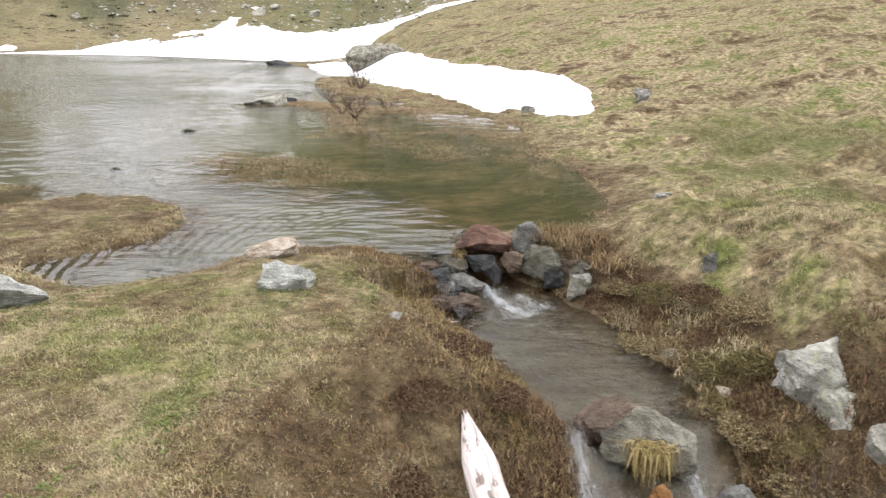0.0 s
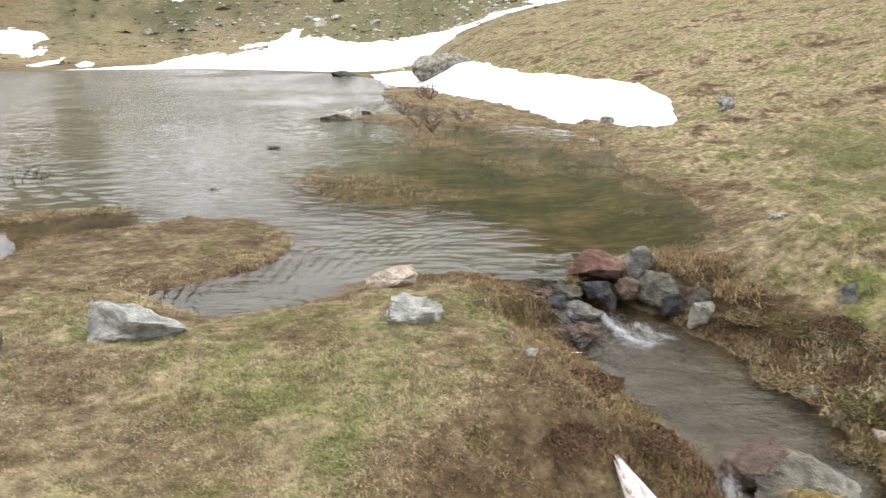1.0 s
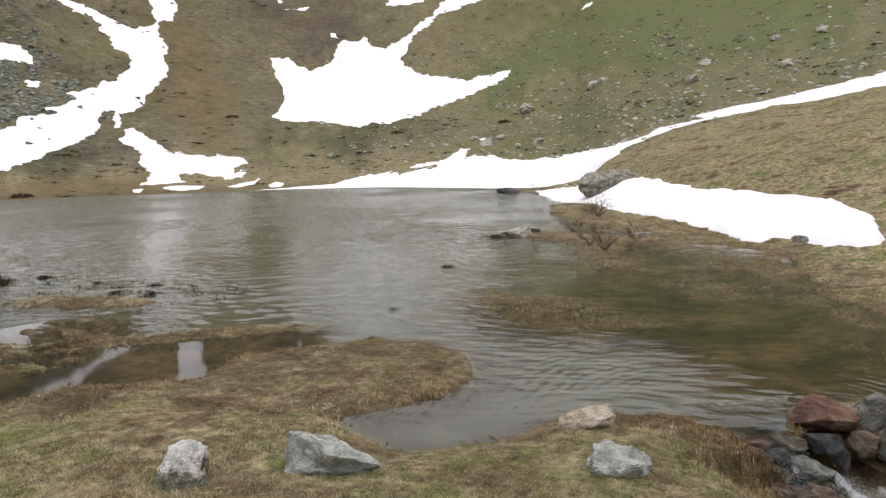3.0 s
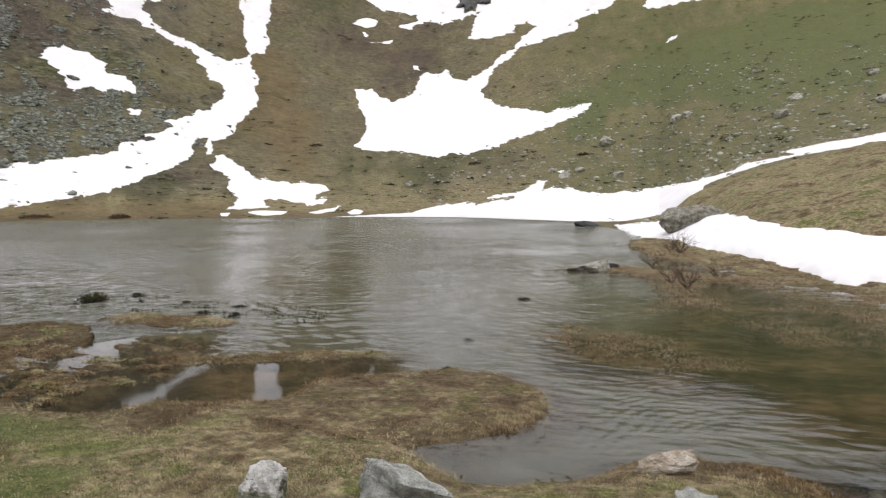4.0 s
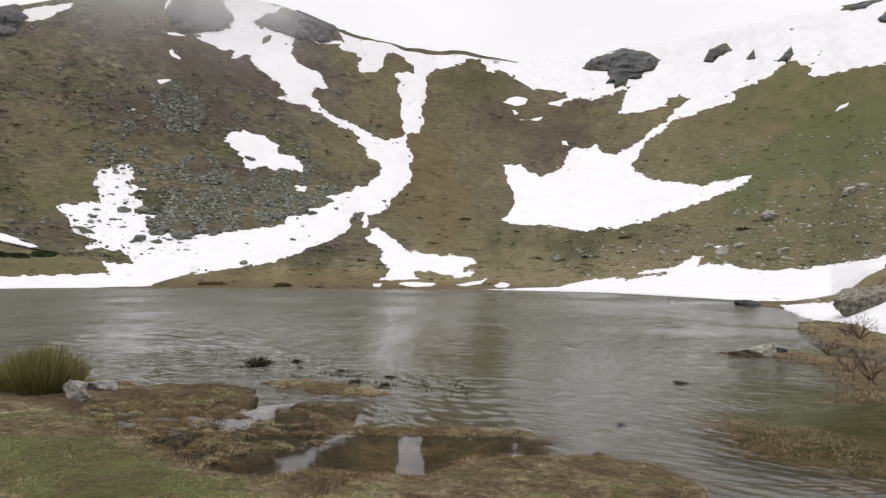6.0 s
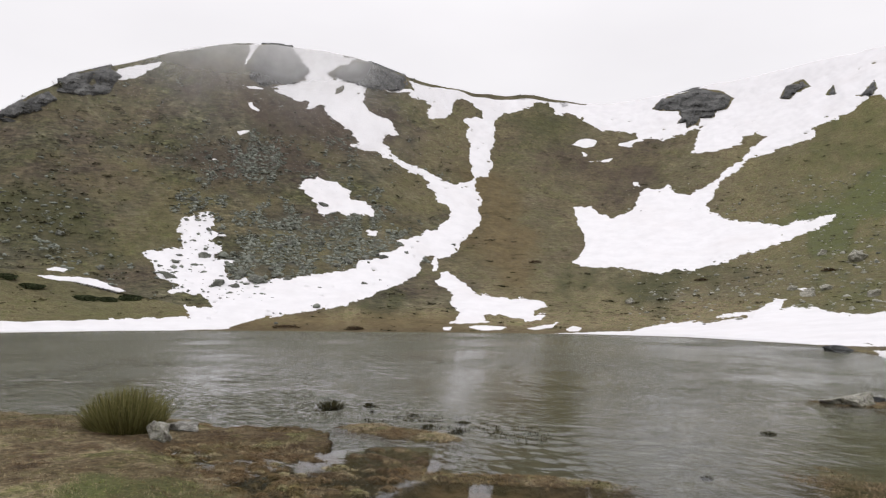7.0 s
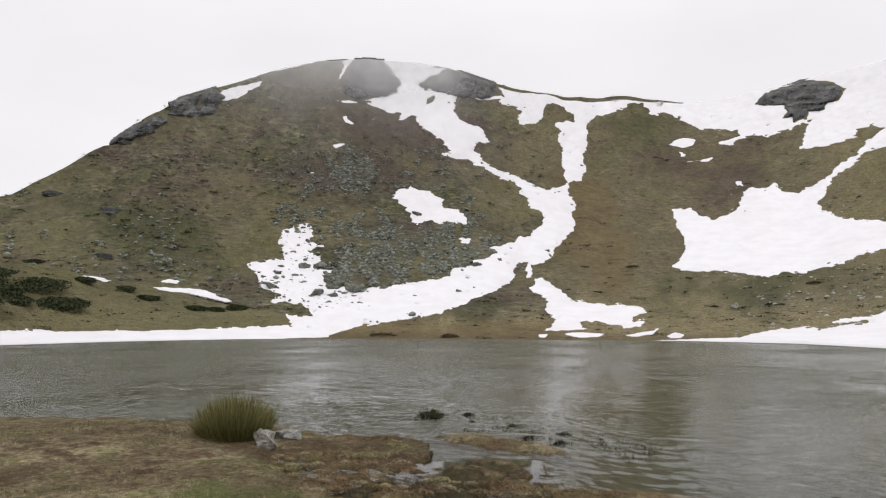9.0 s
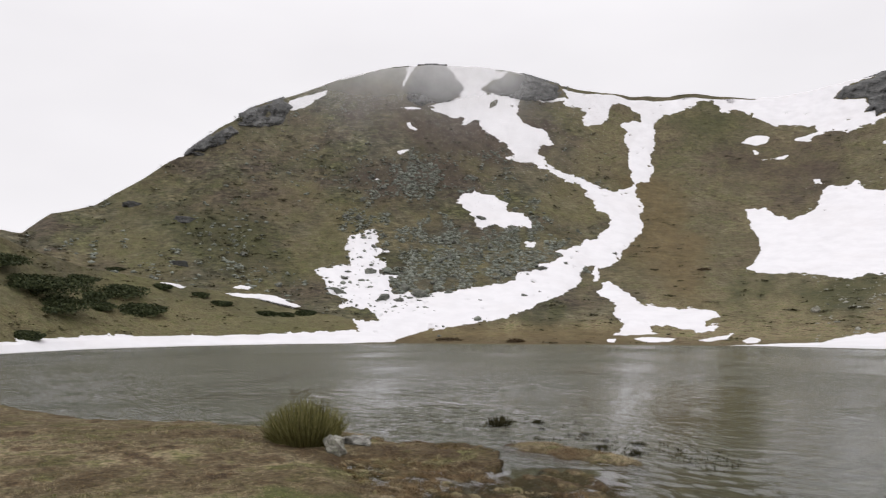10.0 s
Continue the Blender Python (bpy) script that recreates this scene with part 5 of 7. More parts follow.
rock("rock", "big pale lichened rock embedded in the brook bank", PALE_LICHEN_ROCK, (2.17, 3.64, -0.06), (0.22, 0.16, 0.20), 20, (8, -14), 67, 10, 0.16)
rock("rock", "pale lichened rock below the big one", PALE_LICHEN_ROCK, (2.17, 3.46, -0.21), (0.15, 0.16, 0.18), -15, (4, 0), 71, 10, 0.16)
rock("rock", "blue-grey stone leaning on the big lichened rock", PALE_ROCK, (2.06, 3.70, -0.13), (0.14, 0.12, 0.11), 0, (0, 20), 73, 8, 0.14)
rock("rock", "small pale pointed stone in the grass", PALE_ROCK, on_ground(2.06, 3.84, 0.03), (0.06, 0.05, 0.07), 10, (0, 20), 79, 7, 0.1)
rock("rock", "small whitish stone in the grass", PALE_ROCK, on_ground(2.2, 3.55, 0.02), (0.06, 0.05, 0.045), 60, (0, 0), 83, 7, 0.1)
rock("rock", "grey-green stone at the brook bank's foot", LICHEN_ROCK, (2.16, 2.95, -0.08), (0.12, 0.10, 0.10), 30, (0, 0), 89, 7, 0.1)
rock("rock", "upright grey stone in the hillside", GREY_ROCK, on_ground(2.02, 5.05, 0.05), (0.055, 0.05, 0.10), 10, (0, 12), 97, 7, 0.1)
rock("rock", "flat pale stone in the hillside turf", PALE_ROCK, on_ground(2.3, 7.15, 0.01), (0.11, 0.07, 0.04), 20, (0, 0), 101, 7, 0.1)
rock("rock", "brown stone in the near turf", CREAM_ROCK, on_ground(-0.46, 2.3, 0.02), (0.075, 0.055, 0.05), -25, (0, 0), 103, 6, 0.08)
rock("rock", "small white stone on the brook bank", PALE_ROCK, on_ground(-0.27, 4.05, 0.02), (0.06, 0.045, 0.03), 10, (0, 0), 107, 7, 0.1)
rock("rock", "small pale stone in the far turf", PALE_ROCK, on_ground(4.6, 16.5, 0.05), (0.22, 0.18, 0.16), 0, (0, 0), 109, 7, 0.1)
rock("rock", "small grey stone in the far turf", GREY_ROCK, on_ground(4.4, 15.8, 0.03), (0.18, 0.14, 0.1), 40, (0, 0), 113, 7, 0.1)
rock("rock", "wet brown stone in the outlet channel", DARK_ROCK, (0.12, 5.46, -0.26), (0.10, 0.08, 0.08), 70, (0, 8), 401, 8, 0.14)
rock("rock", "low wet stone in the outlet channel", BROWN_ROCK, (-0.12, 5.74, -0.10), (0.11, 0.08, 0.05), 15, (0, 0), 403, 8, 0.14)
rock("rock", "wet flat stone under the outlet ripples", MOSS_ROCK, (0.10, 5.82, -0.10), (0.14, 0.09, 0.06), -20, (0, 5), 405, 8, 0.14)
rock("rock", "dark stone wedged in the outlet dam", DARK_ROCK, (0.98, 5.82, -0.24), (0.11, 0.09, 0.09), 35, (0, 0), 407, 8, 0.14, group="rocks of the outlet dam")
rock("rock", "mossy stone at the end of the outlet dam", MOSS_ROCK, (1.22, 5.86, -0.16), (0.12, 0.10, 0.10), -25, (0, 6), 409, 8, 0.14, group="rocks of the outlet dam")
rock("rock", "small pale stone in the brook bank", LICHEN_ROCK, on_ground(1.62, 4.55, 0.0), (0.07, 0.06, 0.05), 30, (0, 0), 411, 8, 0.14)
rock("rock", "small tan stone in the brook bank", CREAM_ROCK, on_ground(1.78, 3.95, 0.0), (0.06, 0.05, 0.035), 10, (0, 0), 413, 8, 0.14)
# rocks round the lake
rock("boulder", "big grey-green boulder at the snow's edge", BOULDER_ROCK, on_ground(-2.9, 34.5, 0.05), (1.65, 1.0, 0.72), 8, (0, 0), 128, 14, 0.14)
rock("boulder", "dark flat rocks at the lake's far edge", DARK_ROCK, (-11.0, 48.6, 0.05), (0.95, 0.5, 0.28), 10, (0, 0), 131, 8, 0.14)
rock("boulder", "mossy low rock standing in the shallows", LICHEN_ROCK, (-4.85, 19.6, 0.10), (0.66, 0.42, 0.28), 10, (0, 0), 137, 7, 0.12)
rock("boulder", "dark low rock in the shallows", DARK_ROCK, (-4.25, 20.1, 0.03), (0.2, 0.18, 0.12), 10, (0, 0), 139, 7, 0.12)
rock("boulder", "grey stone melting out of the snow", PALE_ROCK, on_ground(1.96, 16.45, 0.14), (0.17, 0.13, 0.10), 10, (0, 0), 149, 7, 0.12)
rock("boulder", "white-blotched rock in front of the bush", LICHEN_ROCK, on_ground(-11.9, 6.0, 0.08), (0.23, 0.19, 0.17), 10, (0, 12), 152, 13, 0.2)
rock("boulder", "flat pale rock beside the bush", PALE_ROCK, on_ground(-12.4, 6.7, 0.06), (0.3, 0.18, 0.10), 40, (0, 0), 157, 8, 0.12)

# ---- boulders and crags of the slopes ----
CRAG_FACES = []
CRAG_FACES.append([(55.97, 19.95), (55.29, 20.84), (53.33, 20.89), (52.38, 19.9), (51.52, 18.93), (52.91, 17.97), (55.13, 17.66), (56.51, 17.89), (56.31, 18.85)])
CRAG_FACES.append([(49.73, 18.89), (48.98, 19.47), (48.13, 19.83), (46.14, 19.93), (44.25, 19.22), (43.4, 18.43), (43.78, 17.82), (45.76, 17.74), (48.83, 18.25)])
CRAG_FACES.append([(23.86, 15.84), (23.19, 16.49), (21.87, 16.87), (20.34, 17.1), (18.63, 16.69), (17.83, 16.13), (18.38, 15.43), (19.15, 15.32), (19.24, 14.91), (20.27, 14.85), (20.44, 14.39), (21.31, 14.27), (21.4, 14.7), (22.1, 14.57), (21.66, 15.05), (21.87, 15.49)])
CRAG_FACES.append([(14.76, 15.71), (14.15, 16.58), (13.1, 16.87), (12.55, 16.29), (13.59, 16.04), (13.99, 15.64)])
CRAG_FACES.append([(11.69, 15.6), (11.14, 16.25), (11.03, 15.61), (11.38, 15.49)])
CRAG_FACES.append([(9.47, 15.24), (8.64, 16.07), (8.5, 15.59), (8.8, 15.16)])
CRAG_FACES.append([(5.37, 18.08), (5.01, 18.5), (5.0, 19.41), (2.96, 19.21), (2.97, 18.32), (3.64, 18.05), (4.5, 17.94)])
CRAG_FACES.append([(3.22, 17.07), (2.48, 17.7), (1.67, 17.37), (2.0, 16.71), (2.82, 16.85)])

CRAG_FACES.append([(69.83, 16.3), (68.76, 17.1), (66.56, 17.81), (65.65, 17.22), (66.52, 15.87), (68.28, 15.42), (69.59, 15.58)])
CRAG_FACES.append([(73.75, 13.01), (73.16, 13.86), (71.92, 14.64), (70.46, 15.52), (69.8, 15.01), (71.06, 14.06), (72.52, 13.4)])


def slope_radius(a, e):
    """Distance out to the slope at azimuth a and elevation e, in degrees."""
    j = np.clip(np.round(np.interp(a, FINE, np.arange(FINE.size))).astype(int), 0, FINE.size - 1)
    k = np.clip((e - e0[0, j]) / (el[-1, j] - e0[0, j]) * N_FAR - 1, 0, N_FAR - 1.001)
    i = k.astype(int)
    return r_far[i, j] * (1 - k + i) + r_far[i + 1, j] * (k - i)


def crag_face(outline, seed):
    """A broken rock face that stands out of the slope: upright ribs and clefts, its rim sunk into the ground."""
    (a0, b0), (a1, b1) = np.min(outline, 0) - 0.2, np.max(outline, 0) + 0.2
    step = 0.045 if a1 - a0 < 4 else 0.06
    a, e = np.meshgrid(np.arange(a0, a1, step), np.arange(b0, b1, step))
    wild = fbm(a, e, 0.5, seed, 4)
    top = ridge_rise(a) + 0.02
    d = np.minimum(inside(a, e, outline) + 0.16 * wild, top - e)
    rib = np.abs(fbm(1.0 * a + 0.35 * e, 0.35 * e, 0.7, seed + 7, 5))
    ledge = np.abs(fbm(0.4 * a, 1.3 * e, 0.6, seed + 9, 4))
    r = slope_radius(a, e)
    out = smooth(-0.05, 0.3, d) * (0.3 + 3.2 * (0.4 - rib) + 1.8 * (0.4 - ledge) + 0.9 * wild) - 2.0 * smooth(0.1, -0.15, d)
    r = r - out * r / 190
    keep_v = d > -0.15
    keep = keep_v[:-1, :-1] & keep_v[1:, :-1] & keep_v[1:, 1:] & keep_v[:-1, 1:]
    t = np.radians(a)
    ob, _ = sheet("crag", CX - r * np.sin(t), CY + r * np.cos(t), EYE_H + r * np.tan(np.radians(e)), keep, CRAG)
    ob.data.polygons.foreach_set("use_smooth", np.zeros(len(ob.data.polygons), bool))
    return tagged(ob, "dark grey rock outcrop breaking through the mountain slope", "crag", "crags")


for i, outline in enumerate(CRAG_FACES):
    crag_face(outline, 200 + 20 * i)
for i, (a, e, wide, high) in enumerate([(72.9, 13.1, 1.6, 0.7), (71.4, 14.1, 2.0, 0.8), (69.6, 15.6, 2.0, 0.8), (68.0, 16.0, 1.8, 0.7), (66.9, 16.4, 1.6, 0.6), (73.8, 8.0, 2.4, 1.0), (77.4, 9.0, 2.0, 0.9), (73.9, 4.7, 1.6, 0.8)]):
    rock("crag", "grey rock rib in the mountain slope", CRAG, tuple(slope_place(a, e)[0]), (wide, wide * 0.45, high), a, (0, 0), 200 + i, 10, 0.22, 5, group="crags")
BOULDERS = [(61.5, 3.7, 0.6), (61.8, 2.6, 0.9), (62.5, 3.4, 0.4), (59.3, 4.2, 0.8), (59.0, 6.3, 0.5), (60.2, 5.2, 0.35), (58.4, 2.0, 1.0), (57.1, 1.9, 0.7), (55.3, 2.4, 1.2), (56.6, 2.9, 0.8), (53.0, 2.6, 0.55), (50.5, 1.9, 0.35), (47.0, 2.3, 0.5), (45.7, 2.6, 0.35), (43.7, 4.8, 0.45), (45.5, 4.4, 0.6), (39.8, 5.5, 0.35), (50.4, 8.6, 0.65), (60.5, 1.6, 0.35), (53.9, -0.8, 0.3), (58.1, 1.0, 0.4), (56.1, 0.7, 0.3),
            (10.2, 3.9, 1.2), (-2.3, 5.5, 1.1), (-3.1, 6.7, 0.8), (-8.5, 6.1, 0.9), (5.1, 5.6, 0.9), (13.4, 1.5, 1.3), (9.3, 1.4, 0.8), (-16.0, 6.1, 1.2), (4.2, 5.8, 0.7), (12.4, 4.4, 0.6), (25.9, 0.9, 0.6), (18.0, -0.4, 0.5),
            (-10.7, 8.3, 0.7), (-7.8, 8.0, 0.7), (-0.6, 8.8, 0.7), (12.2, 1.9, 0.7), (14.4, 1.9, 0.7)]
for i, (a, e, half) in enumerate(BOULDERS):
    p = slope_place(a, e)[0]
    k = float(np.hypot(p[0], p[1])) / 95.0
    rock("boulder", "grey boulder lying on the mountainside", SCREE_BLOCK if a > 30 else LICHEN_ROCK, (p[0], p[1], p[2] + 0.2 * half * k), (half * k * 1.1, half * k * 0.9, half * k * 0.75), 37 * i, (0, 12), 300 + i, 6, 0.2, 4, group="mountainside boulders")

LOOSE = [rock("boulder", "angular grey-green block of the mountain scree", SCREE_BLOCK, (0, 0, 0), (1.0, 0.85, 0.7), 0, (0, 0), 340 + i, 8, 0.14, 3, group="scree blocks") for i in range(6)]


def strew_blocks(places, sizes, seed):
    """The larger blocks of the stone fields, each a thing of its own."""
    rng = random.Random(seed)
    first = set()
    for p, half in zip(places, sizes):
        k = rng.randrange(len(LOOSE))
        m = pose(p[0], p[1], p[2] + 0.2 * half, rng.uniform(-15, 15), rng.uniform(-15, 15), rng.uniform(0, 360))
        ob = LOOSE[k] if k not in first else copy_thing(LOOSE[k], m)
        first.add(k)
        ob.matrix_world = m @ Matrix.Diagonal((half, half, half, 1))


def scatter_rocks(name, label, material, places, sizes, seed):
    """Many small angular stones in one mesh."""
    rng = np.random.default_rng(seed)
    bm = bmesh.new()
    bmesh.ops.create_icosphere(bm, subdivisions=1, radius=1.0)
    base = np.array([vv.co[:] for vv in bm.verts])
    tris = np.array([[vv.index for vv in f.verts] for f in bm.faces])
    bm.free()
    n, k = len(places), len(base)
    co = base[None] * (1 + rng.uniform(-0.42, 0.42, (n, k, 1)))
    co = co * np.stack([rng.uniform(0.7, 1.3, n), rng.uniform(0.7, 1.3, n), rng.uniform(0.35, 0.8, n)], 1)[:, None] * sizes[:, None, None]
    t = rng.uniform(0, 6.28, n)
    c, s = np.cos(t)[:, None], np.sin(t)[:, None]
    co = np.stack([co[..., 0] * c - co[..., 1] * s, co[..., 0] * s + co[..., 1] * c, co[..., 2]], -1) + places[:, None]
    faces = (tris[None] + (np.arange(n) * k)[:, None, None]).reshape(-1, 3)
    return tagged(from_arrays(name, co.reshape(-1, 3), faces, material), label, "stones", kind="stuff")


def pick(weight, count, seed):
    rng = np.random.default_rng(seed)
    return slope_sample(weight, count, rng)


def slope_sample(weight, count, rng):
    """Random places on the slopes, by a weight for each point of the sheet."""
    p = np.where((A > -40) & (A < 90), weight, 0).ravel()
    idx = rng.choice(p.size, count, p=p / p.sum())
    i, j = np.unravel_index(idx, A.shape)
    i2, j2 = np.minimum(i + 1, N_FAR - 1), np.minimum(j + 1, FINE.size - 1)
    u, w = rng.uniform(0, 1, count), rng.uniform(0, 1, count)
    out = []
    for g in (x_far, y_far, z_far):
        out.append((g[i, j] * (1 - u) + g[i2, j] * u) * (1 - w) + (g[i, j2] * (1 - u) + g[i2, j2] * u) * w)
    return np.stack(out, 1)


def stone_material(name, dark, light):
    m = Mat(name)
    k = m.n.new("ShaderNodeNewGeometry").outputs["Random Per Island"]
    c = m.mix(m.noise(2.5, 5.0, 0.7), m.ramp(k, (0.0, dark), (1.0, light)), tuple(0.5 * (a + b) for a, b in zip(dark, light)))
    return m.done(c, 0.9, m.bump(m.noise(6.0, 4.0), 0.5, 0.05), Specular_IOR_Level=0.2)


SCREE = stone_material("scree_stone", (0.10, 0.112, 0.09), (0.34, 0.375, 0.315))
rng = np.random.default_rng(5)
w_scree = np.clip(rocky + 0.8 * n2, 0, 1) ** 1.6 * (A > 40) * ~on_spur * (rocky > 0.12) * (snow_lies < -0.08)
scatter_rocks("scree", "grey-green scree of broken stones on the mountainside", SCREE, pick(w_scree, 10500, 6), 0.05 + 0.42 * rng.uniform(0, 1, 10500) ** 5, 7)
PALE_STONE = stone_material("pale_stone", (0.20, 0.21, 0.17), (0.52, 0.53, 0.46))
w_right = (A < 26) * (E < 10) * (E > e0 + 0.3) * (0.25 + np.clip(rocky, 0, 1)) * (A > -20)
scatter_rocks("stones", "grey stones strewn over the green mountainside", PALE_STONE, pick(w_right, 4200, 8), 0.06 + 0.34 * rng.uniform(0, 1, 4200) ** 4, 9)
w_left = (snow_lies < -0.08) * (A > 44) * np.where(A < 62, E > 2.4, 1.0) * (E < 14) * smooth(-0.1, 0.5, n1 + 0.6 * n2) * ~on_spur * (A < 80) * (1 - 0.85 * smooth(57, 62, A))
scatter_rocks("stones", "grey stones strewn over the dark mountainside", SCREE, pick(w_left, 2400, 10), 0.08 + 0.45 * rng.uniform(0, 1, 2400) ** 4, 11)

strew_blocks(np.concatenate([pick(w_scree, 60, 31), pick(w_left, 30, 33), pick(w_right, 60, 32)]), np.concatenate([0.3 + 0.5 * np.random.default_rng(34).uniform(0, 1, 90) ** 2, 0.18 + 0.25 * np.random.default_rng(36).uniform(0, 1, 60) ** 2]), 35)

# stones that have melted out of the snow, and those along its lower edge
in_gully = within(A, E, SNOWS["gully"])
w_snow = (in_gully > -0.1) * (1.0 * ((A > 54) & (A < 64) & (E > 0.8) & (E < 8.5)) + 0.12 * ((A > 39) & (A < 56) & (in_gully < 0.3)))
on_snow = pick(w_snow, 170, 12) + np.array([0, 0, 0.25])
scatter_rocks("stones", "grey stones melting out of the snow gully", SCREE, on_snow, 0.14 + 0.5 * rng.uniform(0, 1, 170) ** 3, 13)


def clumps(name, label, material, places, sizes, seed, per=16):
    """Many low clumps of small leaves in one mesh."""
    rng = np.random.default_rng(seed)
    n = len(places)
    c = rng.normal(0, 1, (n, per, 3)) * np.array([0.8, 0.8, 0.14])
    c[..., 2] = np.abs(c[..., 2])
    c = places[:, None] + c * sizes[:, None, None]
    u, w = rng.normal(0, 1, (n, per, 3)) * np.array([1, 1, 0.45]), rng.normal(0, 1, (n, per, 3)) * np.array([1, 1, 0.45])
    u, w = u * 0.26 * sizes[:, None, None], w * 0.2 * sizes[:, None, None]
    co = np.stack([c - u, c + w, c + u, c - w], 2).reshape(-1, 3)
    return tagged(from_arrays(name, co, np.arange(n * per * 4).reshape(-1, 4), material), label, "shrubs", kind="stuff")


def leaves(name, *stops):
    m = Mat(name)
    return m.done(m.ramp(m.n.new("ShaderNodeNewGeometry").outputs["Random Per Island"], *stops), 0.8, Specular_IOR_Level=0.15)


MOOR = leaves("moor_plants", (0.0, (0.052, 0.053, 0.030)), (0.5, (0.080, 0.078, 0.046)), (1.0, (0.12, 0.112, 0.068)))
GRASSY = leaves("slope_tussocks", (0.0, (0.06, 0.055, 0.025)), (0.5, (0.09, 0.085, 0.04)), (1.0, (0.13, 0.12, 0.06)))
free = snow_lies < -0.2
clumps("moor_shrubs", "low dark heather and bilberry clumps across the mountainside", MOOR, pick(free * (0.05 + dark) * (A > 20) * np.where((A > 18) & (A < 40), 0.25, 1.0) * ~on_spur * smooth(-0.3, 0.4, n1 + n2), 1300, 21), 0.2 + 0.6 * rng.uniform(0, 1, 1300) ** 3, 22, 20)
clumps("moor_shrubs", "low dark heather clumps across the green slope", MOOR, pick(free * (A < 24) * (A > -20) * smooth(-0.2, 0.5, n1 + n2), 600, 23), 0.15 + 0.4 * rng.uniform(0, 1, 600) ** 3, 24, 20)
clumps("tussocks", "dry tussocks across the mountainside", GRASSY, pick(free * (A > -20) * smooth(-0.4, 0.3, n2), 2400, 25), 0.2 + 0.4 * rng.uniform(0, 1, 2400) ** 2, 26, 12)


# ---- grass ----
def blades(name, label, material, roots, length, width, seed, lean=0.8, per=6, spread=0.05, least=0.2):
    """Tufts of bent blades, each blade two segments, in one mesh."""
    rng = np.random.default_rng(seed)
    n = len(roots) * per
    base = np.repeat(roots, per, 0) + np.stack([rng.normal(0, spread, n), rng.normal(0, spread, n), np.zeros(n)], 1) * np.repeat(length, per)[:, None] * 12
    ln = np.repeat(length, per) * rng.uniform(0.5, 1.25, n)
    wd = np.repeat(width, per) * rng.uniform(0.6, 1.3, n)
    t = rng.uniform(0, 6.283, n)
    d = np.stack([np.cos(t), np.sin(t), np.zeros(n)], 1)
    side = np.stack([-np.sin(t), np.cos(t), np.zeros(n)], 1)
    bend = rng.uniform(least, 1.0, n)[:, None] * lean
    up = np.array([0, 0, 1.0])
    mid = base + ln[:, None] * (0.5 * up * (1 - 0.45 * bend) + 0.35 * d * bend)
    tip = base + ln[:, None] * (up * (1 - 0.75 * bend) + 0.85 * d * bend)
    low = base - 0.15 * ln[:, None] * up
    s = side * wd[:, None] * 0.5
    co = np.stack([low - s, low + s, mid + s * 0.8, mid - s * 0.8, tip], 1)
    k = np.arange(n)[:, None] * 5
    faces = np.concatenate([k + np.array([[0, 1, 2]]), k + np.array([[0, 2, 3]]), k + np.array([[3, 2, 4]])])
    return tagged(from_arrays(name, co.reshape(-1, 3), faces, material), label, "grass", kind="stuff")


def blade_mat(name, tone, share, vary):
    """Blades take the colour of the patch that they grow in, drawn towards a tone of their own."""
    m = Mat(name)
    k = m.n.new("ShaderNodeNewGeometry").outputs["Random Per Island"]
    c = m.mix(share, turf_patches(m), tone)
    c = m.mix(1.0, c, m.ramp(k, (0.0, 1 - vary), (1.0, 1 + vary)), "MULTIPLY")
    return m.done(c, 0.85, Specular_IOR_Level=0.15)


DRY = blade_mat("dry_grass", (0.41, 0.355, 0.22), 0.35, 0.32)
TURF = blade_mat("green_turf", (0.20, 0.245, 0.072), 0.72, 0.35)
STRAW = blade_mat("drowned_straw", (0.23, 0.165, 0.095), 0.7, 0.5)
MARSHY = blade_mat("dark_marsh_moss", (0.086, 0.062, 0.028), 0.75, 0.5)
MOSSY = blade_mat("dark_bank_moss", (0.145, 0.094, 0.042), 0.75, 0.5)
SEDGE = blade_mat("brown_sedge", (0.18, 0.12, 0.058), 0.7, 0.45)


def sow(count, r_low, r_high, a_low, a_high, seed, power=1.0):
    """Random plan places in a sector, denser towards the middle, with their cover."""
    rng = np.random.default_rng(seed)
    r = r_low * (r_high / r_low) ** (rng.uniform(0, 1, count) ** power)
    a = np.radians(rng.uniform(a_low, a_high, count))
    x, y = CX - r * np.sin(a), CY + r * np.cos(a)
    z, green, wet, bare, bed, shore = near_ground(x, y)
    z = ground_height(x, y)
    d, level = brook_at(x, y)
    ok = ((shore > 0.0) | (z > 0.0)) & (d > 0.04) & ((z > 0.0) | ((y < 5.8) & (x > -1.5)))
    ok &= np.interp(np.degrees(a), FINE, np.arange(FINE.size)) > 0
    e = np.degrees(np.arctan((z - EYE_H) / r))
    ok &= within(np.degrees(a), e, [NEAR_SNOW]) < -0.05
    return np.stack([x, y, z], 1)[ok], r[ok], green[ok], wet[ok], rng


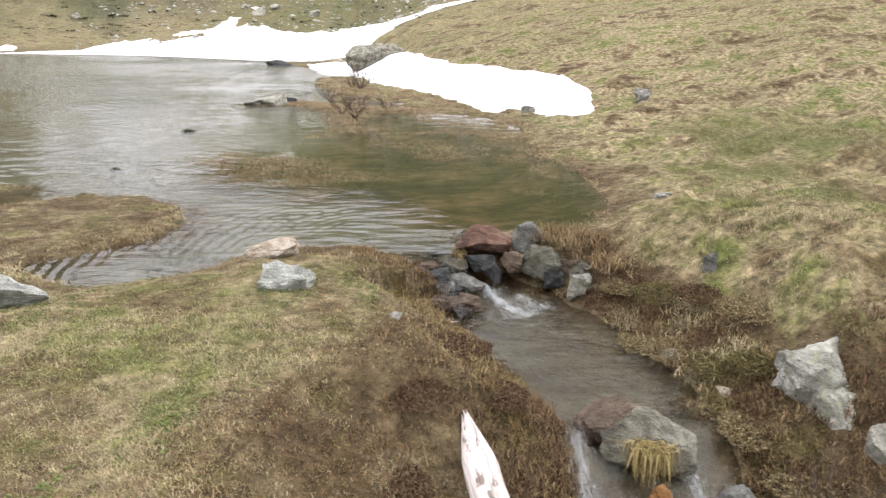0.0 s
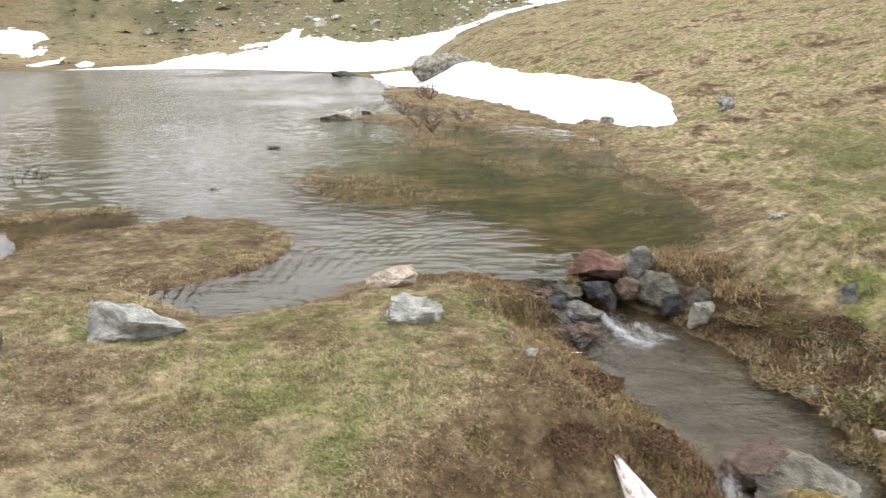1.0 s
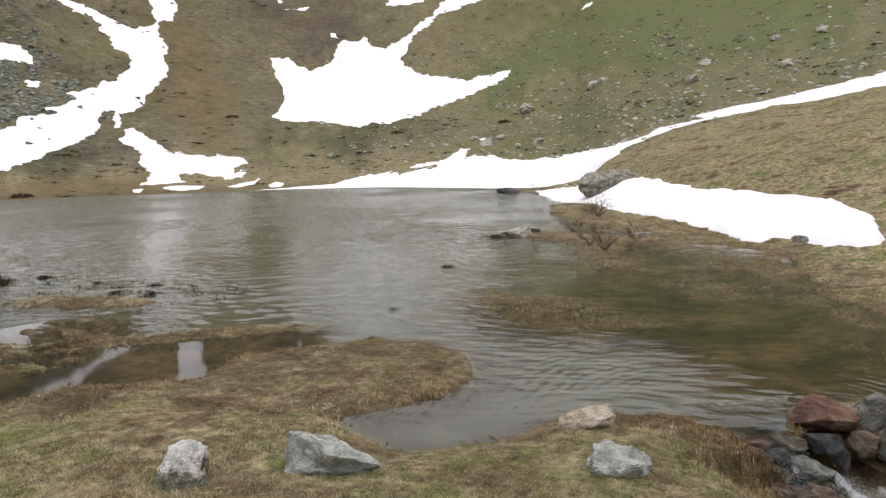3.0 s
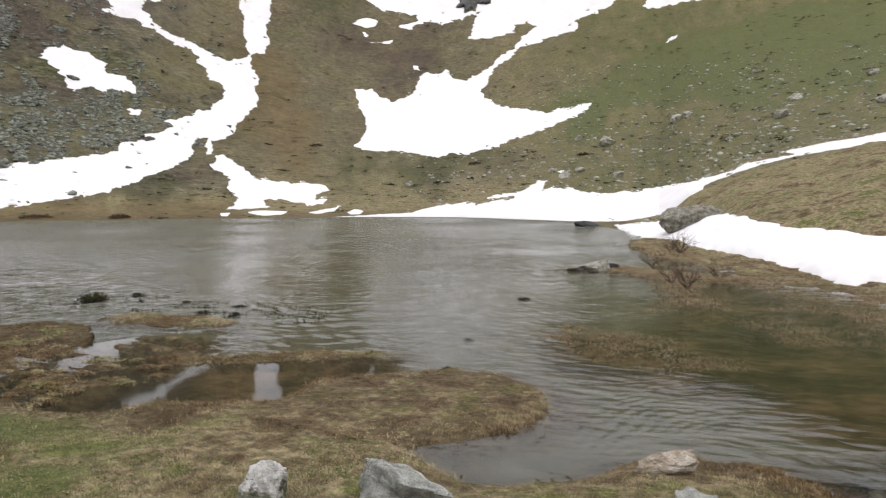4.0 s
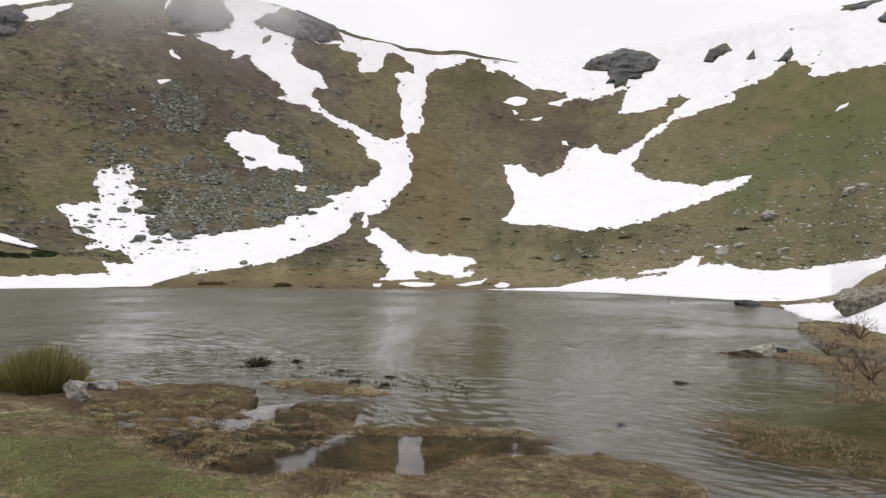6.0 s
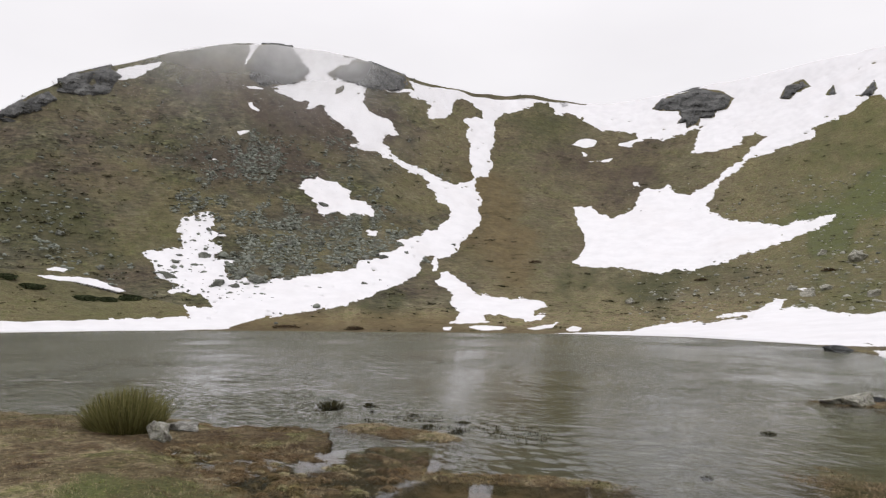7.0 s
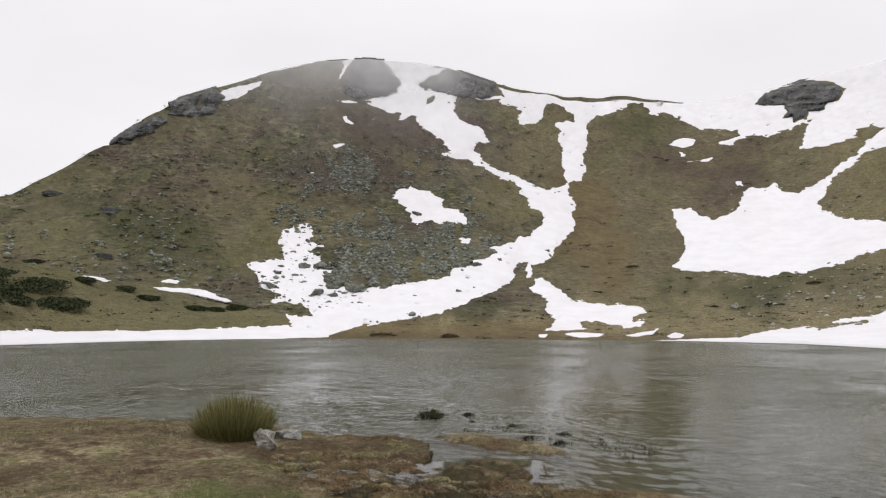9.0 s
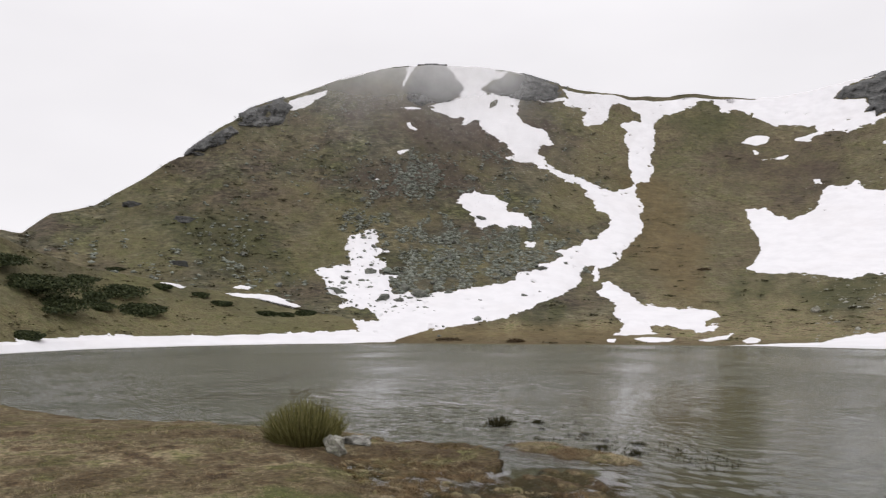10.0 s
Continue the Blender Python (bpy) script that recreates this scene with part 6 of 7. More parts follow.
for i, (count, lo, hi, al, ah) in enumerate(((80000, 1.6, 6.5, -44, 88), (34000, 6.0, 16.0, -44, 90), (13000, 15.0, 52.0, -44, 8))):
    p, r, green, wet, rng = sow(count, lo, hi, al, ah, 400 + i)
    roll = rng.uniform(0, 1, len(p))
    kind = np.where(roll < wet * 0.85, 2, np.where(rng.uniform(0, 1, len(p)) < 0.22 + 0.42 * green, 1, 0))
    kind = np.where((kind == 2) & (brook_at(p[:, 0], p[:, 1])[0] < np.where((p[:, 0] > 1.2) | (p[:, 1] > 4.3), 0.5, 1.25)) & (r < 8), 3, kind)
    kind = np.where((kind == 2) & (p[:, 0] < -5.5) & (fbm(p[:, 0], p[:, 1], 0.8, 453, 3) > -0.2), 4, kind)
    kind = np.where((p[:, 0] < -6.2) & (p[:, 0] > -11.6) & (p[:, 1] > 5.0 + 0.6 * fbm(p[:, 0], p[:, 1], 0.9, 454, 3)) & (rng.uniform(0, 1, len(p)) < 0.6), 4, kind)
    size = (0.015 + 0.0019 * np.minimum(r, 14) + 0.001 * np.maximum(r - 14, 0)) * (0.75 + 0.9 * smooth(-0.2, 0.5, fbm(p[:, 0], p[:, 1], 0.9, 90, 3)))
    for k, (nm, label, mat, tall, thin) in enumerate((("dry_grass", "matted straw-coloured dry grass", DRY, 1.15, 0.055), ("turf_grass", "short fresh green grass growing through", TURF, 0.8, 0.06), ("sedge", "wet brown sedge and moss along the water", SEDGE, 0.75, 0.065),
                                                   ("bank_moss", "dark brown moss and dead stalks on wet ground", MOSSY, 0.8, 0.075), ("marsh_moss", "dark wet moss between the pools of the marsh", MARSHY, 0.8, 0.075))):
        sel = kind == k
        if sel.any():
            blades(nm, label, mat, p[sel], (size * tall * rng.uniform(0.6, 1.5, len(p)))[sel], (0.0022 + size * thin)[sel], 500 + 10 * i + k, 1.38)


def rosettes():
    """Fresh broad-leaved herbs in the near turf, in loose patches."""
    herb = leaves("fresh_herbs", (0.0, (0.06, 0.085, 0.02)), (0.5, (0.11, 0.145, 0.04)), (1.0, (0.19, 0.22, 0.085)))
    p, r, green, wet, rng = sow(11000, 1.6, 7.0, -40, 85, 450)
    ok = (fbm(p[:, 0], p[:, 1], 0.9, 451, 3) + 0.5 * green > 0.22) & (wet < 0.6)
    p = p[ok] + np.array([0, 0, 0.012])
    return clumps("herbs", "small fresh green herbs in the dry turf", herb, p, 0.010 + 0.013 * rng.uniform(0, 1, len(p)), 452, 14)


rosettes()


# ---- shrubs, water plants, log ----
def leaf_cloud(count, half, size, seed, hollow=0.35):
    """Small leaves scattered through a low mound with an uneven outline."""
    rng = np.random.default_rng(seed)
    d = rng.normal(0, 1, (count, 3))
    d[:, 2] = np.abs(d[:, 2])
    d /= np.linalg.norm(d, axis=1)[:, None]
    rad = (hollow + (1 - hollow) * rng.uniform(0, 1, count) ** 0.5) * (1 + 0.35 * fbm(d[:, 0] * 3 + 9 * d[:, 2], d[:, 1] * 3, 1.0, seed, 3))
    c = d * rad[:, None] * np.array(half)
    t = rng.normal(0, 1, (count, 3))
    u = np.cross(t, d)
    u /= np.linalg.norm(u, axis=1)[:, None] + 1e-6
    w = np.cross(u, t)
    w /= np.linalg.norm(w, axis=1)[:, None] + 1e-6
    s = size * rng.uniform(0.5, 1.4, count)[:, None]
    co = np.stack([c - u * s * 0.5, c + w * s * 0.5, c + u * s * 0.5, c - w * s * 0.5], 1)
    return co.reshape(-1, 3), np.arange(count * 4).reshape(-1, 4)


def plain_leaves(name, *stops):
    m = Mat(name)
    return m.done(m.ramp(m.n.new("ShaderNodeNewGeometry").outputs["Random Per Island"], *stops), 0.75, Specular_IOR_Level=0.2)


JUNIPER = plain_leaves("juniper_needles", (0.0, (0.022, 0.033, 0.012)), (0.6, (0.05, 0.064, 0.024)), (1.0, (0.09, 0.105, 0.045)))
HEATH = plain_leaves("brown_heath", (0.0, (0.03, 0.02, 0.01)), (0.6, (0.07, 0.045, 0.02)), (1.0, (0.12, 0.08, 0.035)))
BUSH = plain_leaves("bush_shoots", (0.0, (0.07, 0.07, 0.022)), (0.5, (0.18, 0.178, 0.058)), (1.0, (0.34, 0.325, 0.135)))
TWIG = plain_leaves("dead_twigs", (0.0, (0.05, 0.035, 0.025)), (1.0, (0.14, 0.10, 0.075)))
DARK_PLANT = plain_leaves("dark_water_plant", (0.0, (0.02, 0.022, 0.01)), (1.0, (0.075, 0.07, 0.03)))

def brook_banks():
    """Matted sedge, heather and dry grass on the steep banks of the brook."""
    rng = np.random.default_rng(61)
    n = 15000
    y = rng.uniform(1.9, 6.4, n)
    side = rng.uniform(0, 1, n) < 0.6
    mid = np.interp(y, [2.2, 3.6, 4.55, 5.3, 6.4], [1.25, 1.22, 0.98, 0.62, 0.0])
    off = 0.45 + np.abs(rng.normal(0, 0.5, n))
    x = np.where(side, mid + off, mid - off * 0.9)
    d, _ = brook_at(x, y)
    patch = fbm(x, y, 0.5, 62, 3)
    z = ground_height(x, y)
    ok = (d > 0.03) & ((z > 0.0) | (y < 5.75)) & (x > -1.2) & ((y < 4.3) | (d < 0.45)) & ((x < mid) | (y < 3.8) | (d < 0.4))
    red = leaves("brook_heather", (0.0, (0.05, 0.026, 0.016)), (0.5, (0.105, 0.06, 0.034)), (1.0, (0.20, 0.13, 0.075)))
    p = np.stack([x, y, z], 1)
    size = 0.03 + 0.04 * rng.uniform(0, 1, n) ** 2
    pale = ok & (x > mid) & (y > 4.1) & (patch <= -0.08)
    blades("bank_grass", "pale dead grass matted over the brook's far bank", DRY, p[pale], 1.5 * size[pale], (0.003 + 0.05 * size)[pale], 60, 1.3, 7)
    ok = ok & ~pale
    for k, (sel, mat, label) in enumerate(((ok & (((patch > 0.1) & (x > mid)) | ((y < 3.9) & (patch > -0.2))), red, "reddish-brown heather over the brook's steep banks"), (ok & (((patch <= 0.1) & (patch > -0.25)) | ((patch > 0.25) & (x < mid))), MOSSY, "brown moss and sedge over the brook's steep banks"),
                                          (ok & ((patch <= -0.25) | ((patch > 0.1) & (patch <= 0.25) & (x < mid))), SEDGE, "dead grass over the brook's steep banks"))):
        blades("bank_growth", label, mat, p[sel], size[sel], (0.003 + 0.05 * size)[sel], 63 + k, 1.2, 7)


brook_banks()


def moss_cushions():
    """Soft mounds of moss and matted grass that bulge out of the brook's banks."""
    straw = leaves("cushion_straw", (0.0, (0.15, 0.118, 0.058)), (0.5, (0.21, 0.17, 0.09)), (1.0, (0.29, 0.24, 0.135)))
    olive = leaves("cushion_moss", (0.0, (0.085, 0.074, 0.03)), (0.5, (0.12, 0.105, 0.042)), (1.0, (0.17, 0.148, 0.065)))
    rust = leaves("cushion_rust", (0.0, (0.06, 0.036, 0.02)), (0.5, (0.095, 0.06, 0.032)), (1.0, (0.15, 0.10, 0.058)))
    places = ((1.50, 5.45, 0.16), (1.72, 5.15, 0.20), (1.48, 4.85, 0.15), (1.95, 4.85, 0.18), (1.66, 4.55, 0.20), (2.1, 4.45, 0.2), (1.80, 4.2, 0.17), (1.62, 3.95, 0.14), (1.98, 3.98, 0.16), (1.78, 3.6, 0.17),
              (1.66, 3.3, 0.14), (1.95, 3.2, 0.18), (0.20, 4.42, 0.13), (0.02, 3.95, 0.17), (0.34, 3.6, 0.15), (-0.15, 3.35, 0.18), (0.42, 3.1, 0.16), (-0.2, 2.75, 0.17), (0.45, 2.6, 0.16), (0.0, 2.3, 0.18))
    for i, (x, y, wide) in enumerate(places):
        mat, tone = ((straw, "straw-coloured grass"), (olive, "olive moss"), (rust, "rusty brown moss"))[(0, 1, 0, 2, 0, 0, 1)[i % 7] if x > 1 else 2]
        ob = from_arrays("moss_cushion", *leaf_cloud(3200, (wide * 1.25, wide * 1.05, wide * (0.42 if x > 1 else 0.26)), 0.012, 660 + i, 0.75), mat)
        ob.matrix_world = pose(x, y, ground_z(x, y) - 0.02, 0, 0, 47 * i)
        tagged(ob, "soft cushion of %s on the brook bank" % tone, "moss", "moss cushions")


moss_cushions()

for i, (a, e, wide) in enumerate(((83.2, 2.9, 3.2), (84.6, 3.2, 2.2), (78.5, 2.6, 2.4), (76.7, 1.25, 1.9), (82.4, 1.6, 2.6), (81.1, 3.4, 1.6), (80.0, 2.2, 1.5), (78.2, 4.2, 0.8), (79.4, 1.5, 1.2), (75.2, 3.0, 0.9),
                                  (70.9, 1.75, 0.9), (64.5, 1.0, 0.9), (72.5, 2.4, 0.8), (67.5, 1.0, 0.9), (66.0, 0.9, 0.7), (84.0, -0.6, 1.0), (86.0, 4.6, 2.0))):
    p = slope_place(a, e)[0]
    ob = from_arrays("juniper_shrub", *leaf_cloud(4000, (wide * 1.75, wide * 1.2, 0.26 + 0.09 * wide), 0.22, 600 + i, 0.15), JUNIPER)
    ob.matrix_world = pose(*p, 20, 0, a)
    tagged(ob, "dark green creeping juniper on the grassy spur", "shrub", "juniper shrubs")
for i, (a, e, wide) in enumerate(((53.2, -1.15, 1.5), (47.8, -1.3, 0.9), (33.2, 4.15, 1.2), (12.0, 3.2, 0.8), (20.5, 2.6, 1.1))):
    p = slope_place(a, e)[0]
    ob = from_arrays("heath_shrub", *leaf_cloud(500, (wide * 1.2, wide * 0.7, 0.45), 0.13, 640 + i), HEATH)
    ob.matrix_world = pose(*p, 0, 0, a)
    tagged(ob, "low dark brown heath shrub on the slope", "shrub", "heath shrubs")


def shoots(count, reach, tall, width, seed, spread=0.6):
    """Stiff upright shoots fanning out of one base."""
    rng = np.random.default_rng(seed)
    t = rng.uniform(0, 6.283, count)
    out = rng.uniform(0, 1, count) ** 0.6
    root = np.stack([np.cos(t) * out * reach * 0.5, np.sin(t) * out * reach * 0.5, np.full(count, -0.05)], 1)
    h = tall * rng.uniform(0.3, 1.15, count) * (1 - 0.4 * out ** 2)
    tip = root + np.stack([np.cos(t) * out * reach * spread, np.sin(t) * out * reach * spread, h], 1) + rng.normal(0, 0.05 * reach, (count, 3))
    mid = root * 0.5 + tip * 0.5 + np.stack([0 * h, 0 * h, 0.08 * h], 1)
    q = rng.uniform(0, 6.283, count)
    s = np.stack([np.cos(q), np.sin(q), 0 * q], 1) * width
    co = np.stack([root - s, root + s, mid + s, mid - s, tip + 0.3 * s, tip - 0.3 * s], 1)
    k = np.arange(count)[:, None] * 6
    return co.reshape(-1, 3), np.concatenate([k + np.array([[0, 1, 2, 3]]), k + np.array([[3, 2, 4, 5]])])


def lake_bush():
    base = new("willow_bush")
    base.matrix_world = pose(-12.92, 5.95, ground_z(-12.92, 5.95))
    stems = from_arrays("stem", *shoots(300, 0.80, 0.56, 0.005, 700, 0.22), TWIG)
    tops = from_arrays("foliage", *shoots(5000, 1.06, 0.68, 0.0042, 701, 0.22), BUSH)
    leafy = from_arrays("leaves", *leaf_cloud(2400, (0.80, 0.80, 0.46), 0.013, 702, 0.55), BUSH)
    leafy.location = (0, 0, 0.20)
    for ob in (stems, tops, leafy):
        ob.parent = base
        tagged(ob, kind="stuff")
    return tagged(base, "low olive-green willow bush with many thin shoots on the shore", "bush")


lake_bush()


def twiggy(at, tall, seed, label, count=14):
    """A leafless shrub: forked thin twigs, three-sided."""
    rng = random.Random(seed)
    bm = bmesh.new()

    def twig(a, direction, length, radius, depth):
        b = a + direction * length
        side = direction.orthogonal().normalized()
        ring = []
        for p, r in ((a, radius), (b, radius * 0.6)):
            ring.append([bm.verts.new(p + (Matrix.Rotation(2.094 * k, 3, direction) @ side) * r) for k in range(3)])
        for k in range(3):
            bm.faces.new((ring[0][k], ring[0][(k + 1) % 3], ring[1][(k + 1) % 3], ring[1][k]))
        if depth:
            for _ in range(rng.choice((2, 2, 3))):
                turn = Vector((rng.gauss(0, 0.5), rng.gauss(0, 0.5), rng.gauss(0.1, 0.3)))
                twig(b, (direction + turn).normalized(), length * rng.uniform(0.55, 0.85), radius * 0.6, depth - 1)

    for _ in range(count):
        t = rng.uniform(0, 6.283)
        twig(Vector((0, 0, -0.02)), Vector((math.cos(t), math.sin(t), rng.uniform(0.5, 1.6))).normalized(), tall * rng.uniform(0.3, 0.5), tall * 0.022, 3)
    ob = part("bare_shrub", bm, TWIG, flat=True)
    ob.matrix_world = pose(*at)
    return tagged(ob, label, "shrub", "bare shrubs")


twiggy(on_ground(-2.9, 25.6), 0.75, 1, "leafless grey-brown shrub at the snow's edge")
twiggy((-3.3, 26.6, 0.0), 0.5, 2, "leafless grey-brown shrub by the shallows", 8)
twiggy(on_ground(1.98, 2.95), 0.34, 11, "tangled reddish twigs on the brook bank", 12)
twiggy(on_ground(1.78, 2.75), 0.28, 12, "tangled reddish twigs on the brook bank", 10)
twiggy((-2.0, 16.4, 0.0), 0.55, 3, "sparse reddish-brown shrub standing in the shallows", 10)
twiggy((-2.4, 17.2, 0.0), 0.45, 4, "sparse reddish-brown shrub standing in the shallows", 9)
twiggy((-1.4, 18.4, 0.0), 0.5, 5, "sparse reddish-brown shrub standing in the shallows", 9)
twiggy((-3.2, 20.6, 0.0), 0.5, 6, "sparse reddish-brown shrub standing in the shallows", 9)

for i, (x, y, tall) in enumerate(((-13.26, 10.73, 0.3), (-12.93, 11.6, 0.14), (-11.2, 11.2, 0.1), (-9.7, 11.0, 0.12), (-4.88, 13.7, 0.13), (-4.47, 9.6, 0.08), (-9.9, 10.2, 0.12), (-9.16, 10.2, 0.12), (-5.3, 8.25, 0.12), (-4.08, 7.88, 0.09), (-3.38, 7.86, 0.07), (-12.2, 11.0, 0.08), (-10.4, 10.9, 0.07))):
    ob = from_arrays("water_plant", *shoots(140, tall * 1.5, tall * 0.8, 0.006 + 0.02 * tall, 720 + i, 0.3), DARK_PLANT)
    ob.matrix_world = pose(x, y, 0)
    tagged(ob, "dark tuft of water plants rising from the lake", "water plant", "water plants")


def dark_stubble():
    """Thin dark stalks in rows off the marsh, most of them added to darken the rippled water."""
    rng = np.random.default_rng(75)
    n = 1000
    s = rng.uniform(0, 1, n)
    x, y = -13.6 + 6.2 * s, 10.9 - 0.6 * s + rng.normal(0, 0.5, n)
    keep = fbm(x, y, 0.8, 76, 3) > -0.1
    p = np.stack([x, y, 0 * x - 0.01], 1)[keep]
    return blades("water_stubble", "thin dark water plant stalks off the marsh, most added to darken the ripples", DARK_PLANT, p, 0.02 + 0.06 * rng.uniform(0, 1, len(p)) ** 3, np.full(len(p), 0.012), 76, 0.9, 4, 0.10)


dark_stubble()


def drowned_grass():
    """Brown grass that lies in the shallow water."""
    rng = np.random.default_rng(77)
    n = 22000
    x, y = rng.uniform(-5.0, 2.1, n), 6.8 * (30 / 6.8) ** rng.uniform(0, 1, n)
    bar = np.maximum.reduce([stroke(x, y, s) for s in WEEDS]) + 0.3 * fbm(x, y, 0.9, 8, 4)
    fringe = np.maximum.reduce([stroke(x, y, s) for s in FRINGE]) + 0.5 * fbm(x, y, 0.6, 39, 4)
    isle = np.maximum.reduce([stroke(x, y, s) for s in SHOALS]) + 0.35 * fbm(x, y, 0.6, 9)
    z = ground_height(x, y)
    rim = inside(x, y, EAST) + 0.5 * fbm(x, y, 1.0, 10, 3)
    ok = (((bar > -0.05) & (fbm(x, y, 0.35, 48, 3) > -0.05)) | (isle > -0.15) | ((fringe > -0.1) & (fbm(x, y, 0.5, 41, 3) > 0.0)) | (rim > -0.1)) & (z < 0.05) & (z > -0.4)
    p = np.stack([x, y, np.maximum(z, -0.012)], 1)[ok]
    # broken mats of weed that drift over the whole shallows
    mx, my = rng.uniform(-4.2, 1.9, 9000), 7.4 * (24 / 7.4) ** rng.uniform(0, 1, 9000)
    patch = fbm(mx, 0.8 * my, 1.3, 43, 4) + 0.35 * fbm(mx, my, 0.3, 47, 2) + 0.25 * np.clip(np.maximum.reduce([stroke(mx, my, w) for w in WEEDS]) + 0.5, -0.6, 1.0)
    mat = np.stack([mx, my, np.full(9000, -0.008)], 1)[(patch > 0.22) & (inside(mx, my, CALM) > -0.5) & (inside(mx, my, EAST) < 0)]
    p = np.concatenate([p, mat])
    return blades("drowned_grass", "tangled brown grass lying in the lake shallows", STRAW, p, 0.05 + 0.005 * p[:, 1], 0.0018 + 0.0004 * p[:, 1], 78, 1.4, 5, 0.05, 0.85)


drowned_grass()


def marsh_tussocks():
    """Ragged tussocks of sedge on the bars, islets and wet edges of the marsh."""
    rng = np.random.default_rng(79)
    n = 46000
    x, y = rng.uniform(-19.0, -2.4, n), rng.uniform(3.4, 10.8, n)
    z = ground_height(x, y)
    isle = np.maximum.reduce([stroke(x, y, s) for s in SHOALS]) + 0.2 * fbm(x, y, 0.4, 16, 3)
    rim = -np.abs(np.maximum(inside(x, y, BANK), inside(x, y, TONGUE)) - 0.08)
    mire = inside(x, y, MIRE)
    ok = (z > -0.02) & ((isle > -0.05) | ((rim > -0.16) & (fbm(x, y, 0.5, 17, 3) > -0.05)) | ((mire > -0.3) & (fbm(x, y, 0.5, 18, 3) > 0.1)))
    p = np.stack([x, y, z], 1)[ok]
    tone = fbm(p[:, 0], p[:, 1], 0.7, 19, 3)
    for k, (sel, mat, label) in enumerate(((tone > 0.15, MOSSY, "ragged dark sedge tussocks at the marsh pools"), ((tone <= 0.15) & (tone > -0.1), SEDGE, "ragged brown sedge tussocks at the marsh pools"), (tone <= -0.1, DRY, "ragged straw-coloured tussocks at the marsh pools"))):
        size = (0.035 + 0.05 * rng.uniform(0, 1, len(p)) ** 2)[sel]
        blades("marsh_tussocks", label, mat, p[sel], size, 0.003 + 0.05 * size, 80 + k, 1.25, 7, 0.035, 0.5)
    # small domed tufts that stand singly in the dark mire
    c = rng.uniform((-11.3, 5.1), (-6.4, 7.2), (110, 2))
    c = c[(np.maximum(inside(c[:, 0], c[:, 1], MIRE), inside(c[:, 0], c[:, 1], BASIN) - 0.25) > -0.15) & (ground_height(c[:, 0], c[:, 1]) > -0.05)]
    wide = rng.uniform(0.05, 0.15, len(c))
    q = rng.normal(0, 0.5, (len(c), 70, 2))
    x, y = (c[:, None, i] + q[..., i] * wide[:, None] * (1.5 if i == 0 else 1.0) for i in range(2))
    z = np.maximum(ground_height(c[:, 0], c[:, 1]), -0.01)[:, None] + 0.35 * wide[:, None] * np.exp(-2.0 * (q ** 2).sum(-1)) - 0.01
    p, hue = np.stack([x, y, z], -1), np.arange(len(c)) % 3
    for k, (mat, label) in enumerate(((DRY, "single straw-coloured tufts in the dark mire"), (SEDGE, "single brown tufts in the dark mire"), (MOSSY, "single dark tufts in the dark mire"))):
        roots = p[hue == k].reshape(-1, 3)
        blades("mire_tufts", label, mat, roots, np.full(len(roots), 0.045), np.full(len(roots), 0.005), 84 + k, 1.2, 5, 0.02, 0.5)


marsh_tussocks()


def bleached_wood():
    m = Mat("bleached_wood")
    co = m.n.new("ShaderNodeTexCoord").outputs["Object"]
    grain = m.noise(9.0, 6.0, 0.65, co, stretch=(9.0, 9.0, 0.6))
    c = m.ramp(grain, (0.3, (0.30, 0.25, 0.22)), (0.45, (0.62, 0.57, 0.53)), (0.7, (0.80, 0.77, 0.74)))
    c = m.mix(m.ramp(m.noise(3.0, 4.0, 0.6, co, stretch=(4.0, 4.0, 1.0)), (0.60, 0.0), (0.66, 0.8)), c, (0.10, 0.07, 0.05))
    return m.done(c, 0.8, m.bump(grain, 0.6, 0.02), Specular_IOR_Level=0.2)


def log():
    """A bleached trunk that ends in a splintered point."""
    bm = bmesh.new()
    rings, n = [], 66
    for s in np.linspace(0, 1, 46):
        z = -1.9 * (1 - s)
        r = 0.084 * min(1.0, 0.10 + 2.3 * (1 - s) ** 0.8) * (1 + 0.06 * noise.noise(Vector((3, 1, s * 6))))
        ring = []
        for k in range(n):
            t = 6.283 * k / n
            rr = r * (1 + 0.16 * noise.noise(Vector((math.cos(t) * 1.4, math.sin(t) * 1.4, s * 2.2))) + 0.05 * noise.noise(Vector((math.cos(t) * 5, math.sin(t) * 5, s * 5))))
            rr -= 0.55 * r * math.exp(-((t - 1.78 - 0.16 * math.sin(s * 23) - 0.1 * math.sin(s * 57)) / 0.085) ** 2) * (s < 0.985)
            tear = 0.16 * max(0.0, s - 0.9) * 10 * noise.noise(Vector((math.cos(t) * 2.5, math.sin(t) * 2.5, 7)))
            ring.append(bm.verts.new((math.cos(t) * rr, math.sin(t) * rr + 0.03 * math.sin(s * 3), z + tear)))
        rings.append(ring)
    for a, b in zip(rings, rings[1:]):
        for k in range(n):
            bm.faces.new((a[k], a[(k + 1) % n], b[(k + 1) % n], b[k]))
    bm.faces.new(rings[-1])
    bm.faces.new(rings[0][::-1])
    ob = part("log", bm, bleached_wood())
    ob.matrix_world = look((0.14, 3.36, -0.17), (0.30, 1.6, -0.03))
    return tagged(ob, "barkless bleached white log with a splintered end", "log")


log()


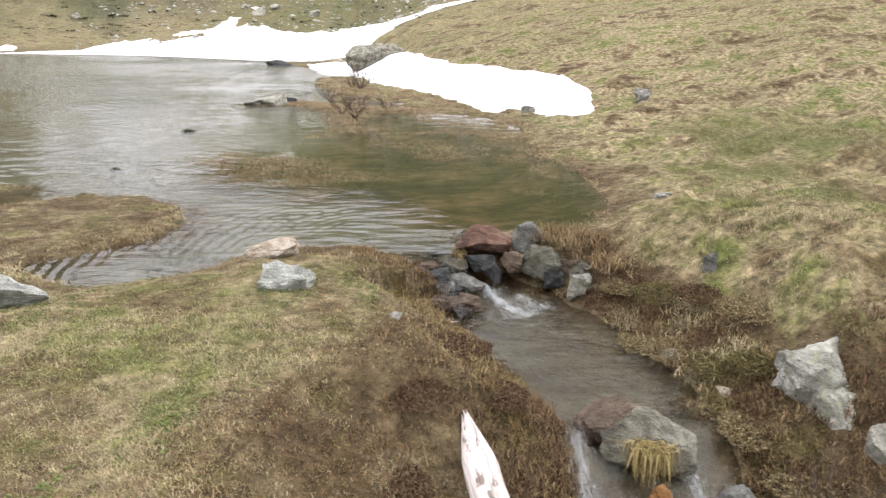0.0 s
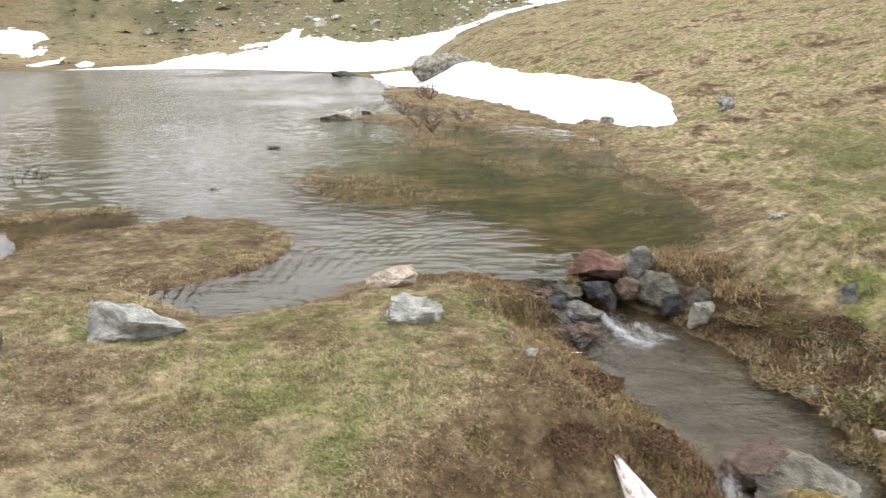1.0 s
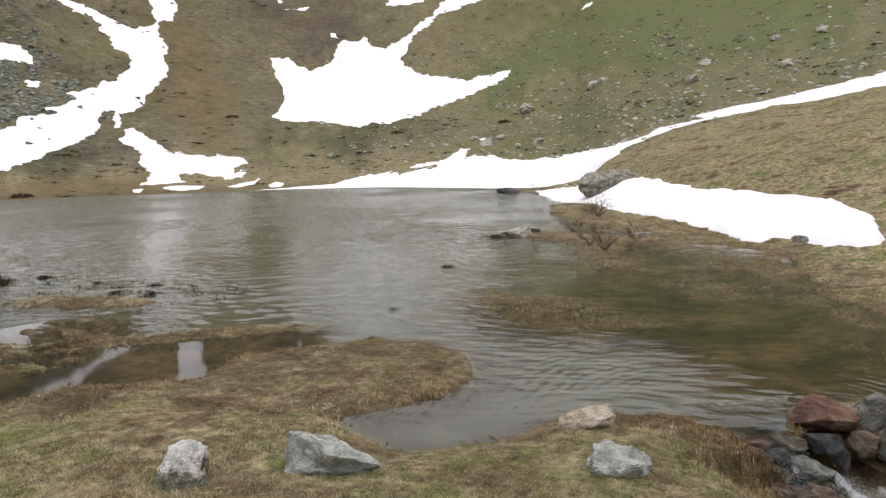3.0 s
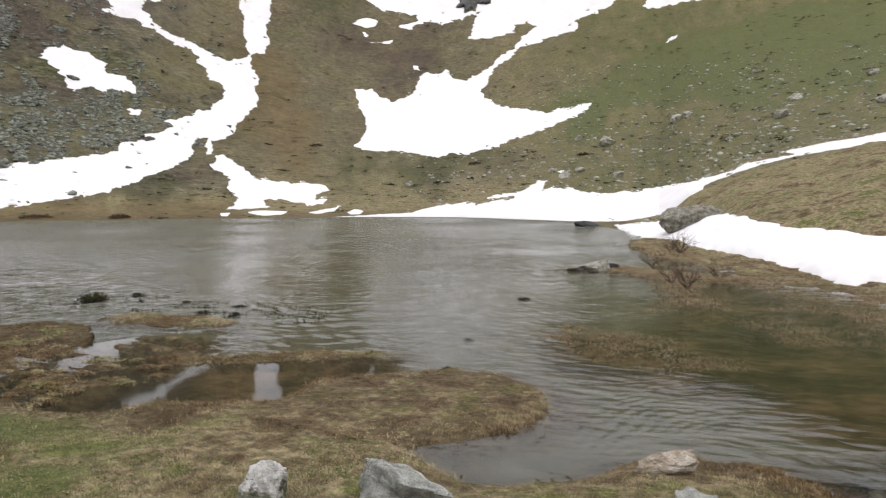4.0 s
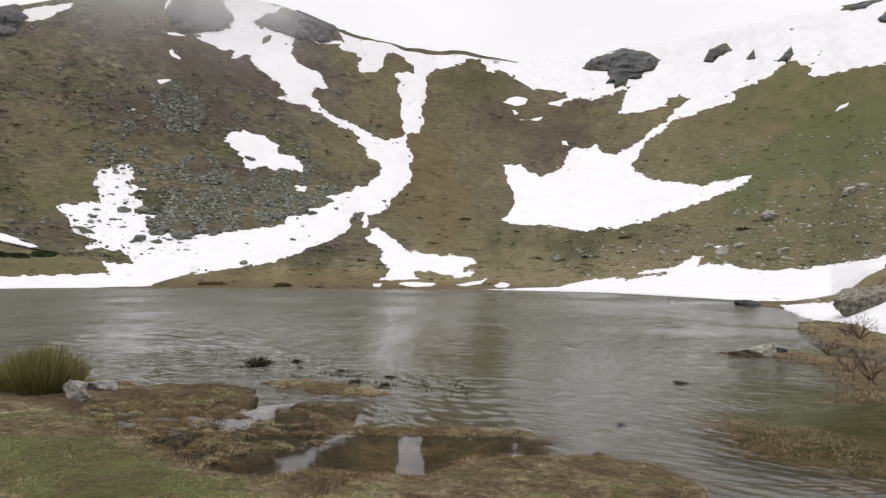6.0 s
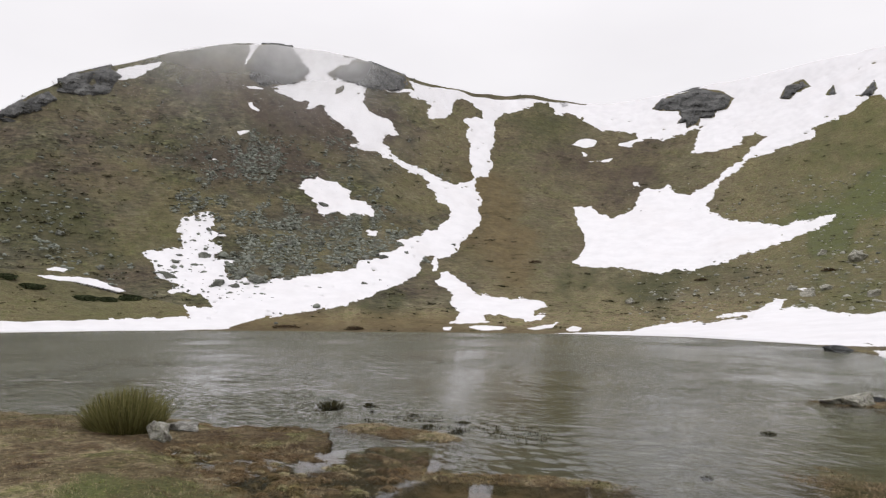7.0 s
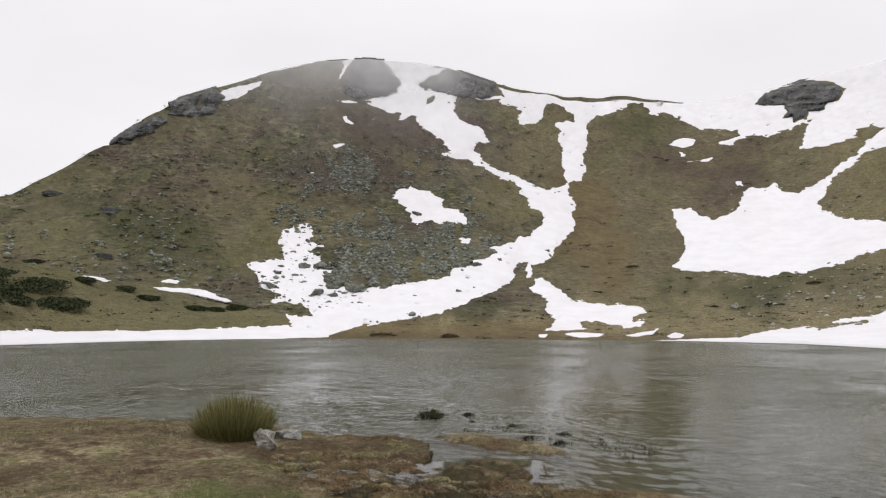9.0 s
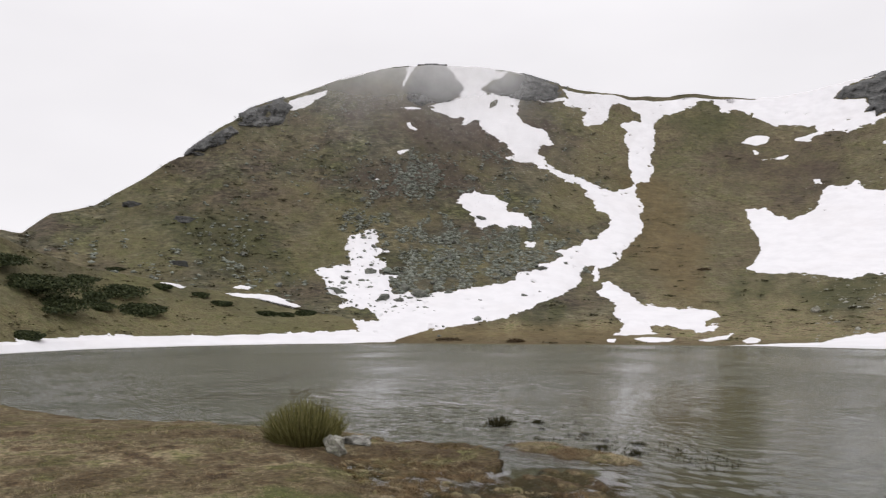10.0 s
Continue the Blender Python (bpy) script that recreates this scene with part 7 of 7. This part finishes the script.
def foam():
    """White water where the brook drops: thin streaks and specks along the flow."""
    m = Mat("white_water")
    white = m.done(m.ramp(m.noise(20.0), (0.3, (0.42, 0.45, 0.48)), (0.6, (0.75, 0.78, 0.82))), 0.35, None, 1.0, Alpha=0.24)
    rng = np.random.default_rng(88)
    co, faces, at = [], [], 0
    for line, n, wide in (([(0.37, 5.59, -0.23), (0.46, 5.50, -0.32), (0.58, 5.39, -0.37), (0.72, 5.28, -0.385)], 240, 0.05), ([(0.64, 5.62, -0.32), (0.74, 5.53, -0.365), (0.88, 5.43, -0.38)], 80, 0.07),
                          ([(0.78, 3.62, -0.40), (0.82, 3.35, -0.58), (0.86, 3.1, -0.74), (0.92, 2.8, -0.82)], 150, 0.075),
                          ([(1.40, 3.45, -0.50), (1.44, 3.2, -0.70), (1.46, 2.95, -0.82)], 110, 0.08), ([(0.20, 5.15, -0.385), (0.32, 4.9, -0.39), (0.5, 4.6, -0.40)], 7, 0.05), ([(0.1, 5.5, -0.16), (0.12, 5.38, -0.3), (0.2, 5.25, -0.38)], 60, 0.03)):
        q = np.array(line)
        for _ in range(int(4.0 * n)):
            s = rng.uniform(0, len(q) - 1.001)
            step = rng.uniform(0.08, 0.4)
            side = rng.normal(0, wide) * rng.uniform(0.2, 1.2) * (0.5 + 0.5 * s)
            w = rng.uniform(0.0006, 0.003) * rng.uniform(0.3, 1)
            pts = []
            for k in range(4):
                u = min(s + step * k / 3, len(q) - 1.0001)
                p = np.array([np.interp(u, range(len(q)), q[:, i]) for i in range(3)])
                p = p + np.array([side, 0.5 * side, rng.normal(0, 0.006) + 0.012 + 0.02 * rng.uniform(0, 1) ** 3])
                t = w * (1 - abs(k - 1.5) / 2.2)
                pts += [p + np.array([t, 0.4 * t, 0]), p + np.array([0, 0, t * 1.2]), p - np.array([t, 0.4 * t, 0])]
            co += pts
            for k in range(3):
                for e in range(2):
                    faces.append([at + 3 * k + e, at + 3 * k + e + 1, at + 3 * k + e + 4, at + 3 * k + e + 3])
            at += 12
    return tagged(from_arrays("foam", np.array(co), np.array(faces), white), "white foam of the brook's small cascades", "foam", kind="stuff")


foam()


def bank_tufts():
    """Long yellowed grass that hangs over the dam and the boulder in the brook."""
    rng = np.random.default_rng(91)
    p = []
    for x, y, z, n, wide in ((0.14, 5.84, -0.06, 14, 0.05), (1.06, 6.2, 0.05, 70, 0.14), (1.3, 5.95, 0.08, 90, 0.16), (1.4, 5.6, 0.0, 70, 0.12)):
        p.append(np.array([x, y, z]) + rng.normal(0, 1, (n, 3)) * np.array([wide, wide, 0.03]))
    p = np.concatenate(p)
    return blades("hanging_grass", "long yellowed grass hanging over the brook stones", SEDGE, p, np.full(len(p), 0.12), np.full(len(p), 0.006), 92, 1.4, 6, 0.02)


bank_tufts()


def yellow_tuft():
    """A tuft that arches off the boulder and hangs down over the fall."""
    rng = np.random.default_rng(93)
    n = 420
    root = np.array([1.15, 3.37, -0.36]) + rng.normal(0, 1, (n, 3)) * np.array([0.05, 0.03, 0.012])
    t = rng.normal(-1.571, 0.8, n)
    out = np.stack([np.cos(t), np.sin(t), 0 * t], 1)
    ln = rng.uniform(0.07, 0.2, n)[:, None]
    up = np.array([0, 0, 1.0])
    mid = root + ln * (0.4 * out + 0.15 * up)
    tip = root + ln * (0.62 * out - rng.uniform(0.2, 0.9, n)[:, None] * up)
    s = np.stack([-np.sin(t), np.cos(t), 0 * t], 1) * 0.003
    co = np.stack([root - s, root + s, mid + s, mid - s, tip + 0.3 * s, tip - 0.3 * s], 1)
    k = np.arange(n)[:, None] * 6
    mat = leaves("yellow_grass", (0.0, (0.09, 0.065, 0.02)), (0.5, (0.20, 0.155, 0.055)), (1.0, (0.36, 0.30, 0.15)))
    ob = from_arrays("grass_tuft", co.reshape(-1, 3), np.concatenate([k + np.array([[0, 1, 2, 3]]), k + np.array([[3, 2, 4, 5]])]), mat)
    return tagged(ob, "yellow-green grass tuft drooping over the brook boulder", "grass tuft")


yellow_tuft()


def cloud():
    """Low cloud that wraps the summit: one wavy translucent veil, drawn down the slope as added air haze."""
    m = Mat("cloud_veil")
    dif = m.n.new("ShaderNodeBsdfDiffuse")
    tra = m.n.new("ShaderNodeBsdfTranslucent")
    clear = m.n.new("ShaderNodeBsdfTransparent")
    for k in (dif, tra):
        k.inputs["Color"].default_value = (0.95, 0.95, 0.96, 1)
    both, veil = m.n.new("ShaderNodeMixShader"), m.n.new("ShaderNodeMixShader")
    m.l.new(dif.outputs[0], both.inputs[1]), m.l.new(tra.outputs[0], both.inputs[2])
    dens = m.attr("dens", 0)
    fac = m.math("MULTIPLY", dens, m.ramp(m.noise(0.05, 5.0, 0.6), (0.3, 0.45), (0.65, 1.0)))
    m.l.new(fac, veil.inputs[0]), m.l.new(clear.outputs[0], veil.inputs[1]), m.l.new(both.outputs[0], veil.inputs[2])
    m.l.new(veil.outputs[0], m.n["Material Output"].inputs["Surface"])
    a = np.arange(38, 78, 0.4)[None, :]
    e = 8.0 + (np.maximum(ridge_rise(a), 9.0) + 0.02 - 8.0) * np.linspace(0, 1, 50)[:, None]
    r = 150 + 4 * fbm(a + 0 * e, e + 0 * a, 5.0, 95, 3)
    x, y = CX - r * np.sin(np.radians(a)), CY + r * np.cos(np.radians(a))
    ob, used = sheet("cloud", x, y, EYE_H + r * np.tan(np.radians(e)), None, m.m)
    d = smooth(9.0, 21.6, e + 0.8 * fbm(a + 0 * e, e + 0 * a, 4.0, 96, 3)) * smooth(39, 49, a) * (1 - smooth(60, 77, a))
    layer = ob.data.attributes.new("dens", "FLOAT_COLOR", "POINT")
    # the first term is the faint haze laid over the upper slope
    k = (0.10 * d ** 0.8 + 0.62 * d ** 5).ravel()[used]
    layer.data.foreach_set("color", np.stack([k, k, k, np.ones_like(k)], 1).astype(np.float32).ravel())
    return tagged(ob, "thin low cloud drifting over the summit, with a faint haze veil added below", "cloud", kind="structure")


cloud()
